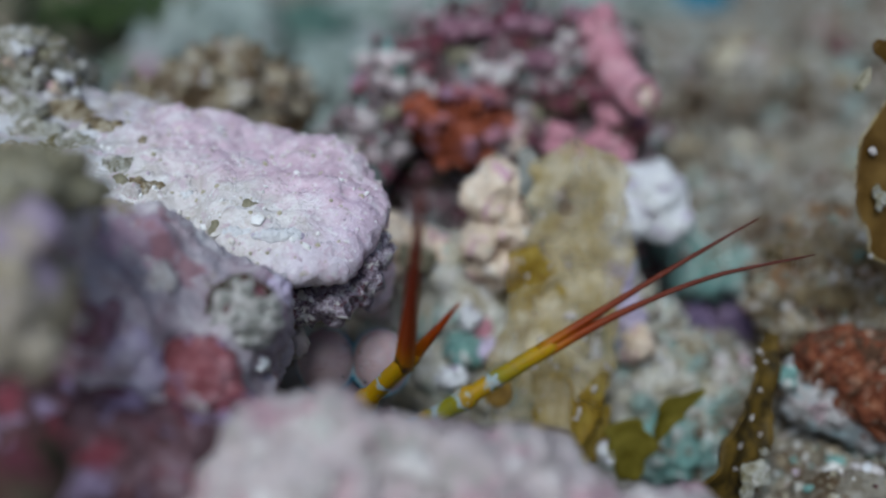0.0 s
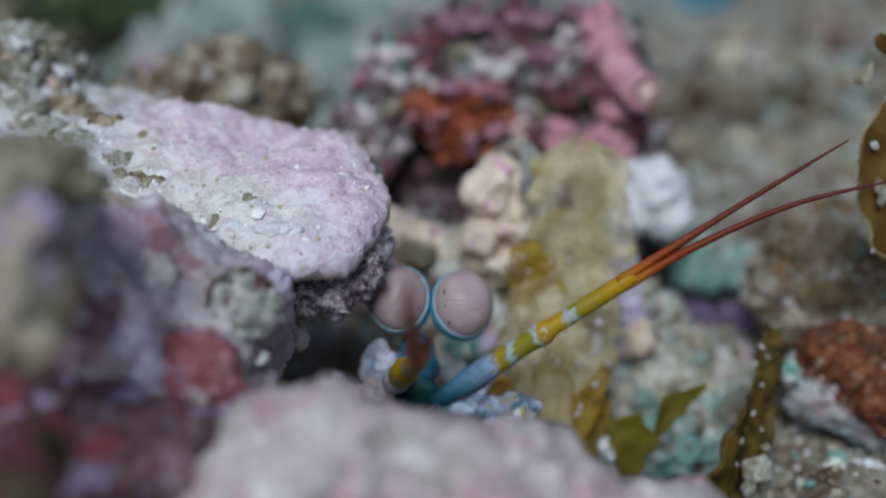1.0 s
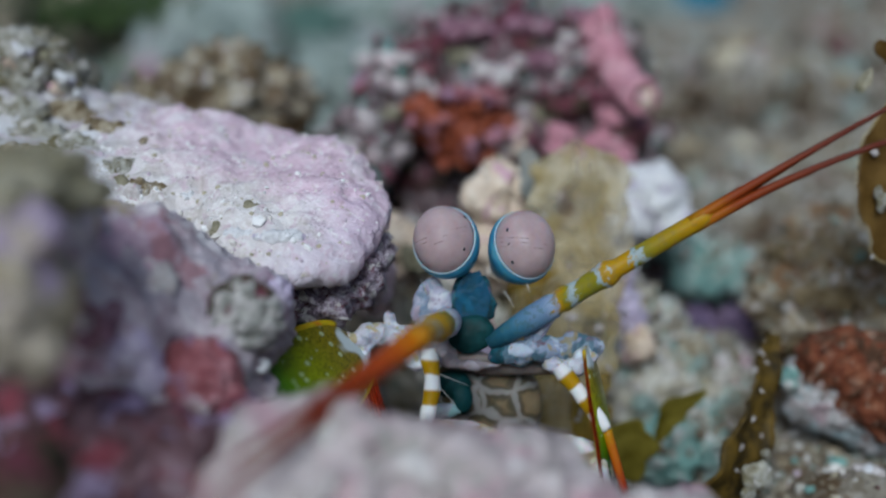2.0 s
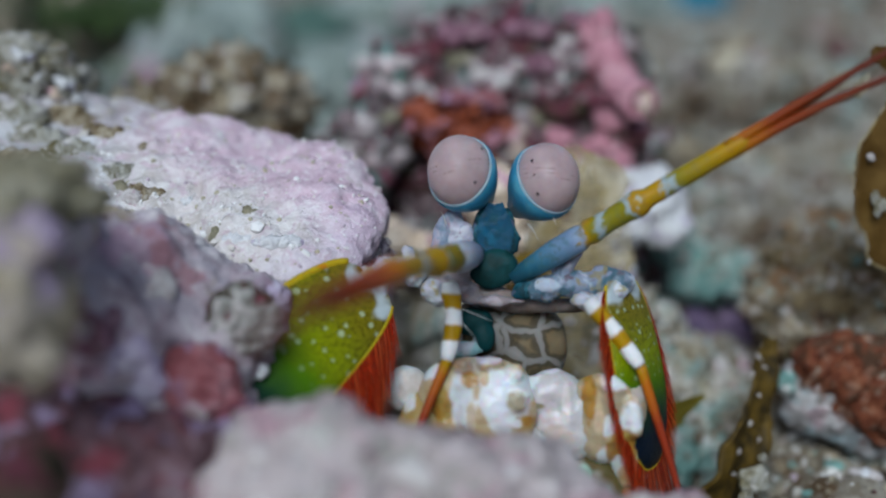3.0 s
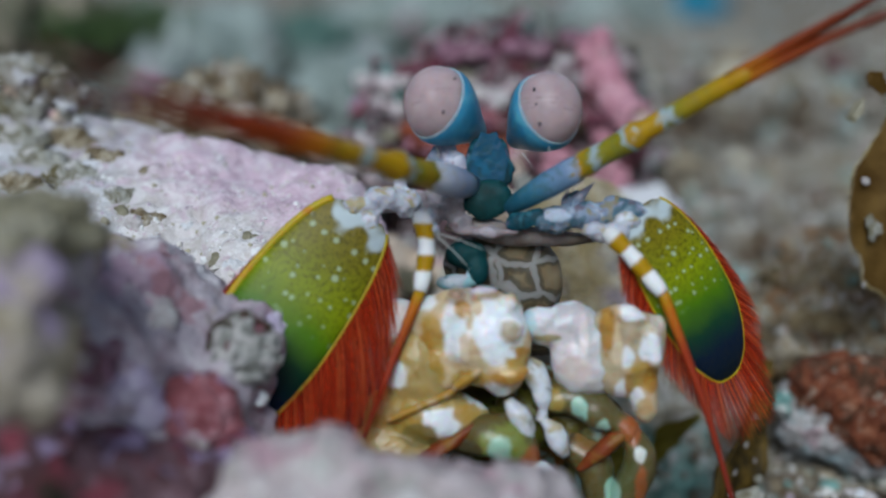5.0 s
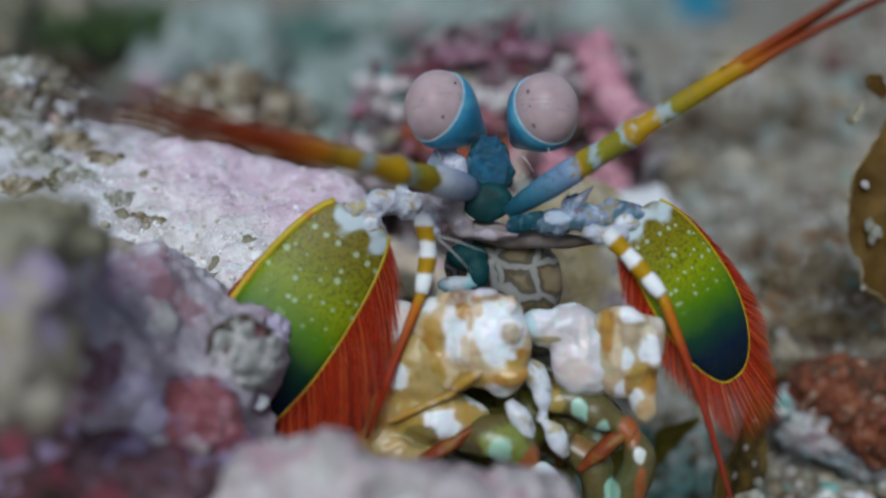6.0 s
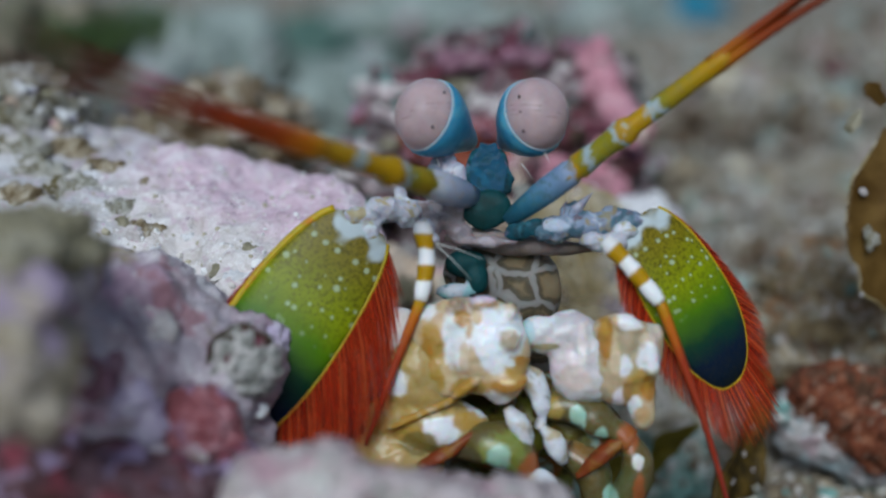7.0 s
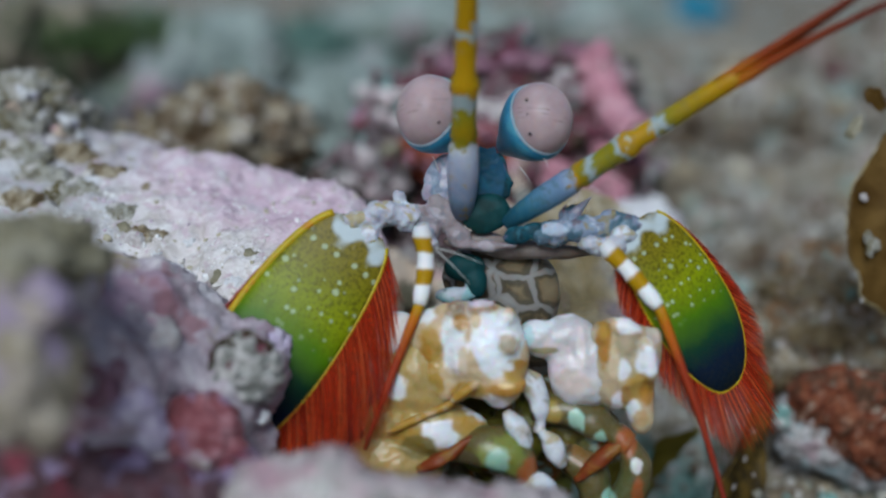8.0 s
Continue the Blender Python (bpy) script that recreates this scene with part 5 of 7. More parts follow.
M_LAVENDER = patched("lavender_shell", (0.34, 0.34, 0.42), (((0.56, 0.56, 0.60), 1.8, 0.52, 0.62, 4), ((0.10, 0.17, 0.24), 1.8, 0.52, 0.62, 6), ((0.30, 0.24, 0.30), 1.4, 0.55, 0.65, 36)), 0.4)
M_ARM = patched("blue_grey_mottled_shell", (0.21, 0.255, 0.34), (((0.010, 0.075, 0.10), 2.8, 0.45, 0.53, 7), ((0.46, 0.52, 0.60), 1.9, 0.54, 0.62, 8), ((0.11, 0.05, 0.06), 1.6, 0.57, 0.64, 37), ((0.24, 0.18, 0.05), 1.5, 0.58, 0.65, 9)), 0.45, 0.1, 0.14)
M_FLESH = patched("greyish_flesh", (0.25, 0.205, 0.19), (((0.13, 0.095, 0.065), 3.4, 0.44, 0.60, 20), ((0.38, 0.36, 0.38), 2.0, 0.58, 0.70, 26)), 0.55, 0.06, 0.1)
M_TISSUE = patched("pinkish_grey_tissue", (0.27, 0.225, 0.235), (((0.40, 0.36, 0.39), 1.8, 0.52, 0.62, 41), ((0.16, 0.15, 0.17), 1.6, 0.56, 0.66, 42)), 0.5, 0.08, 0.14)
M_SHOULDER = patched("white_olive_shell", (0.46, 0.47, 0.53), (((0.34, 0.26, 0.05), 2.0, 0.53, 0.58, 10), ((0.30, 0.30, 0.37), 1.5, 0.55, 0.64, 11), ((0.64, 0.67, 0.72), 1.6, 0.56, 0.64, 43)), 0.4)
M_CLAWPALE = patched("pale_blue_claw_shell", (0.62, 0.66, 0.67), (((0.58, 0.48, 0.42), 4.0, 0.50, 0.65, 15), ((0.40, 0.28, 0.12), 3.0, 0.62, 0.70, 24)), 0.45)
M_LEG = patched("olive_leg_shell", (0.085, 0.068, 0.010), (((0.18, 0.19, 0.025), 3.0, 0.44, 0.62, 25), ((0.30, 0.085, 0.018), 3.4, 0.52, 0.66, 17), ((0.36, 0.54, 0.48), 3.2, 0.57, 0.68, 16), ((0.03, 0.022, 0.006), 2.0, 0.58, 0.68, 30)), 0.4)
M_LEGWHITE = patched("white_leg_shell", (0.62, 0.64, 0.68), (((0.34, 0.24, 0.04), 2.8, 0.50, 0.62, 18), ((0.10, 0.085, 0.02), 2.6, 0.56, 0.66, 29)), 0.42)

M_MOUTH = patched("turquoise_mouthpart_shell", (0.24, 0.42, 0.44), (((0.50, 0.46, 0.50), 2.4, 0.48, 0.58, 27), ((0.03, 0.08, 0.07), 2.0, 0.56, 0.62, 28)), 0.42)
M_AMBERSHELL = patched("amber_shell", (0.38, 0.21, 0.03), (((0.52, 0.42, 0.30), 1.6, 0.52, 0.66, 22),), 0.45)
M_LEGRED = patched("brick_red_shell", (0.19, 0.036, 0.009), (((0.24, 0.12, 0.02), 2.0, 0.48, 0.64, 23), ((0.08, 0.03, 0.01), 1.6, 0.55, 0.66, 34)), 0.45)


def carapace_material():
    m, nt, b = shader("netted_carapace", 0.35)
    v = coords(nt)
    bend = nt.nodes.new("ShaderNodeVectorMath")
    bend.operation = "MULTIPLY_ADD"
    warp = node(nt, "ShaderNodeTexNoise", Scale=0.3, Detail=2.0)
    nt.links.new(v, warp.inputs["Vector"])
    nt.links.new(warp.outputs["Color"], bend.inputs[0])
    bend.inputs[1].default_value = (2.2, 2.2, 2.2)
    nt.links.new(v, bend.inputs[2])
    v = bend.outputs[0]
    e = cells_of(nt, v, 5.4, "Distance", "DISTANCE_TO_EDGE")
    col = ramp(nt, e, ((0.0, (0.23, 0.225, 0.22)), (0.05, (0.19, 0.18, 0.17)), (0.07, (0.05, 0.042, 0.03)), (0.12, (0.055, 0.042, 0.02)), (0.17, (0.16, 0.115, 0.06)), (0.4, (0.22, 0.165, 0.095))))
    col = blend(nt, math_of(nt, "MULTIPLY", noise_of(nt, v, 0.9, 4), 0.35), col, (0.20, 0.17, 0.13))
    nt.links.new(col, b.inputs["Base Color"])
    b.inputs["Subsurface Weight"].default_value = 0.2
    b.inputs["Subsurface Scale"].default_value = 0.0015
    return m


M_CARAPACE = carapace_material()
YEL, ORA, RED, WHT, GRN = (0.36, 0.20, 0.003), (0.40, 0.11, 0.006), (0.26, 0.03, 0.008), (0.29, 0.35, 0.36), (0.20, 0.175, 0.010)
L_ANT = 27.896
ANT_STOPS = ((0.0, (0.015, 0.085, 0.13)), (0.07, (0.035, 0.13, 0.20)), (0.14, (0.09, 0.18, 0.28)), (0.20, (0.13, 0.20, 0.31)), (0.255, (0.22, 0.28, 0.40)), (0.275, YEL), (0.32, GRN), (0.345, WHT), (0.375, WHT), (0.39, GRN), (0.46, GRN), (0.475, WHT), (0.50, WHT), (0.515, YEL), (0.63, YEL), (0.64, WHT), (0.66, WHT), (0.67, GRN), (0.90, YEL), (1.0, (0.34, 0.16, 0.004)))
M_ANTENNULE = banded("banded_antennule", L_ANT, ANT_STOPS, fleck=(0.04, 0.10, 0.10), dense=0.50)
M_ANTENNULE_Y = banded("yellow_banded_antennule", L_ANT, ((0.0, (0.14, 0.20, 0.28)), (0.06, (0.20, 0.24, 0.34)), (0.20, (0.33, 0.36, 0.45)), (0.255, (0.44, 0.46, 0.50)), (0.27, GRN), (0.34, (0.30, 0.20, 0.004)), (0.41, GRN), (0.43, WHT), (0.47, WHT), (0.49, YEL), (0.68, YEL), (0.70, WHT), (0.73, WHT), (0.74, YEL), (0.86, YEL), (1.0, (0.36, 0.14, 0.004))), fleck=(0.30, 0.20, 0.01))
M_FLAGELLUM = banded("red_flagellum", 32.968, ((0.0, (0.32, 0.16, 0.004)), (0.08, (0.30, 0.085, 0.004)), (0.18, (0.20, 0.034, 0.006)), (0.45, (0.12, 0.020, 0.008)), (1.0, (0.07, 0.015, 0.01))), wobble=0.02)
M_LASHBRIGHT = banded("bright_red_flagellum", 32.968, ((0.0, (0.38, 0.18, 0.004)), (0.08, (0.42, 0.12, 0.004)), (0.20, (0.32, 0.05, 0.007)), (0.45, (0.21, 0.03, 0.01)), (1.0, (0.12, 0.02, 0.012))), wobble=0.02)
M_STALK = banded("white_yellow_banded_stalk", 9.510, ((0.0, (0.60, 0.60, 0.60)), (0.12, (0.60, 0.60, 0.60)), (0.16, YEL), (0.30, YEL), (0.33, (0.7, 0.7, 0.7)), (0.48, (0.7, 0.7, 0.7)), (0.52, YEL), (0.66, YEL), (0.69, (0.74, 0.74, 0.74)), (0.93, (0.74, 0.74, 0.74)), (0.97, YEL)), wobble=0.015)
M_LASH = banded("orange_red_lash", 20.922, ((0.0, YEL), (0.1, ORA), (0.3, RED), (1.0, (0.18, 0.02, 0.012))))
M_YELLOWRIM = patched("yellow_rim", (0.46, 0.33, 0.01), (((0.50, 0.14, 0.01), 3.0, 0.56, 0.66, 19),), 0.4, 0.02)
M_FRINGE = weed("red_fringe", (0.32, 0.03, 0.007), (0.54, 0.11, 0.025), 1.2, 0.6, 0.5, 0.44, 0.05)
_nt = M_FRINGE.node_tree
_g = _nt.nodes.new("ShaderNodeNewGeometry")
_c = ramp(_nt, _g.outputs["Random Per Island"], ((0, (0.30, 0.016, 0.004)), (0.35, (0.52, 0.034, 0.007)), (0.8, (0.68, 0.075, 0.014)), (1, (0.80, 0.24, 0.07))))
for _n in _nt.nodes:
    for _socket in ("Base Color", "Color"):
        if _n.bl_idname in ("ShaderNodeBsdfPrincipled", "ShaderNodeBsdfTranslucent") and _socket in _n.inputs:
            _nt.links.new(_c, _n.inputs[_socket])
M_HAIR = weed("pale_bristle", (0.5, 0.5, 0.48), (0.65, 0.65, 0.62), 2.0, 0.3, 0.4)


def aim(at, d, roll=0.0):
    """A pose whose -y axis looks along d."""
    y = -Vector(d).normalized()
    x = y.cross(Vector((0, 0, 1))).normalized()
    z = x.cross(y)
    m = Matrix((x, y, z)).transposed().to_4x4()
    return Matrix.Translation(at) @ m @ pose(0, 0, 0, 0, roll, 0)


def point_to(at, d):
    """A pose whose x axis runs along d."""
    x = Vector(d).normalized()
    y = Vector((0, 0, 1)).cross(x).normalized()
    z = x.cross(y)
    return Matrix.Translation(at) @ Matrix((x, y, z)).transposed().to_4x4()


shrimp = tagged(new("mantis_shrimp"), "blue-headed mantis shrimp with green red-fringed paddles leaving its burrow", "mantis shrimp")
shrimp.empty_display_size = 0.01


def build_eye(gaze, spots):
    bm = bmesh.new()
    ball(bm, (0, 0, 0), (3.677, 3.804, 4.248), 5)
    eye = part("eye", bm, M_CORNEA, shrimp, "pinkish grey oval eye with a fine double midband")
    bm = bmesh.new()
    prof = ((-4, 59.5), (2, 63), (10, 64.5), (22, 63), (40, 57), (60, 48), (80, 37), (98, 27), (112, 21), (124, 14), (126, 0.5))
    lathe(bm, [(y * 0.063, r * 0.063) for y, r in prof], 40, 1.12)
    part("eye_stalk", bm, M_CUP, eye, "bright blue cup-shaped eye stalk")
    bm = bmesh.new()
    ring = [(math.cos(a) * 3.836, -0.127, math.sin(a) * 4.280) for a in (2 * math.pi * k / 40 for k in range(41))]
    tube(bm, ring, [0.120] * 41, 8, 1, 1)
    part("eye_rim", bm, M_RIM, eye, "pale blue rim")
    turn = aim((0, 0, 0), gaze).to_3x3().inverted()
    for sx, sz, long in spots:
        v = turn @ Vector((sx, -math.sqrt(max(1, 60 ** 2 - sx * sx - sz * sz)), sz)).normalized()
        k = 1 / math.sqrt((v.x / 3.677) ** 2 + (v.y / 3.804) ** 2 + (v.z / 4.248) ** 2)
        bm = bmesh.new()
        ball(bm, (0, 0, 0), (0.165, 0.08, 0.19 * long), 2, v.to_track_quat("-Y", "Z").to_matrix().to_4x4())
        part("pupil_spot", bm, M_BLACK, eye, "tiny black pupil spot", v * k)
    return eye


eye_left = build_eye((-0.62, -0.65, 0.35), ((32, 29, 1.4), (2, -30, 1.2)))
eye_right = build_eye((0.50, -0.75, 0.35), ((-26, 24, 1.5), (-11, -34, 1.3), (-20, -3, 0.5)))


def build_antennule(material, lash_material, bend, lift, spread, lash=1.0, stout=1.0, third=260):
    """Jointed stalk along x with three lashes."""
    u = 0.063
    bm = bmesh.new()
    xs = (-34, 10, 55, 108, 119, 128, 167, 200, 218, 231, 246, 293, 371, 411, 429, 440)
    rs = (15, 20, 24, 24, 20, 24, 20, 21, 25, 24, 17.5, 18, 17, 17, 15, 9)
    seg, rings = 16, []
    for x, r in zip(xs, rs):
        r *= 1 + (stout - 1) * max(0.0, 1 - max(0, x) / 130)
        rings.append([bm.verts.new((x * u, r * u * math.cos(a), r * u * math.sin(a) + bend * u * (x / 440) ** 2)) for a in (2 * math.pi * k / seg for k in range(seg))])
    for a, b in zip(rings, rings[1:]):
        for k in range(seg):
            bm.faces.new((a[k], a[(k + 1) % seg], b[(k + 1) % seg], b[k]))
    bm.faces.new(rings[0][::-1])
    bm.faces.new(rings[-1])
    lashes = []
    stalk = part("antennule", bm, material, shrimp, "jointed yellow and lavender banded antennule")
    for k, (dy, dz, length) in enumerate(((4, spread[0], 500), (-6, spread[1], 550), (8, spread[2], third))):
        bm = bmesh.new()
        pts = [(0, 0, 0), (length * 0.3 * u, dy * 0.3 * u, (dz * 0.12 + lift * 0.09) * u), (length * 0.65 * u, dy * 0.7 * u, (dz * 0.5 + lift * 0.42) * u), (length * u, dy * u, (dz * 1.3 + lift) * u)]
        tube(bm, pts, [lash * r * u for r in (11, 8.5, 6, 4.5, 1.5)], 8, 1, 6)
        whip = part("flagellum", bm, lash_material, stalk, "thin dark red antennule lash", (400 * u, (k - 1) * 5 * u, (bend * 0.83 + (6, -7, 1)[k]) * u))
        lashes.append(whip)
    return stalk, lashes


antennule_right, lashes_right = build_antennule(M_ANTENNULE, M_FLAGELLUM, -4, -14, (2, -78, 12))
antennule_left, lashes_left = build_antennule(M_ANTENNULE_Y, M_LASHBRIGHT, 0, 0, (12, -10, 4), 1.35, 1.3, 190)
ANTENNULE_L, ANTENNULE_R = Vector((-2.94, -1.27, -0.38)) * MM, Vector((3.61, -0.95, -2)) * MM


def blade_width(s, half):
    if s < 0.52:
        return half * (0.42 + 0.58 * math.sqrt(max(0, 1 - ((0.52 - s) / 0.52) ** 2)))
    return half * math.sqrt(max(0, 1 - ((s - 0.52) / 0.48) ** 2))


def build_paddle(length, half, inner, fringe, outer, seed, dots, early, rims, gap, sweep):
    """Oval scale hanging down -z, its face to -y; inner: +1 or -1, the side with the long fringe."""
    u = 0.063
    length, half = length * u, half * u
    bm = bmesh.new()
    n, m = 48, 20
    for face in (-1, 1):
        rows = []
        for i in range(n + 1):
            s = i / n
            w = blade_width(s, half)
            rows.append([bm.verts.new((w * math.sin(v * math.pi / 2) * (0.80 if v * inner > 0 else 1.14), face * 7 * u * math.cos(v * math.pi / 2) ** 0.7 * min(1, w / half * 2) - 16 * u * math.sin(math.pi * s) * math.cos(v * 1.4), -length * s)) for v in (2 * k / m - 1 for k in range(m + 1))])
        for a, b in zip(rows, rows[1:]):
            for k in range(m):
                bm.faces.new((a[k], a[k + 1], b[k + 1], b[k]) if face > 0 else (a[k], b[k], b[k + 1], a[k + 1]))
    bmesh.ops.remove_doubles(bm, verts=bm.verts, dist=0.01)
    blade = part("antennal_scale", bm, paddle_material(length, dots, early), shrimp, "lime-green paddle scale with white dots and a blue-black tip")
    edge = [(sx * blade_width(s, half) * (0.80 if sx * inner > 0 else 1.14), -16 * u * math.sin(math.pi * s) * math.cos(1.4), -length * s) for sx, ss in ((-1, np.linspace(0.02, 0.99, 30)), (1, np.linspace(0.99, 0.02, 30))) for s in ss]
    bm = bmesh.new()
    tube(bm, edge, [r * u for r in rims], 8, 1, 2)
    part("scale_rim", bm, M_YELLOWRIM, blade, "bright yellow rim")
    # fringe of bristles round the rim, evenly spaced
    rng = random.Random(seed)
    bm = bmesh.new()
    raw = smooth_line(edge, 10)
    gone = [0.0]
    for p, q in zip(raw, raw[1:]):
        gone.append(gone[-1] + (q - p).length)
    even = np.arange(3 * u, gone[-1] - 3 * u, gap * u)
    line = [Vector(c) for c in zip(*(np.interp(even, gone, [p[i] for p in raw]) for i in range(3)))]
    for i in range(1, len(line) - 1):
        p = line[i]
        d = (line[i + 1] - line[i - 1]).normalized()
        out = Vector((-d.z, 0, d.x))
        if out.dot(p - Vector((0, 0, -length * 0.5))) < 0:
            out = -out
        s = -p.z / length
        side = 1 if p.x * inner > 0 else 0
        grown = soft((s + 0.02) / 0.25) if side else soft((s - 0.05) / 0.6)
        reach = (fringe if side else outer) * (0.3 + 0.7 * grown)
        reach += (90 - reach) * soft((s - 0.80) / 0.18)
        fall = (1.0 if side else 1.5) + 1.0 * soft((s - 0.7) / 0.25)
        lean = -sweep * side * soft((s - 0.08) / 0.3)
        for layer in (0, 1):
            l = reach * u * rng.uniform(0.72 if layer else 0.9, 1.05)
            way = (out + Vector((rng.gauss(0, 0.035) + inner * 0.35 * soft((s - 0.7) / 0.25), lean + rng.gauss(0, 0.03), -fall))).normalized()
            a = p + Vector((0, (layer * 2 - 1) * 1.4 * u + rng.uniform(-0.5, 0.5) * u, 0)) + d * rng.uniform(-0.5, 0.5) * gap * u
            sag = Vector((rng.gauss(0, 0.03) * l, -rng.uniform(1, 5) * u, -rng.uniform(0.12, 0.32) * l))
            wide = Vector((-way.z, 0, way.x)).normalized() * u
            strip = []
            for f, w in ((0, 1.5), (0.3, 1.25), (0.6, 1.0), (0.85, 0.7), (1, 0.2)):
                q = a + way * l * f + sag * f * f
                strip.append([bm.verts.new(q + wide * w), bm.verts.new(q + Vector((0, -0.5 * u * w, 0))), bm.verts.new(q - wide * w)])
            for e, f in zip(strip, strip[1:]):
                bm.faces.new((e[0], e[1], f[1], f[0]))
                bm.faces.new((e[1], e[2], f[2], f[1]))
    part("scale_fringe", bm, M_FRINGE, blade, "dense brick-red bristle fringe")
    return blade


paddle_left = build_paddle(470, 100, 1, 186, 30, 21, 1.9, 1.12, (8.0, 7.5, 4.0, 4.2, 4.4), 2.0, 0.62)
paddle_right = build_paddle(344, 82, -1, 66, 46, 22, 1.5, 1.0, (3.6, 3.4, 2.6, 3.4, 4.2), 1.5, 0.1)
PADDLE_L, PADDLE_R = Vector((-13.46, -1.59, -3.78)) * MM, Vector((15.82, -1.59, -3.15)) * MM


def build_antenna(points, label):
    """Banded stalk and red lash; points in millimetres from the stalk's root."""
    p = [Vector(q) - Vector(points[0]) for q in points]
    d = p[2]
    turn = point_to((0, 0, 0), d).to_3x3().inverted()
    q = [turn @ v for v in p]
    u = 0.063
    bm = bmesh.new()
    tube(bm, q[:3], (13 * u, 18 * u, 15 * u, 14 * u, 16 * u, 14 * u, 15 * u, 11 * u), 14, 1, 8)
    stalk = part("antenna", bm, M_STALK, shrimp, label)
    bm = bmesh.new()
    tube(bm, [v - q[2] for v in q[2:]], (10 * u, 8 * u, 6 * u, 4 * u), 8, 1, 8)
    part("antenna_lash", bm, M_LASH, stalk, "thin orange-red antenna lash", q[2])
    return stalk, Vector(points[0]) * MM, d


antenna_left, ANTENNA_L, DIR_L = build_antenna([(-7.54, -3.8, -3.47), (-6.98, -4.06, -7.58), (-7.65, -4.44, -12.03), (-10.43, -5.07, -19.11), (-13.54, -5.71, -27.49)], "white and yellow banded antenna stalk")
antenna_right, ANTENNA_R, DIR_R = build_antenna([(12.35, -3.8, -5.43), (15.19, -4.44, -8.49), (18.26, -4.95, -12.25), (20.18, -5.33, -17.57), (22.81, -5.71, -25.08), (25.45, -6.02, -34.36)], "white and yellow banded antenna stalk")


def shell_part(name, blobs, material, parent, label="", voxel=0.28, relief_of=((2.6, 0.14, "CLOUDS"), (1.0, 0.04, "CLOUDS")), soften=4):
    """Rounded shell melted from lumps in the shrimp's space."""
    o = Vector(blobs[0][:3])
    ob = part(name, lumps(blobs, o), material, parent, label, o)
    rough_mesh(ob, voxel, relief_of, soften)
    return ob


def beside(p, ob):
    return Vector(p) - ob.location / MM


def lump(p, rx, ry, rz, *turn):
    u = 0.063
    return (*p, rx * u, ry * u, rz * u, *turn)


def build_shield(at, top, widths, dome):
    """Domed, keeled shield facing -y: half widths from the top edge down."""
    u = 0.063
    bm = bmesh.new()
    n, m = 28, 16
    for face in (0, 1):
        rows = []
        for i in range(n + 1):
            s = i / n
            w = float(np.interp(s, np.linspace(0, 1, len(widths)), widths))
            rows.append([bm.verts.new((w * v * u, (0 if face else -(dome * (1 - v * v) + 5 * max(0, 1 - abs(v) * 4)) * math.sin(math.pi * (0.15 + 0.75 * s))) * u, (top - 2 * top * s + 5 * abs(v) * (1 - s)) * u)) for v in (2 * k / m - 1 for k in range(m + 1))])
        for a, b in zip(rows, rows[1:]):
            for k in range(m):
                bm.faces.new((a[k], b[k], b[k + 1], a[k + 1]) if face == 0 else (a[k], a[k + 1], b[k + 1], b[k]))
    ob = part("rostral_plate", bm, M_ROSTRUM, shrimp, "deep blue keeled rostral plate", at)
    rough_mesh(ob, 0.16, ((2.5, 0.1, "CLOUDS"),), 16)


build_shield((-0.13, -0.13, 2.4), 48, (15, 20, 27, 33, 36, 36, 34, 31, 27), 16)
shell_part("eye_base", [lump((-2.78, 0.63, 1.25), 30, 12, 22, 0, -30, 0), lump((-1.76, 0.63, 0.35), 30, 12, 14), lump((-1.62, 1.01, 3.57), 16, 12, 28, 0, 20, 0)], M_EYEBASE, shrimp, "dark teal eye base", 0.28, ((2.0, 0.15, "CLOUDS"),), 10)
shell_part("eye_base", [lump((1.7, 0.63, 1.3), 18, 10, 20, 0, 30, 0), lump((1.3, 0.63, 0.23), 24, 12, 12), lump((1.45, 1.01, 3.7), 12, 12, 26, 0, -20, 0)], M_EYEBASE, shrimp, "dark teal eye base", 0.28, ((2.0, 0.15, "CLOUDS"),), 10)
shell_part("labrum", [lump((-0.55, -0.4, -2.5), 42, 14, 29), lump((-0.1, -0.2, -0.9), 36, 13, 20), lump((0.9, -0.4, -1.6), 26, 13, 22)], M_LABRUM, shrimp, "dark teal rounded mouth plate", 0.28, ((3.0, 0.2, "CLOUDS"),))
shell_part("cheek", [lump((-5.52, 1.0, 2.25), 26, 7, 46, 0, 24, 0), lump((-4.09, 0.4, 1.09), 26, 9, 40, 0, 10, 0), lump((-6.34, 0.8, 0.77), 18, 8, 26, 0, 30, 0)], M_LAVENDER, shrimp, "translucent lavender cheek plate", 0.22, ((2.2, 0.16, "CLOUDS"), (0.9, 0.06, "CLOUDS")), 6)
shell_part("mouth_tissue", [lump((-4.08, 0.2, -2.42), 24, 18, 34, 0, 10, 0), lump((-5.62, 0.4, -1.15), 22, 16, 24, 0, 0, 0), lump((-3.3, -0.2, -4.64), 24, 16, 20, 0, 20, 0), lump((-0.25, -0.7, -5.63), 58, 14, 9, 0, 0, 0), lump((-6.61, -0.2, -3.69), 24, 18, 26, 0, -20, 0), lump((-7.89, 0.0, -2.1), 26, 18, 22, 0, 0, 0)], M_TISSUE, shrimp, "pinkish grey soft tissue round the mouth", 0.22, ((2.0, 0.2, "CLOUDS"), (0.9, 0.08, "CLOUDS")), 6)
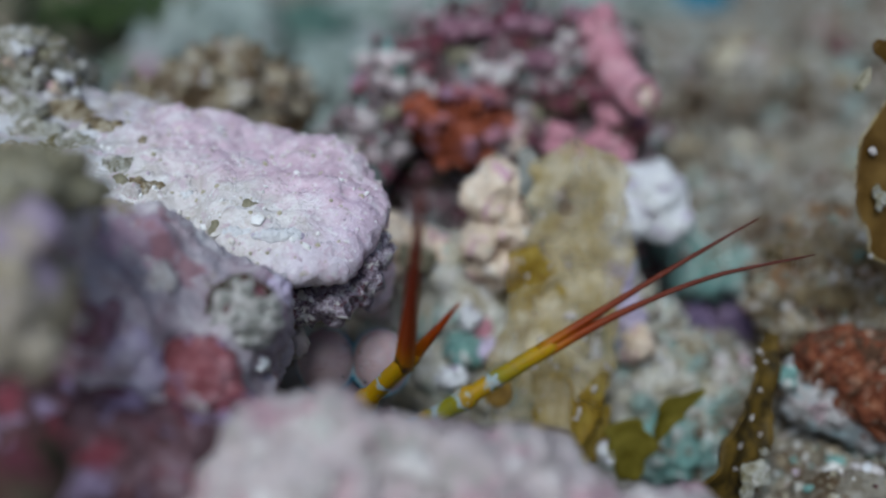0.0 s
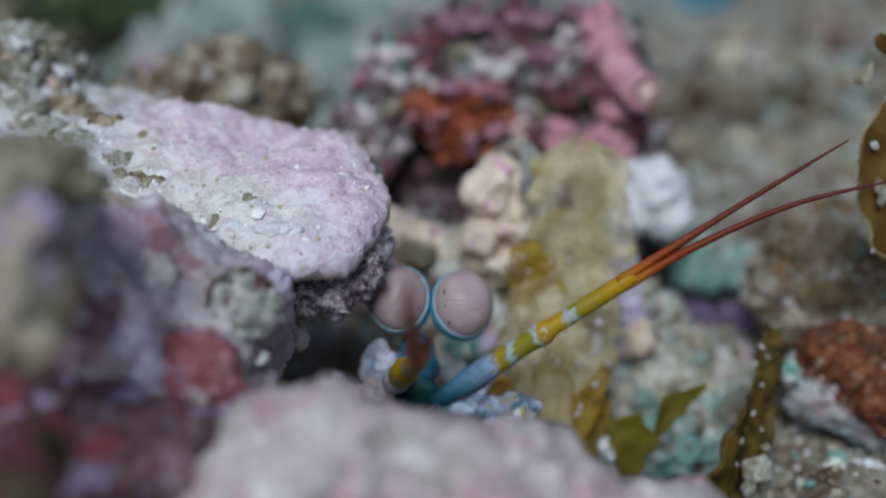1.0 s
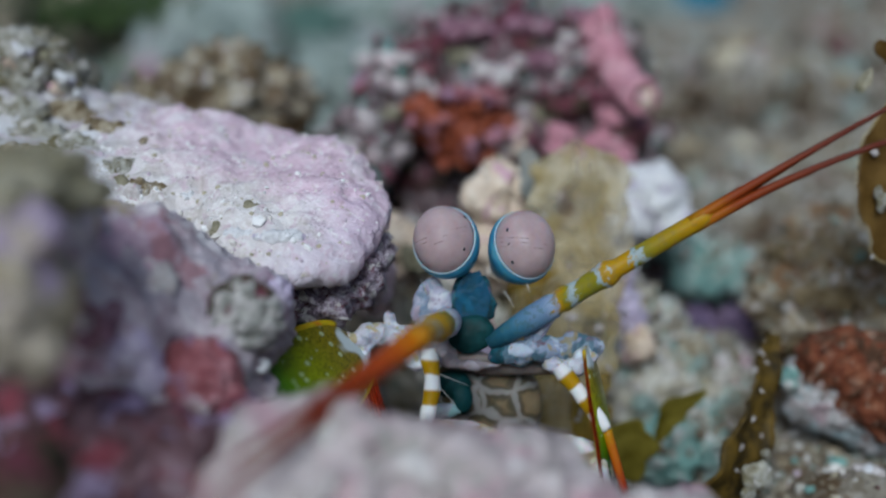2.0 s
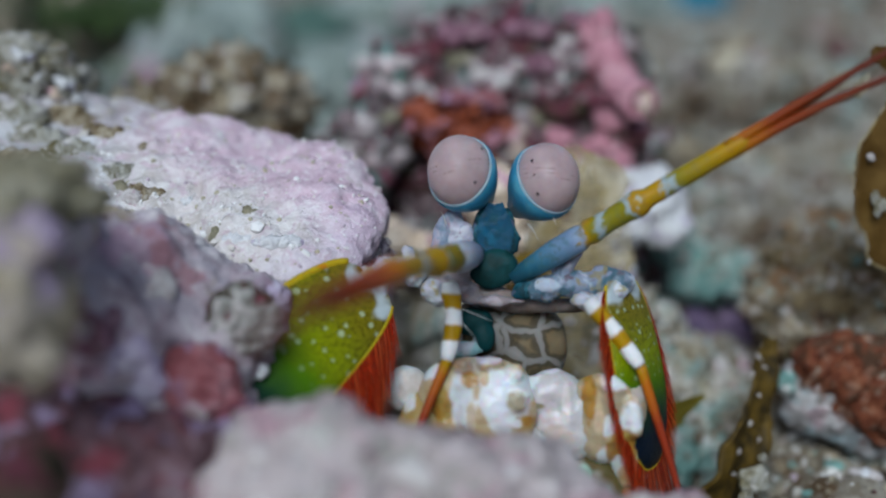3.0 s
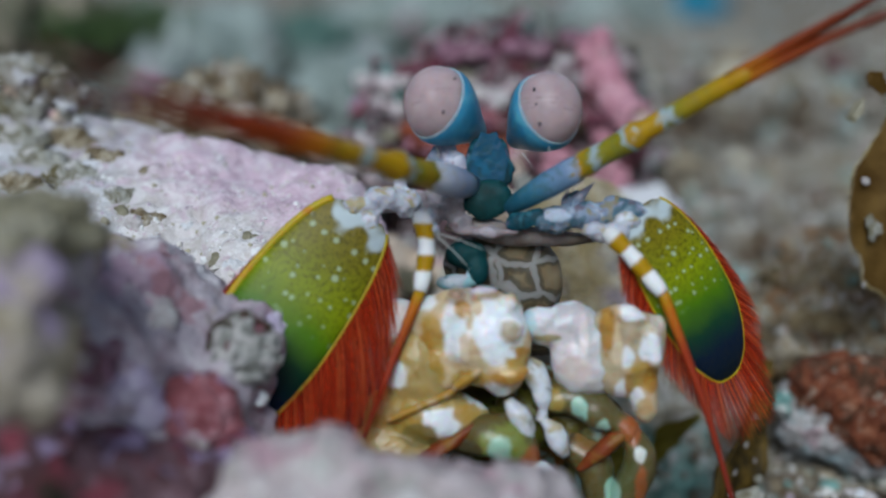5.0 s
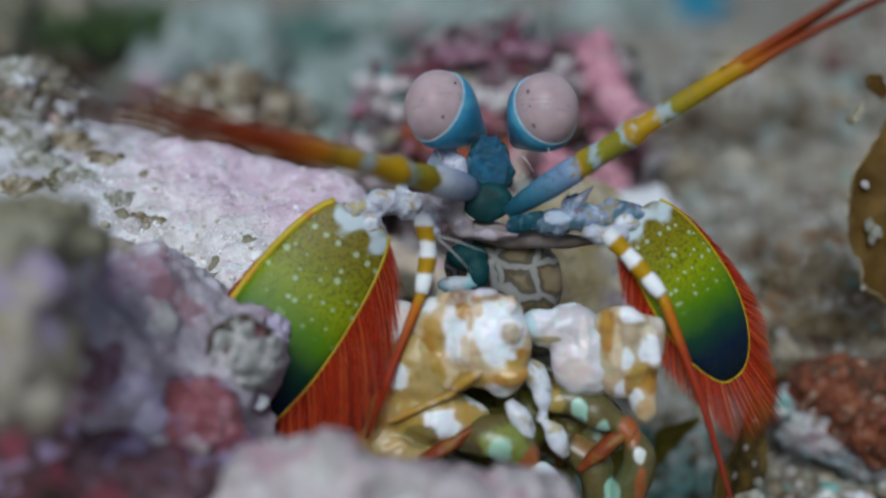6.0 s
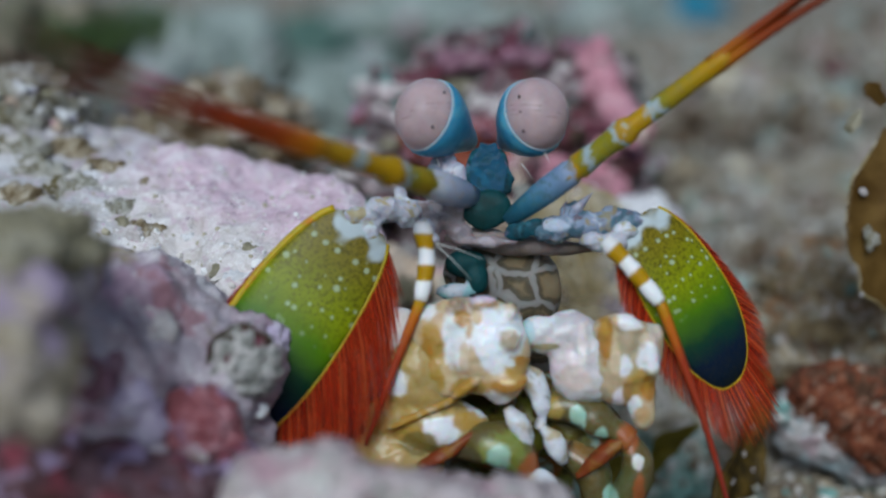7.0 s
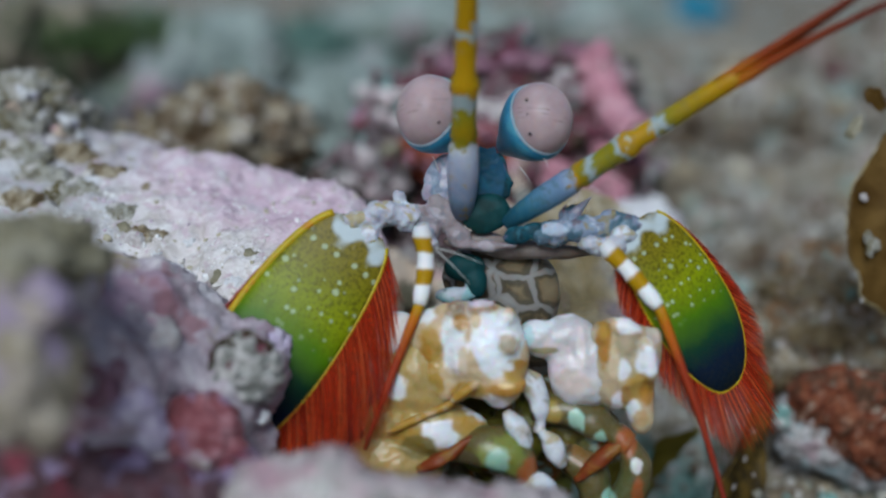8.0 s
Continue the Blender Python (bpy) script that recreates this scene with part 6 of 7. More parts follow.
shell_part("teal_plate", [lump((3.29, -0.9, -4.49), 28, 12, 18, 0, -10, 0), lump((5.18, -0.8, -3.98), 24, 11, 18, 0, 0, 0)], M_EYEBASE, shrimp, "dark teal plate beside the mouth", 0.22, ((2.0, 0.18, "CLOUDS"),), 6)
shell_part("collar", [lump((-1.41, 1.39, -5.12), 60, 24, 18), lump((3.45, 2.16, -6.01), 76, 24, 18), lump((8.69, 2.79, -6.27), 70, 22, 14)], M_FLESH, shrimp, "greyish translucent collar below the mouth", 0.28, ((4.0, 0.2, "CLOUDS"),))
shell_part("scale_base", [lump((-9.24, -0.51, -2.36), 28, 24, 26), lump((-11.61, -1.01, -2.01), 36, 22, 26, 0, 8, 0), lump((-14.34, -1.52, -3.03), 38, 14, 20, 0, 18, 0), lump((-13.39, -1.65, -4.47), 26, 12, 26), lump((-9.89, 0, -0.44), 12, 14, 20, 0, -20, 0)],
           M_SHOULDER, shrimp, "white and olive knobbed paddle base", 0.22, ((2.6, 0.3, "CLOUDS"), (1.3, 0.2, "RIDGES")), 6)
arm_right = shell_part("scale_base", [lump((7.05, -0.51, -4.26), 38, 24, 24), lump((11.1, -0.89, -3.89), 48, 24, 26), lump((14.79, -1.39, -3.65), 40, 18, 28), lump((9.1, -0.25, -2.36), 16, 12, 22, 0, 35, 0), lump((13.62, -0.89, -2.25), 20, 12, 12)],
           M_ARM, shrimp, "blue-grey mottled paddle base", 0.22, ((2.4, 0.30, "CLOUDS"), (1.4, 0.16, "RIDGES")), 8)
for _p, _w, _h, _tip in (((9.56, -0.63, -2.37), 17, 36, 46), ((8.33, -0.38, -1.98), 9, 16, 10)):
    _bm = bmesh.new()
    tube(_bm, ((0, 0, -_h * 0.038), (0, 0, 0), (_tip * 0.019, 0, _h * 0.032), (_tip * 0.044, 0, _h * 0.063)), (_w * 0.063, _w * 0.057, _w * 0.032, 0.03), 10, 0.6)
    part("scale_spine", _bm, M_LAVENDER, arm_right, "lavender spine", beside(_p, arm_right))
shell_part("scale_knuckle", [lump(beside((11.66, -2.66, -5.67), arm_right), 30, 20, 16, 0, 12, 0), lump(beside((13.48, -2.92, -5.67), arm_right), 22, 18, 18), lump(beside((14.95, -2.28, -4.29), arm_right), 22, 14, 16)], M_SHOULDER, arm_right, "white and amber knuckle", 0.22, ((1.8, 0.3, "CLOUDS"),))
shell_part("scale_knuckle", [lump((-7.3, -3.04, -4.31), 22, 20, 20), lump((-6.56, -3.3, -5.3), 18, 16, 14)], M_SHOULDER, shrimp, "white and amber knuckle", 0.22, ((1.8, 0.3, "CLOUDS"),))
shell_part("carapace", [lump((3.6, 6.02, -11.31), 84, 60, 95), lump((0.4, 5.71, -9.31), 90, 60, 70), lump((2.2, 10.14, -17.65), 112, 90, 130)], M_CARAPACE, shrimp, "net-patterned grey and amber carapace flank", 0.5)
shell_part("thorax", [lump((4.16, 12.05, -26.18), 150, 90, 150), lump((3.63, 14.58, -36.51), 140, 90, 150)], M_LEG, shrimp, "olive-brown leg-bearing body", 0.6)
shell_part("leg_base", [lump((6.01, 1.9, -24.69), 80, 40, 70), lump((11.11, 1.52, -27.2), 70, 40, 60), lump((0.79, 0.63, -28.33), 80, 40, 50)], M_LEG, shrimp, "olive-brown leg bases", 0.4, ((3.0, 0.5, "CLOUDS"),), 8)
shell_part("mouthpart", [lump((-2.63, 1.27, -8.07), 38, 26, 26), lump((-1.37, 0.63, -9.72), 20, 18, 30)], M_LABRUM, shrimp, "dark green mouthpart")
shell_part("mouthpart", [lump((-3.93, 0.38, -11.24), 34, 16, 16), lump((-1.63, 0.51, -10.22), 14, 12, 24)], M_MOUTH, shrimp, "pale turquoise mouthpart")

# raptorial claws, held folded
def blotched(name, base, spots, origin, rough=0.42):
    """Shell with soft-edged spots, pigment as well as painted highlights and shadow: (place, half width, half height,
    colour) in the shrimp's space.
    """
    m, nt, b = shader(name, rough)
    v = coords(nt)
    u = 0.063
    wob = math_of(nt, "MULTIPLY", math_of(nt, "SUBTRACT", noise_of(nt, v, 1.6, 4, 0.6), 0.5), 1.1)
    col = ramp(nt, noise_of(nt, v, 2.2, 5, 0.6), ((0.3, tuple(0.72 * c for c in base)), (0.7, base)))
    for place, w, h, colour in spots:
        p = Vector(place) - Vector(origin)
        dx = math_of(nt, "DIVIDE", math_of(nt, "SUBTRACT", axis(nt, v, "X"), p.x), w * u)
        dz = math_of(nt, "DIVIDE", math_of(nt, "SUBTRACT", axis(nt, v, "Z"), p.z), h * u)
        d = math_of(nt, "ADD", math_of(nt, "SQRT", math_of(nt, "ADD", math_of(nt, "MULTIPLY", dx, dx), math_of(nt, "MULTIPLY", dz, dz))), wob)
        col = blend(nt, math_of(nt, "MULTIPLY", math_of(nt, "SUBTRACT", 1.0, step(nt, d, 0.70, 1.06)), 0.92), col, colour)
    fine = ramp(nt, noise_of(nt, v, 0.7, 5, 0.65), ((0.35, (0.30, 0.20, 0.08)), (0.65, (0.80, 0.78, 0.78))))
    col = blend(nt, 0.05, col, fine)
    nt.links.new(col, b.inputs["Base Color"])
    b.inputs["Specular IOR Level"].default_value = 0.3
    b.inputs["Subsurface Weight"].default_value = 0.5
    b.inputs["Subsurface Scale"].default_value = 0.002
    b.inputs["Coat Weight"].default_value = 0.3
    b.inputs["Coat Roughness"].default_value = 0.25
    relief(nt, b, noise_of(nt, v, 0.6, 4), 0.04)
    return m


AMB, OCH, PAL, PEACH, TAUPE = (0.36, 0.16, 0.002), (0.38, 0.22, 0.025), (0.70, 0.72, 0.75), (0.52, 0.38, 0.22), (0.34, 0.27, 0.17)
# left club: the lavender streak along the top is a painted highlight
M_CLUB_L = blotched("white_club_with_amber_spots", (0.56, 0.41, 0.24), (((-5.41, 0, -20.84), 60, 50, PEACH), ((-1.46, 0, -19.62), 50, 30, PEACH), ((-7.53, 0, -12.94), 30, 22, PAL), ((-3.89, 0, -16.1), 26, 56, PAL), ((-10.57, 0, -20.84), 24, 30, PAL), ((-6.5, 0, -17.8), 24, 58, OCH), ((-7.05, 0, -18.41), 15, 48, AMB), ((-6.01, 0, -20.84), 20, 28, OCH), ((-0.55, 0, -15.37), 30, 44, PAL), ((1.28, 0, -15.67), 46, 54, PAL), ((0.36, 0, -18.41), 26, 26, PAL), ((-0.12, 0, -22.78), 34, 24, PAL), ((-2.98, 0, -12.94), 20, 26, (0.42, 0.33, 0.26)), ((-3.16, 0, -13.91), 17, 18, AMB), ((-1.58, 0, -13.67), 9, 16, (0.50, 0.36, 0.20)), ((-3.89, 0, -12.09), 12, 9, (0.22, 0.15, 0.09)), ((-0.85, 0, -11.6), 38, 10, (0.50, 0.47, 0.54)), ((1.76, 0, -16.1), 19, 20, TAUPE), ((2.79, 0, -19.13), 28, 24, OCH), ((1.94, 0, -18.53), 14, 8, PAL), ((3.1, 0, -18.41), 15, 10, AMB), ((1.88, 0, -20.96), 38, 15, AMB), ((1.58, 0, -20.47), 16, 5, (0.70, 0.52, 0.26)), ((-2.37, 0, -21.44), 34, 20, OCH), ((-2.98, 0, -17.8), 9, 30, (0.60, 0.50, 0.36)), ((-4.5, 0, -23.57), 30, 12, OCH)), (-0.53, -3.68, -17.23))
M_ARM_L = blotched("amber_claw_arm_with_white_spots", (0.42, 0.28, 0.08), (((-5.41, 0, -26.0), 38, 32, PAL), ((-10.57, 0, -20.84), 28, 28, PAL), ((-0.85, 0, -23.57), 34, 22, PAL), ((-9.05, 0, -26.3), 30, 20, OCH), ((-7.84, 0, -27.52), 40, 24, (0.16, 0.11, 0.01)), ((-12.39, 0, -25.69), 24, 20, (0.30, 0.17, 0.03)), ((-2.67, 0, -25.09), 26, 18, OCH), ((-7.53, 0, -24.18), 60, 10, (0.34, 0.22, 0.04)), ((-9.96, 0, -15.37), 18, 40, PAL)), (-7.32, -2.28, -20.34))
M_CLUB_R = blotched("cream_club_with_amber_spots", (0.52, 0.40, 0.25), (((13.42, 0, -15.37), 30, 40, PEACH), ((12.27, 0, -16.1), 14, 42, AMB), ((12.39, 0, -14.46), 10, 20, (0.40, 0.20, 0.01)), ((14.82, 0, -16.1), 24, 34, TAUPE), ((14.82, 0, -14.15), 28, 16, PAL), ((16.89, 0, -17.98), 24, 30, PAL), ((14.34, 0, -19.01), 12, 20, PAL), ((17.68, 0, -15.37), 14, 24, (0.58, 0.50, 0.44)), ((15.85, 0, -20.96), 30, 28, OCH), ((17.07, 0, -21.44), 18, 26, AMB), ((13.85, 0, -22.66), 12, 26, PAL), ((15.67, 0, -23.57), 14, 22, PAL), ((14.7, 0, -21.75), 10, 22, (0.36, 0.20, 0.05)), ((16.46, 0, -24.36), 14, 18, (0.44, 0.28, 0.12)), ((13.24, 0, -18.41), 9, 24, (0.58, 0.44, 0.30))), (14.92, -3.17, -18.26))
# right arm: white tops are painted highlights, the teal spot a painted shadow
M_ARM_R = blotched("pale_claw_arm_with_painted_light", (0.56, 0.53, 0.54), (((6.14, 0, -14.76), 36, 26, PAL), ((4.92, 0, -16.58), 18, 26, (0.40, 0.54, 0.58)), ((8.87, 0, -13.85), 44, 12, PAL), ((8.26, 0, -19.62), 40, 44, (0.64, 0.56, 0.57)), ((10.08, 0, -21.44), 30, 26, (0.56, 0.46, 0.42)), ((7.05, 0, -18.1), 26, 7, (0.30, 0.26, 0.12)), ((10.99, 0, -17.8), 10, 40, (0.66, 0.60, 0.58)), ((9.78, 0, -12.94), 12, 8, AMB)), (7.68, -1.65, -17.16))
CLAW_RELIEF = ((4.5, 0.34, "CLOUDS"), (1.4, 0.05, "CLOUDS"))


claw_left = shell_part("raptorial_claw", [lump((-0.53, -3.68, -17.23), 74, 58, 82), lump((-2.49, -3.17, -14.56), 70, 48, 38, 0, 8, 0), lump((-5.45, -2.92, -15.94), 54, 44, 58), lump((1.05, -3.93, -19.54), 46, 48, 60), lump((1.83, -3.3, -14.98), 28, 36, 38), lump((-4.34, -3.68, -13.11), 26, 24, 20), lump((-1.51, -3.55, -12.57), 60, 26, 14, 0, 4, 0), lump((-4.96, -3.17, -19.62), 60, 34, 50, 0, 30, 0), lump((3.34, -3.68, -17.72), 14, 30, 44), lump((-3.88, -5.6, -12.44), 16, 16, 14, 0, 0, 0), lump((-0.85, -5.6, -12.08), 26, 16, 12, 0, -8, 0), lump((1.7, -5.4, -13.31), 18, 18, 18, 0, 0, 0), lump((1.74, -6.8, -15.92), 24, 14, 26, 0, 0, 0), lump((2.17, -6.2, -20.71), 34, 20, 18, 0, -12, 0)],
                       M_CLUB_L, shrimp, "white claw club with amber blotches", 0.24, CLAW_RELIEF, 14)
shell_part("claw_segment", [lump(beside((-7.32, -2.28, -20.34), claw_left), 66, 46, 88, 0, 12, 0), lump(beside((-6.2, -2.28, -25.63), claw_left), 100, 44, 52, 0, 10, 0), lump(beside((-10.58, -1.65, -25.42), claw_left), 56, 36, 50), lump(beside((-10.57, -1.9, -29.74), claw_left), 90, 40, 50, 0, 8, 0)], M_ARM_L, claw_left, "white and amber claw arm", 0.28, CLAW_RELIEF, 16)
shell_part("claw_finger", [lump(beside((-7.09, -4.82, -24), claw_left), 78, 10, 8, 0, -24, 0), lump(beside((-2.56, -6.09, -21.1), claw_left), 36, 12, 10, 0, -36, 0)], M_AMBERSHELL, claw_left, "amber folded claw finger")
shell_part("claw_segment", [lump(beside((-10.22, -1.14, -15.45), claw_left), 40, 26, 42, 0, 20, 0)], M_CLAWPALE, claw_left, "pale claw heel")
claw_right = shell_part("raptorial_claw", [lump((14.92, -3.17, -18.26), 58, 46, 66), lump((13.73, -2.92, -15.44), 46, 38, 28), lump((16.82, -2.92, -16.87), 32, 36, 40, 0, -15, 0), lump((16.33, -2.92, -22.12), 28, 28, 66, 0, -10, 0), lump((13.21, -3.8, -14.95), 14, 26, 20, 0, 20, 0), lump((14.12, -2.79, -20.28), 50, 34, 54, 0, -10, 0), lump((18.27, -2.79, -17.19), 12, 24, 40), lump((14.65, -5.4, -14.47), 34, 16, 14, 0, 18, 0), lump((16.9, -5.4, -17.81), 20, 18, 40, 0, -10, 0), lump((14.81, -5.6, -16.57), 20, 12, 34, 0, 0, 0)], M_CLUB_R, shrimp, "white claw club with amber blotches", 0.24, CLAW_RELIEF, 14)
shell_part("claw_segment", [lump(beside((6.57, -2.16, -16.12), claw_right), 56, 34, 34, 0, 14, 0), lump(beside((8.78, -1.9, -16.02), claw_right), 56, 40, 44), lump(beside((10.65, -1.9, -19.14), claw_right), 70, 44, 74, 0, -25, 0)], M_ARM_R, claw_right, "smooth pale blue-white claw arm", 0.28, ((5.0, 0.4, "CLOUDS"),), 16)

TQ, RUST, DARK = (0.28, 0.48, 0.38), (0.30, 0.070, 0.006), (0.05, 0.034, 0.008)
M_LEGSPOT = blotched("olive_leg_with_turquoise_and_rust", (0.10, 0.075, 0.008), (
    ((1.39, 0, -28.34), 52, 40, (0.16, 0.19, 0.02)), ((0.76, 0, -28.85), 22, 28, TQ), ((4.44, 0, -30.24), 28, 36, RUST), ((9.51, 0, -24.79), 17, 26, TQ), ((12.05, 0, -26.95), 14, 20, TQ), ((15.09, 0, -27.07), 24, 28, RUST), ((15.98, 0, -29.61), 12, 16, (0.60, 0.62, 0.60)),
    ((8.37, 0, -27.26), 30, 40, DARK), ((10.9, 0, -28.85), 34, 30, (0.20, 0.10, 0.02)), ((6.78, 0, -23.9), 22, 22, (0.30, 0.20, 0.03)), ((14.2, 0, -31.7), 26, 44, (0.06, 0.07, 0.012)), ((16.23, 0, -33.29), 14, 44, RUST), ((13.19, 0, -34.05), 14, 26, TQ), ((3.42, 0, -33.67), 26, 16, TQ), ((-2.41, 0, -29.48), 24, 30, DARK)), (0, 0, 0), 0.4)
for _mat, _pts, _r, _label in (
        (M_LEGWHITE, [(3.45, -2.16, -19.42), (5.09, -2.66, -21.54), (5.71, -2.66, -24.14), (5.62, -2.28, -26.06)], (12, 24, 20, 20, 10, 14), "white and amber jointed leg"),
        (M_LEGWHITE, [(1.79, -3.93, -23.52), (3.1, -4.44, -25.59), (4.1, -4.18, -28.08)], (8, 20, 18, 9), "white and amber jointed leg"),
        (M_LEGWHITE, [(5.66, -3.17, -25.92), (7.12, -3.42, -27.72), (7.91, -2.92, -29.86)], (8, 18, 20, 8), "white and amber jointed leg"),
        (M_LEGWHITE, [(2.98, -4.44, -32.3), (5.7, -4.69, -31.33), (7.89, -4.18, -33.58)], (6, 18, 16, 6), "white and amber jointed leg"),
        (M_LEGSPOT, [(4.81, -0.89, -23.96), (8.81, -1.65, -23.67), (12.48, -2.16, -25.46), (15.59, -2.16, -27.52)], (20, 36, 34, 36, 22, 26), "olive, turquoise and rust leg"),
        (M_LEGSPOT, [(15.28, -2.16, -27.2), (16.22, -2.16, -30.32), (14.81, -1.27, -35.51), (13.97, -0.63, -39.45)], (18, 32, 36, 34, 20), "olive, turquoise and rust leg"),
        (M_LEGSPOT, [(-4.33, -2.79, -28.33), (-0.65, -3.68, -27.55), (2.71, -3.93, -28.43), (4.58, -3.55, -31.88)], (16, 38, 42, 36, 18), "olive, turquoise and rust leg"),
        (M_LEGSPOT, [(8.37, 0, -28.85), (11.47, -0.51, -31.28), (12.75, -0.38, -36.99)], (30, 36, 30), "olive, turquoise and rust leg"),
        (M_LEGRED, [(-7.71, -4.18, -30.03), (-4.96, -4.56, -28.62), (-2.03, -4.44, -26.5)], (6, 13, 12, 6), "brick-red thin leg tip"),
        (M_LEGRED, [(9.32, -2.54, -31.48), (12.37, -2.92, -28.93), (14.86, -2.79, -27.09)], (5, 14, 16, 8), "brick-red thin leg tip")):
    _bm = bmesh.new()
    tube(_bm, _pts, [r * 0.063 for r in _r], 14, 0.8, 8)
    for _v in _bm.verts:
        _v.co += noise.noise_vector(_v.co * 0.5) * 0.3 + noise.noise_vector(_v.co * 1.3) * 0.12
    part("walking_leg", _bm, _mat, shrimp, _label)

# fine bristles on the face
for _a, _b in (((-5.88, -3.8, -6.05), (-2.24, -5.39, -9.69)), ((-6.19, -3.8, -5.74), (-0.71, -5.07, -7.57)), ((6.03, -1.27, 4.32), (6.53, -2.54, 2.96)), ((8.85, -1.27, 0.24), (9.05, -2.22, 2.05)), ((3.57, -0.63, 3.12), (4.76, -1.39, 1.18)), ((-5.58, 0, 2.85), (-6.33, -0.63, 4.57))):
    _bm = bmesh.new()
    _d = Vector(_b) - Vector(_a)
    tube(_bm, ((0, 0, 0), _d * 0.5 + Vector((0, 0, 0.15)), _d), (0.09, 0.06, 0.02), 5, 1, 4)
    part("bristle", _bm, M_HAIR, shrimp, "fine pale bristle", _a)


def hang(at, rx, ry, rz):
    return Matrix.Translation(at) @ pose(0, 0, 0, rx, ry, rz)


def motions():
    walk(shrimp, [
        (0, pose(-0.01281, 0.12413, 0.00499, -18, 0, 0)),
        (0.5, pose(-0.00839, 0.12303, 0.00808, -18, 0, 0)),
        (1, pose(-0.00353, 0.12272, 0.01358, -18, 0, 0)),
        (1.5, pose(0.00072, 0.12042, 0.01944, -18, 0, 0)),
        (1.7, pose(0.00180, 0.11978, 0.02072, -18, 0, 0)),
        (2.2, pose(0.00401, 0.11850, 0.02648, -18, 0, 0)),
        (2.8, pose(0.00572, 0.11617, 0.03225, -18, 0, 0)),
        (3, pose(0.00580, 0.11568, 0.03399, -18, 0, 0)),
        (3.5, pose(0.00526, 0.11553, 0.03677, -18, 0, 0)),
        (4, pose(0.00498, 0.11537, 0.03952, -18, 0, 0)),
        (4.5, pose(0.00523, 0.11514, 0.04365, -18, 0, 0)),
        (4.7, pose(0.00509, 0.11513, 0.04523, -18, 0, 0)),
        (5.2, pose(0.00525, 0.11569, 0.04534, -18, 0, 0)),
        (5.8, pose(0.00529, 0.11616, 0.04516, -18, 0, 0)),
        (6, pose(0.00530, 0.11618, 0.04524, -18, 0, 0)),
        (6.5, pose(0.00533, 0.11620, 0.04531, -18, 0, 0)),
        (7, pose(0.00525, 0.11621, 0.04533, -18, 0, 0)),
        (7.5, pose(0.00521, 0.11623, 0.04540, -18, 0, 0)),
        (8, pose(0.00500, 0.11629, 0.04559, -18, 0, 0)),
    ])
    walk(eye_left, [
        (0, aim((-0.00256, -0.00063, 0.01000), (-0.2, -0.9, 0.3), -10)),
        (0.5, aim((-0.00189, -0.00063, 0.01040), (-0.22, -0.88, 0.32), -15)),
        (1, aim((-0.00245, -0.00063, 0.00993), (-0.23, -0.87, 0.33), -20)),
        (1.5, aim((-0.00308, -0.00063, 0.00975), (-0.25, -0.85, 0.35), -25)),
        (1.7, aim((-0.00320, -0.00063, 0.00948), (-0.27, -0.84, 0.35), -23)),
        (2.8, aim((-0.00415, -0.00063, 0.00882), (-0.4, -0.8, 0.35), -14)),
        (3, aim((-0.00412, -0.00063, 0.00901), (-0.41, -0.79, 0.35), -12)),
        (3.5, aim((-0.00416, -0.00063, 0.00883), (-0.45, -0.75, 0.35), -8)),
        (4, aim((-0.00494, -0.00063, 0.00868), (-0.54, -0.7, 0.35), -10)),
        (4.5, aim((-0.00565, -0.00063, 0.00859), (-0.62, -0.65, 0.35), -12)),
        (4.7, aim((-0.00582, -0.00063, 0.00861), (-0.62, -0.65, 0.35), -12)),
        (6, aim((-0.00589, -0.00063, 0.00859), (-0.62, -0.65, 0.35), -10)),
        (6.5, aim((-0.00665, -0.00063, 0.00848), (-0.62, -0.65, 0.3), -10)),
        (7, aim((-0.00692, -0.00063, 0.00850), (-0.62, -0.65, 0.3), -9)),
        (7.5, aim((-0.00692, -0.00063, 0.00907), (-0.56, -0.7, 0.32), -9)),
        (8, aim((-0.00661, -0.00063, 0.00940), (-0.5, -0.75, 0.35), -8)),
    ])
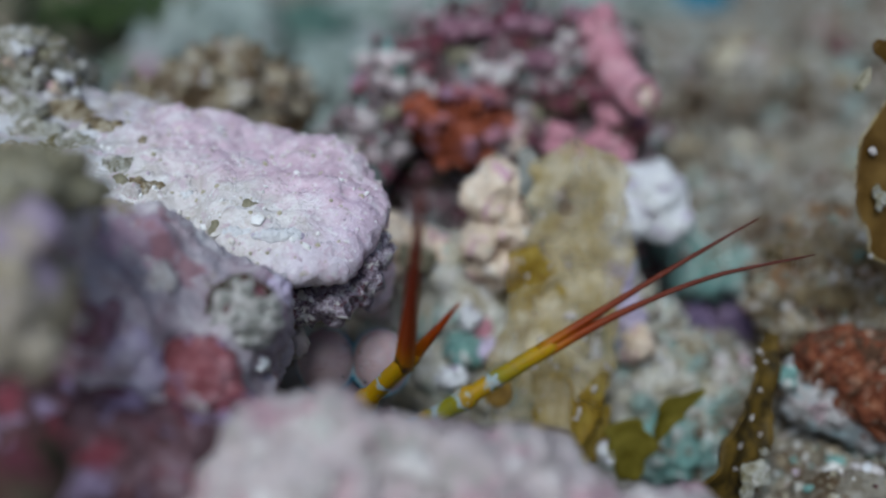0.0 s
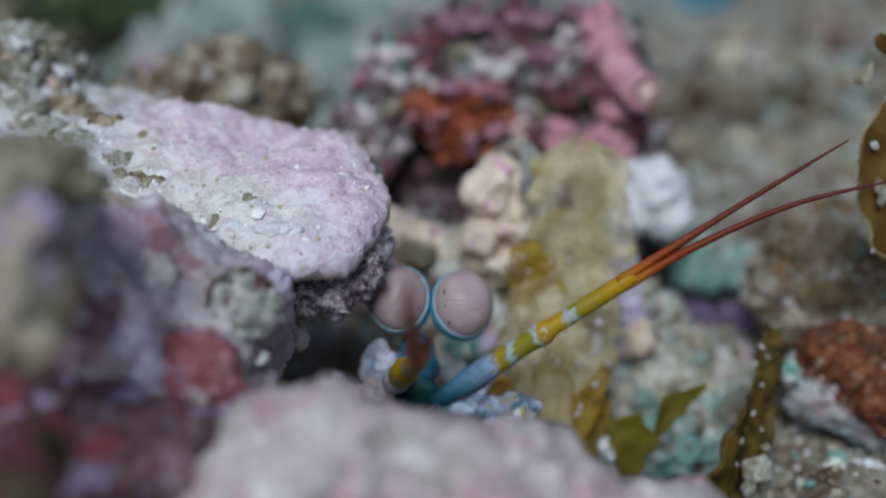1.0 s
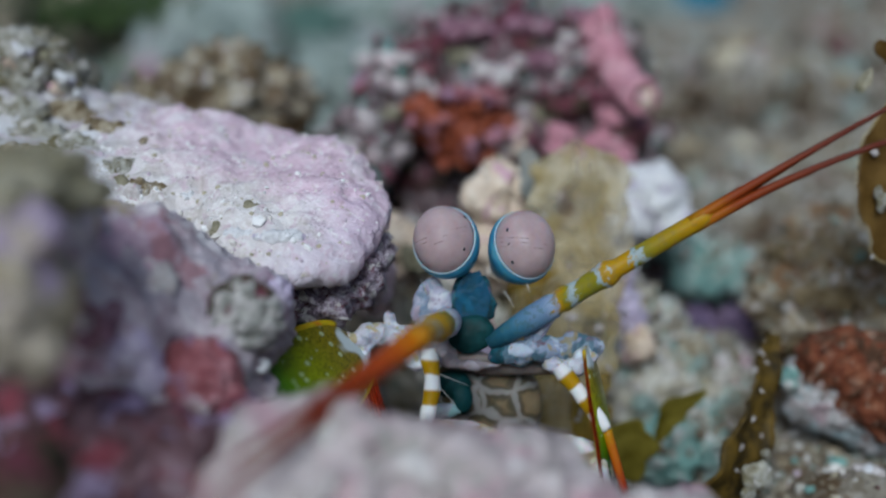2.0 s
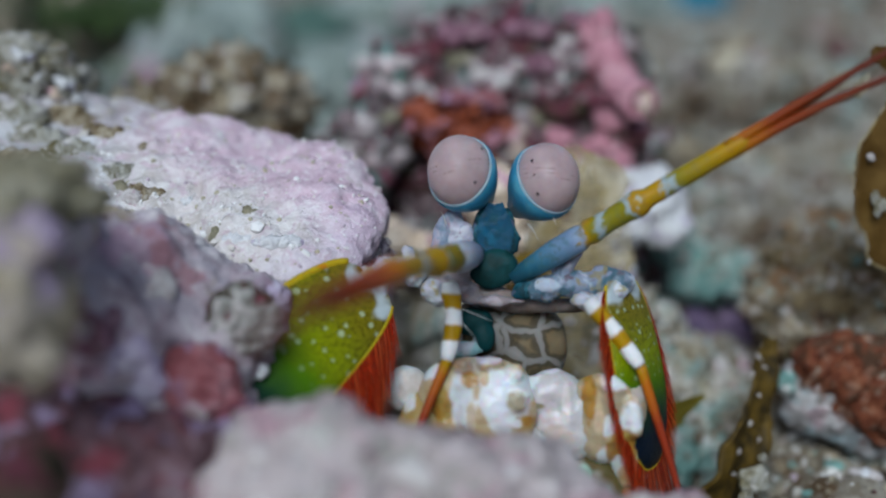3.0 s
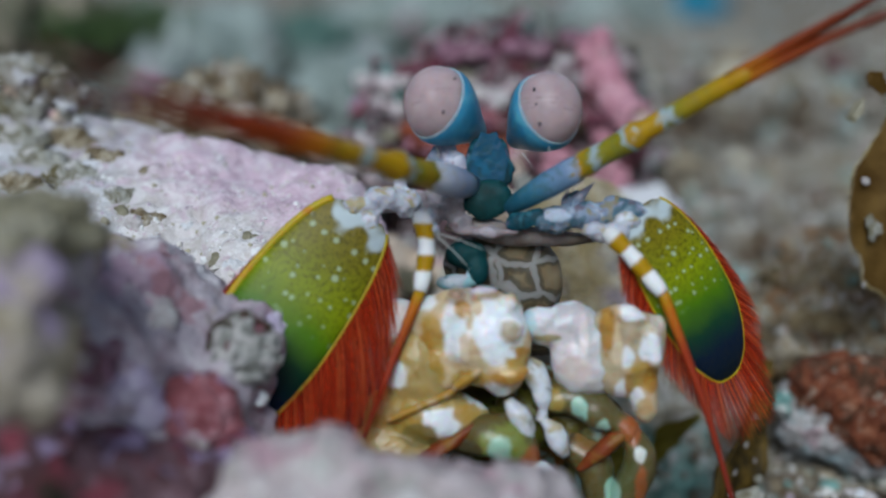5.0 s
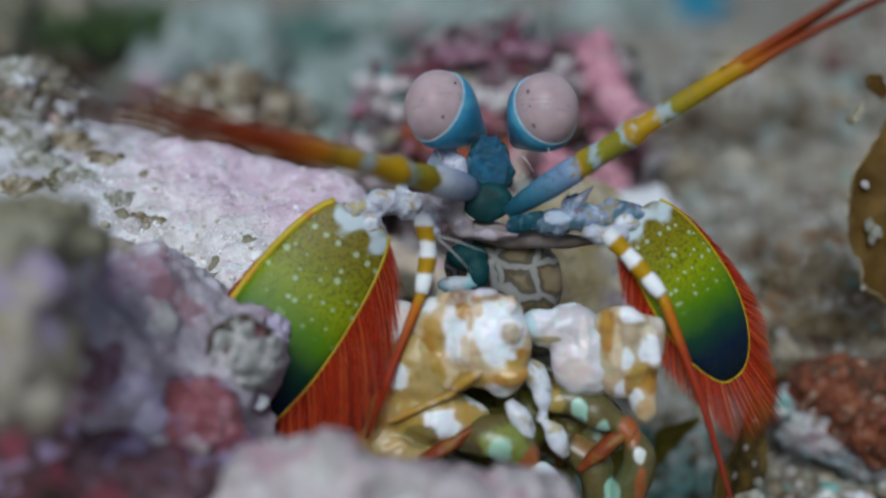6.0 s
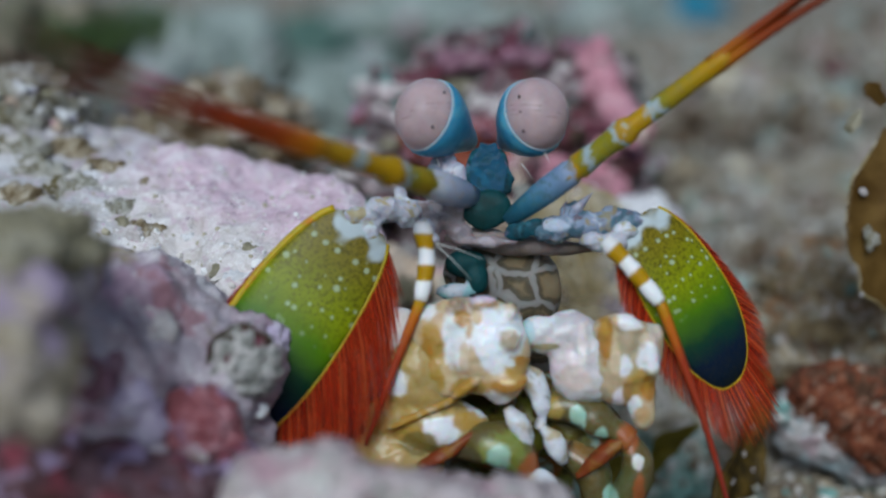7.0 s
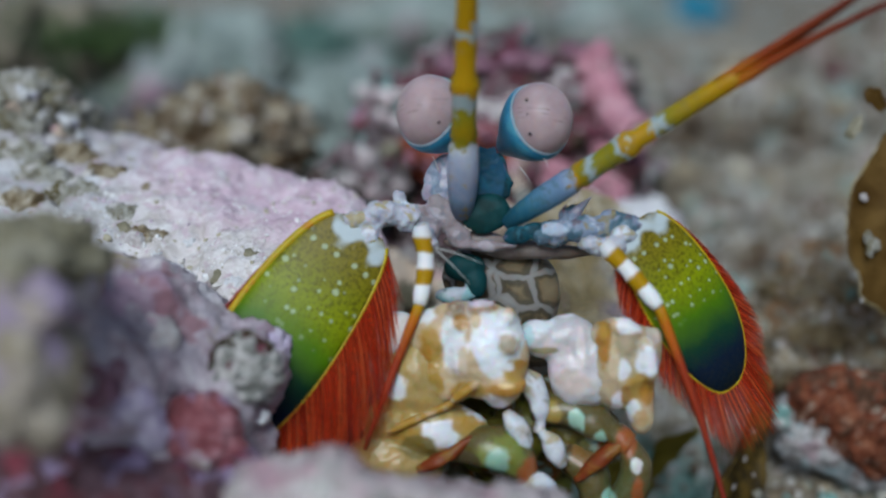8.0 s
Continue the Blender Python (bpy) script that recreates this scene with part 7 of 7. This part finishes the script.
    walk(eye_right, [
        (0, aim((0.00456, -0.00063, 0.01000), (0.2, -0.9, 0.3), 0)),
        (0.5, aim((0.00590, -0.00063, 0.01004), (0.23, -0.88, 0.32), 2)),
        (1, aim((0.00564, -0.00063, 0.00923), (0.27, -0.87, 0.33), 3)),
        (1.5, aim((0.00614, -0.00063, 0.00880), (0.3, -0.85, 0.35), 5)),
        (1.7, aim((0.00609, -0.00063, 0.00873), (0.32, -0.84, 0.36), 5)),
        (2.8, aim((0.00570, -0.00063, 0.00805), (0.4, -0.78, 0.4), 7)),
        (3, aim((0.00572, -0.00063, 0.00811), (0.41, -0.77, 0.4), 7)),
        (3.5, aim((0.00582, -0.00063, 0.00768), (0.45, -0.75, 0.4), 8)),
        (4, aim((0.00609, -0.00063, 0.00780), (0.47, -0.75, 0.38), 7)),
        (4.5, aim((0.00666, -0.00063, 0.00790), (0.5, -0.75, 0.35), 6)),
        (4.7, aim((0.00657, -0.00063, 0.00793), (0.48, -0.76, 0.35), 6)),
        (6, aim((0.00608, -0.00063, 0.00828), (0.35, -0.85, 0.35), 4)),
        (6.5, aim((0.00540, -0.00063, 0.00848), (0.38, -0.82, 0.3), 4)),
        (7, aim((0.00509, -0.00063, 0.00856), (0.38, -0.82, 0.3), 5)),
        (7.5, aim((0.00528, -0.00063, 0.00850), (0.43, -0.81, 0.31), 7)),
        (8, aim((0.00573, -0.00063, 0.00852), (0.48, -0.8, 0.32), 8)),
    ])
    walk(antennule_left, [
        (0, point_to(ANTENNULE_L, (0.45, -0.75, 0.49))),
        (0.5, point_to(ANTENNULE_L, (0.3, -0.88, 0.38))),
        (0.7, point_to(ANTENNULE_L, (0.23, -0.92, 0.33))),
        (1, point_to(ANTENNULE_L, (0.14, -0.97, 0.21))),
        (1.2, point_to(ANTENNULE_L, (0.08, -0.98, 0.19))),
        (1.5, point_to(ANTENNULE_L, (-0.02, -1, 0.08))),
        (1.7, point_to(ANTENNULE_L, (-0.05, -1, 0.05))),
        (2.2, point_to(ANTENNULE_L, (-0.14, -0.99, -0.01))),
        (2.8, point_to(ANTENNULE_L, (-0.23, -0.97, -0.04))),
        (3, point_to(ANTENNULE_L, (-0.28, -0.96, -0.05))),
        (3.2, point_to(ANTENNULE_L, (-0.31, -0.95, -0.03))),
        (3.4, point_to(ANTENNULE_L, (-0.34, -0.94, 0))),
        (3.5, point_to(ANTENNULE_L, (-0.34, -0.94, 0.04))),
        (3.6, point_to(ANTENNULE_L, (-0.37, -0.93, 0.06))),
        (3.8, point_to(ANTENNULE_L, (-0.41, -0.91, 0.11))),
        (4, point_to(ANTENNULE_L, (-0.42, -0.9, 0.12))),
        (4.2, point_to(ANTENNULE_L, (-0.46, -0.88, 0.11))),
        (4.5, point_to(ANTENNULE_L, (-0.51, -0.85, 0.11))),
        (4.7, point_to(ANTENNULE_L, (-0.5, -0.86, 0.09))),
        (5.2, point_to(ANTENNULE_L, (-0.5, -0.86, 0.08))),
        (5.8, point_to(ANTENNULE_L, (-0.49, -0.87, 0.07))),
        (6, point_to(ANTENNULE_L, (-0.51, -0.86, 0.07))),
        (6.1, point_to(ANTENNULE_L, (-0.5, -0.86, 0.06))),
        (6.2, point_to(ANTENNULE_L, (-0.54, -0.84, -0.03))),
        (6.3, point_to(ANTENNULE_L, (-0.49, -0.85, 0.18))),
        (6.4, point_to(ANTENNULE_L, (-0.45, -0.87, 0.22))),
        (6.5, point_to(ANTENNULE_L, (-0.49, -0.86, 0.17))),
        (6.6, point_to(ANTENNULE_L, (-0.5, -0.85, 0.16))),
        (6.8, point_to(ANTENNULE_L, (-0.51, -0.85, 0.12))),
        (7, point_to(ANTENNULE_L, (-0.54, -0.83, 0.13))),
        (7.1, point_to(ANTENNULE_L, (-0.35, -0.92, 0.17))),
        (7.2, point_to(ANTENNULE_L, (-0.15, -0.84, 0.53))),
        (7.3, point_to(ANTENNULE_L, (0.01, -0.68, 0.73))),
        (7.5, point_to(ANTENNULE_L, (0, -0.61, 0.79))),
        (8, point_to(ANTENNULE_L, (0.01, -0.58, 0.82))),
    ])
    walk(antennule_right, [
        (0, point_to(ANTENNULE_R, (0.83, -0.11, 0.54))),
        (0.5, point_to(ANTENNULE_R, (0.8, -0.22, 0.56))),
        (1, point_to(ANTENNULE_R, (0.82, -0.14, 0.55))),
        (1.5, point_to(ANTENNULE_R, (0.82, -0.19, 0.54))),
        (1.7, point_to(ANTENNULE_R, (0.83, -0.21, 0.52))),
        (2.2, point_to(ANTENNULE_R, (0.82, -0.25, 0.52))),
        (2.8, point_to(ANTENNULE_R, (0.81, -0.28, 0.51))),
        (3, point_to(ANTENNULE_R, (0.81, -0.29, 0.51))),
        (3.2, point_to(ANTENNULE_R, (0.81, -0.29, 0.5))),
        (3.3, point_to(ANTENNULE_R, (0.79, -0.45, 0.41))),
        (3.4, point_to(ANTENNULE_R, (0.83, -0.29, 0.47))),
        (3.5, point_to(ANTENNULE_R, (0.77, -0.3, 0.56))),
        (3.6, point_to(ANTENNULE_R, (0.79, -0.29, 0.54))),
        (3.8, point_to(ANTENNULE_R, (0.78, -0.3, 0.55))),
        (4, point_to(ANTENNULE_R, (0.78, -0.35, 0.52))),
        (4.2, point_to(ANTENNULE_R, (0.76, -0.41, 0.5))),
        (4.5, point_to(ANTENNULE_R, (0.82, -0.32, 0.48))),
        (4.7, point_to(ANTENNULE_R, (0.82, -0.32, 0.46))),
        (5.2, point_to(ANTENNULE_R, (0.78, -0.43, 0.46))),
        (5.8, point_to(ANTENNULE_R, (0.77, -0.42, 0.48))),
        (6, point_to(ANTENNULE_R, (0.8, -0.32, 0.51))),
        (6.1, point_to(ANTENNULE_R, (0.77, -0.45, 0.45))),
        (6.2, point_to(ANTENNULE_R, (0.77, -0.53, 0.34))),
        (6.3, point_to(ANTENNULE_R, (0.73, -0.32, 0.6))),
        (6.4, point_to(ANTENNULE_R, (0.71, -0.32, 0.63))),
        (6.5, point_to(ANTENNULE_R, (0.72, -0.32, 0.61))),
        (6.8, point_to(ANTENNULE_R, (0.75, -0.32, 0.58))),
        (7, point_to(ANTENNULE_R, (0.75, -0.32, 0.58))),
        (7.1, point_to(ANTENNULE_R, (0.85, -0.31, 0.43))),
        (7.2, point_to(ANTENNULE_R, (0.76, -0.55, 0.35))),
        (7.3, point_to(ANTENNULE_R, (0.76, -0.31, 0.57))),
        (7.4, point_to(ANTENNULE_R, (0.79, -0.31, 0.53))),
        (7.6, point_to(ANTENNULE_R, (0.76, -0.41, 0.51))),
        (8, point_to(ANTENNULE_R, (0.78, -0.37, 0.51))),
    ])
    walk(paddle_left, [
        (0, hang(PADDLE_L, -75, 50, 0)), (1.5, hang(PADDLE_L, -72, 50, 0)), (1.7, hang(PADDLE_L, -68, 50, 0)), (2.8, hang(PADDLE_L, -36, 46, 0)),
        (3.5, hang(PADDLE_L, -24, 42, 0)), (4.0, hang(PADDLE_L, -16, 38, 0)), (4.5, hang(PADDLE_L, -10, 35, 0)), (6.5, hang(PADDLE_L, -8, 34, 0)), (8, hang(PADDLE_L, -8, 34, 0))])
    drawn = ((0, -2.7), (1.7, -2.7), (2.8, -2.6), (3.0, -2.4), (3.5, -1.3), (4.0, -0.5), (4.5, 0.0), (8, 0.0))

    def inward(t, share=1.0):
        return Matrix.Translation((float(np.interp(t, [a for a, _b in drawn], [b for _a, b in drawn])) * share * MM, 0, 0))

    walk(paddle_right, [(t, inward(t) @ hang(PADDLE_R, rx, ry, rz)) for t, rx, ry, rz in (
        (0, -8, 4, 82), (1.7, -8, 0, 80), (2.8, -8, -4, 54), (3.0, -8, -6, 50), (3.5, -8, -13, 43), (4.0, -8, -20, 35), (4.5, -8, -26, 28), (6.0, -8, -30, 18), (6.5, -8, -30, 18), (8, -8, -30, 18))])
    for ob, share in ((claw_right, 1.0), (arm_right, 0.7)):
        at = Matrix.Translation(ob.location)
        walk(ob, [(t, inward(t, share) @ at) for t, _x in drawn])
    for k, lash in enumerate(lashes_left):
        at = lash.location.copy()
        apart = 22 if k == 2 else 0
        walk(lash, [(t, Matrix.Translation(at) @ pose(0, 0, 0, 0, ry, rz + apart * max(0.0, 1 - t / 1.2))) for t, ry, rz in (
            (0, -4, -22), (0.5, -8, -18), (0.8, -8, -12), (1.0, -4, -8), (1.2, 6, -12), (1.5, 22, -32), (1.7, 24, -34), (2.2, 14, -18), (2.8, 7, -6), (3.2, 2, 0), (3.5, 0, 0), (8, 0, 0))])
    rest_l, rest_r = point_to(ANTENNA_L, DIR_L), point_to(ANTENNA_R, DIR_R)
    shift = Matrix.Translation((0.0022, 0, 0))
    tilt = pose(0, 0, 0, 0, -7, 0)
    walk(antenna_left, [(0, shift @ rest_l @ tilt), (3.0, shift @ rest_l @ tilt), (3.5, shift @ rest_l @ tilt), (4.5, rest_l @ pose(0, 0, 0, 0, -2, 0)), (6.5, rest_l), (8, rest_l)])
    walk(antenna_right, [(t, inward(t) @ rest_r @ pose(0, 0, 0, 0, ry, 0)) for t, ry in ((0, 4), (1.7, 4), (2.8, 3), (3.0, 3), (3.5, 3), (4.0, 1.5), (4.5, 0), (8, 0))])


motions()
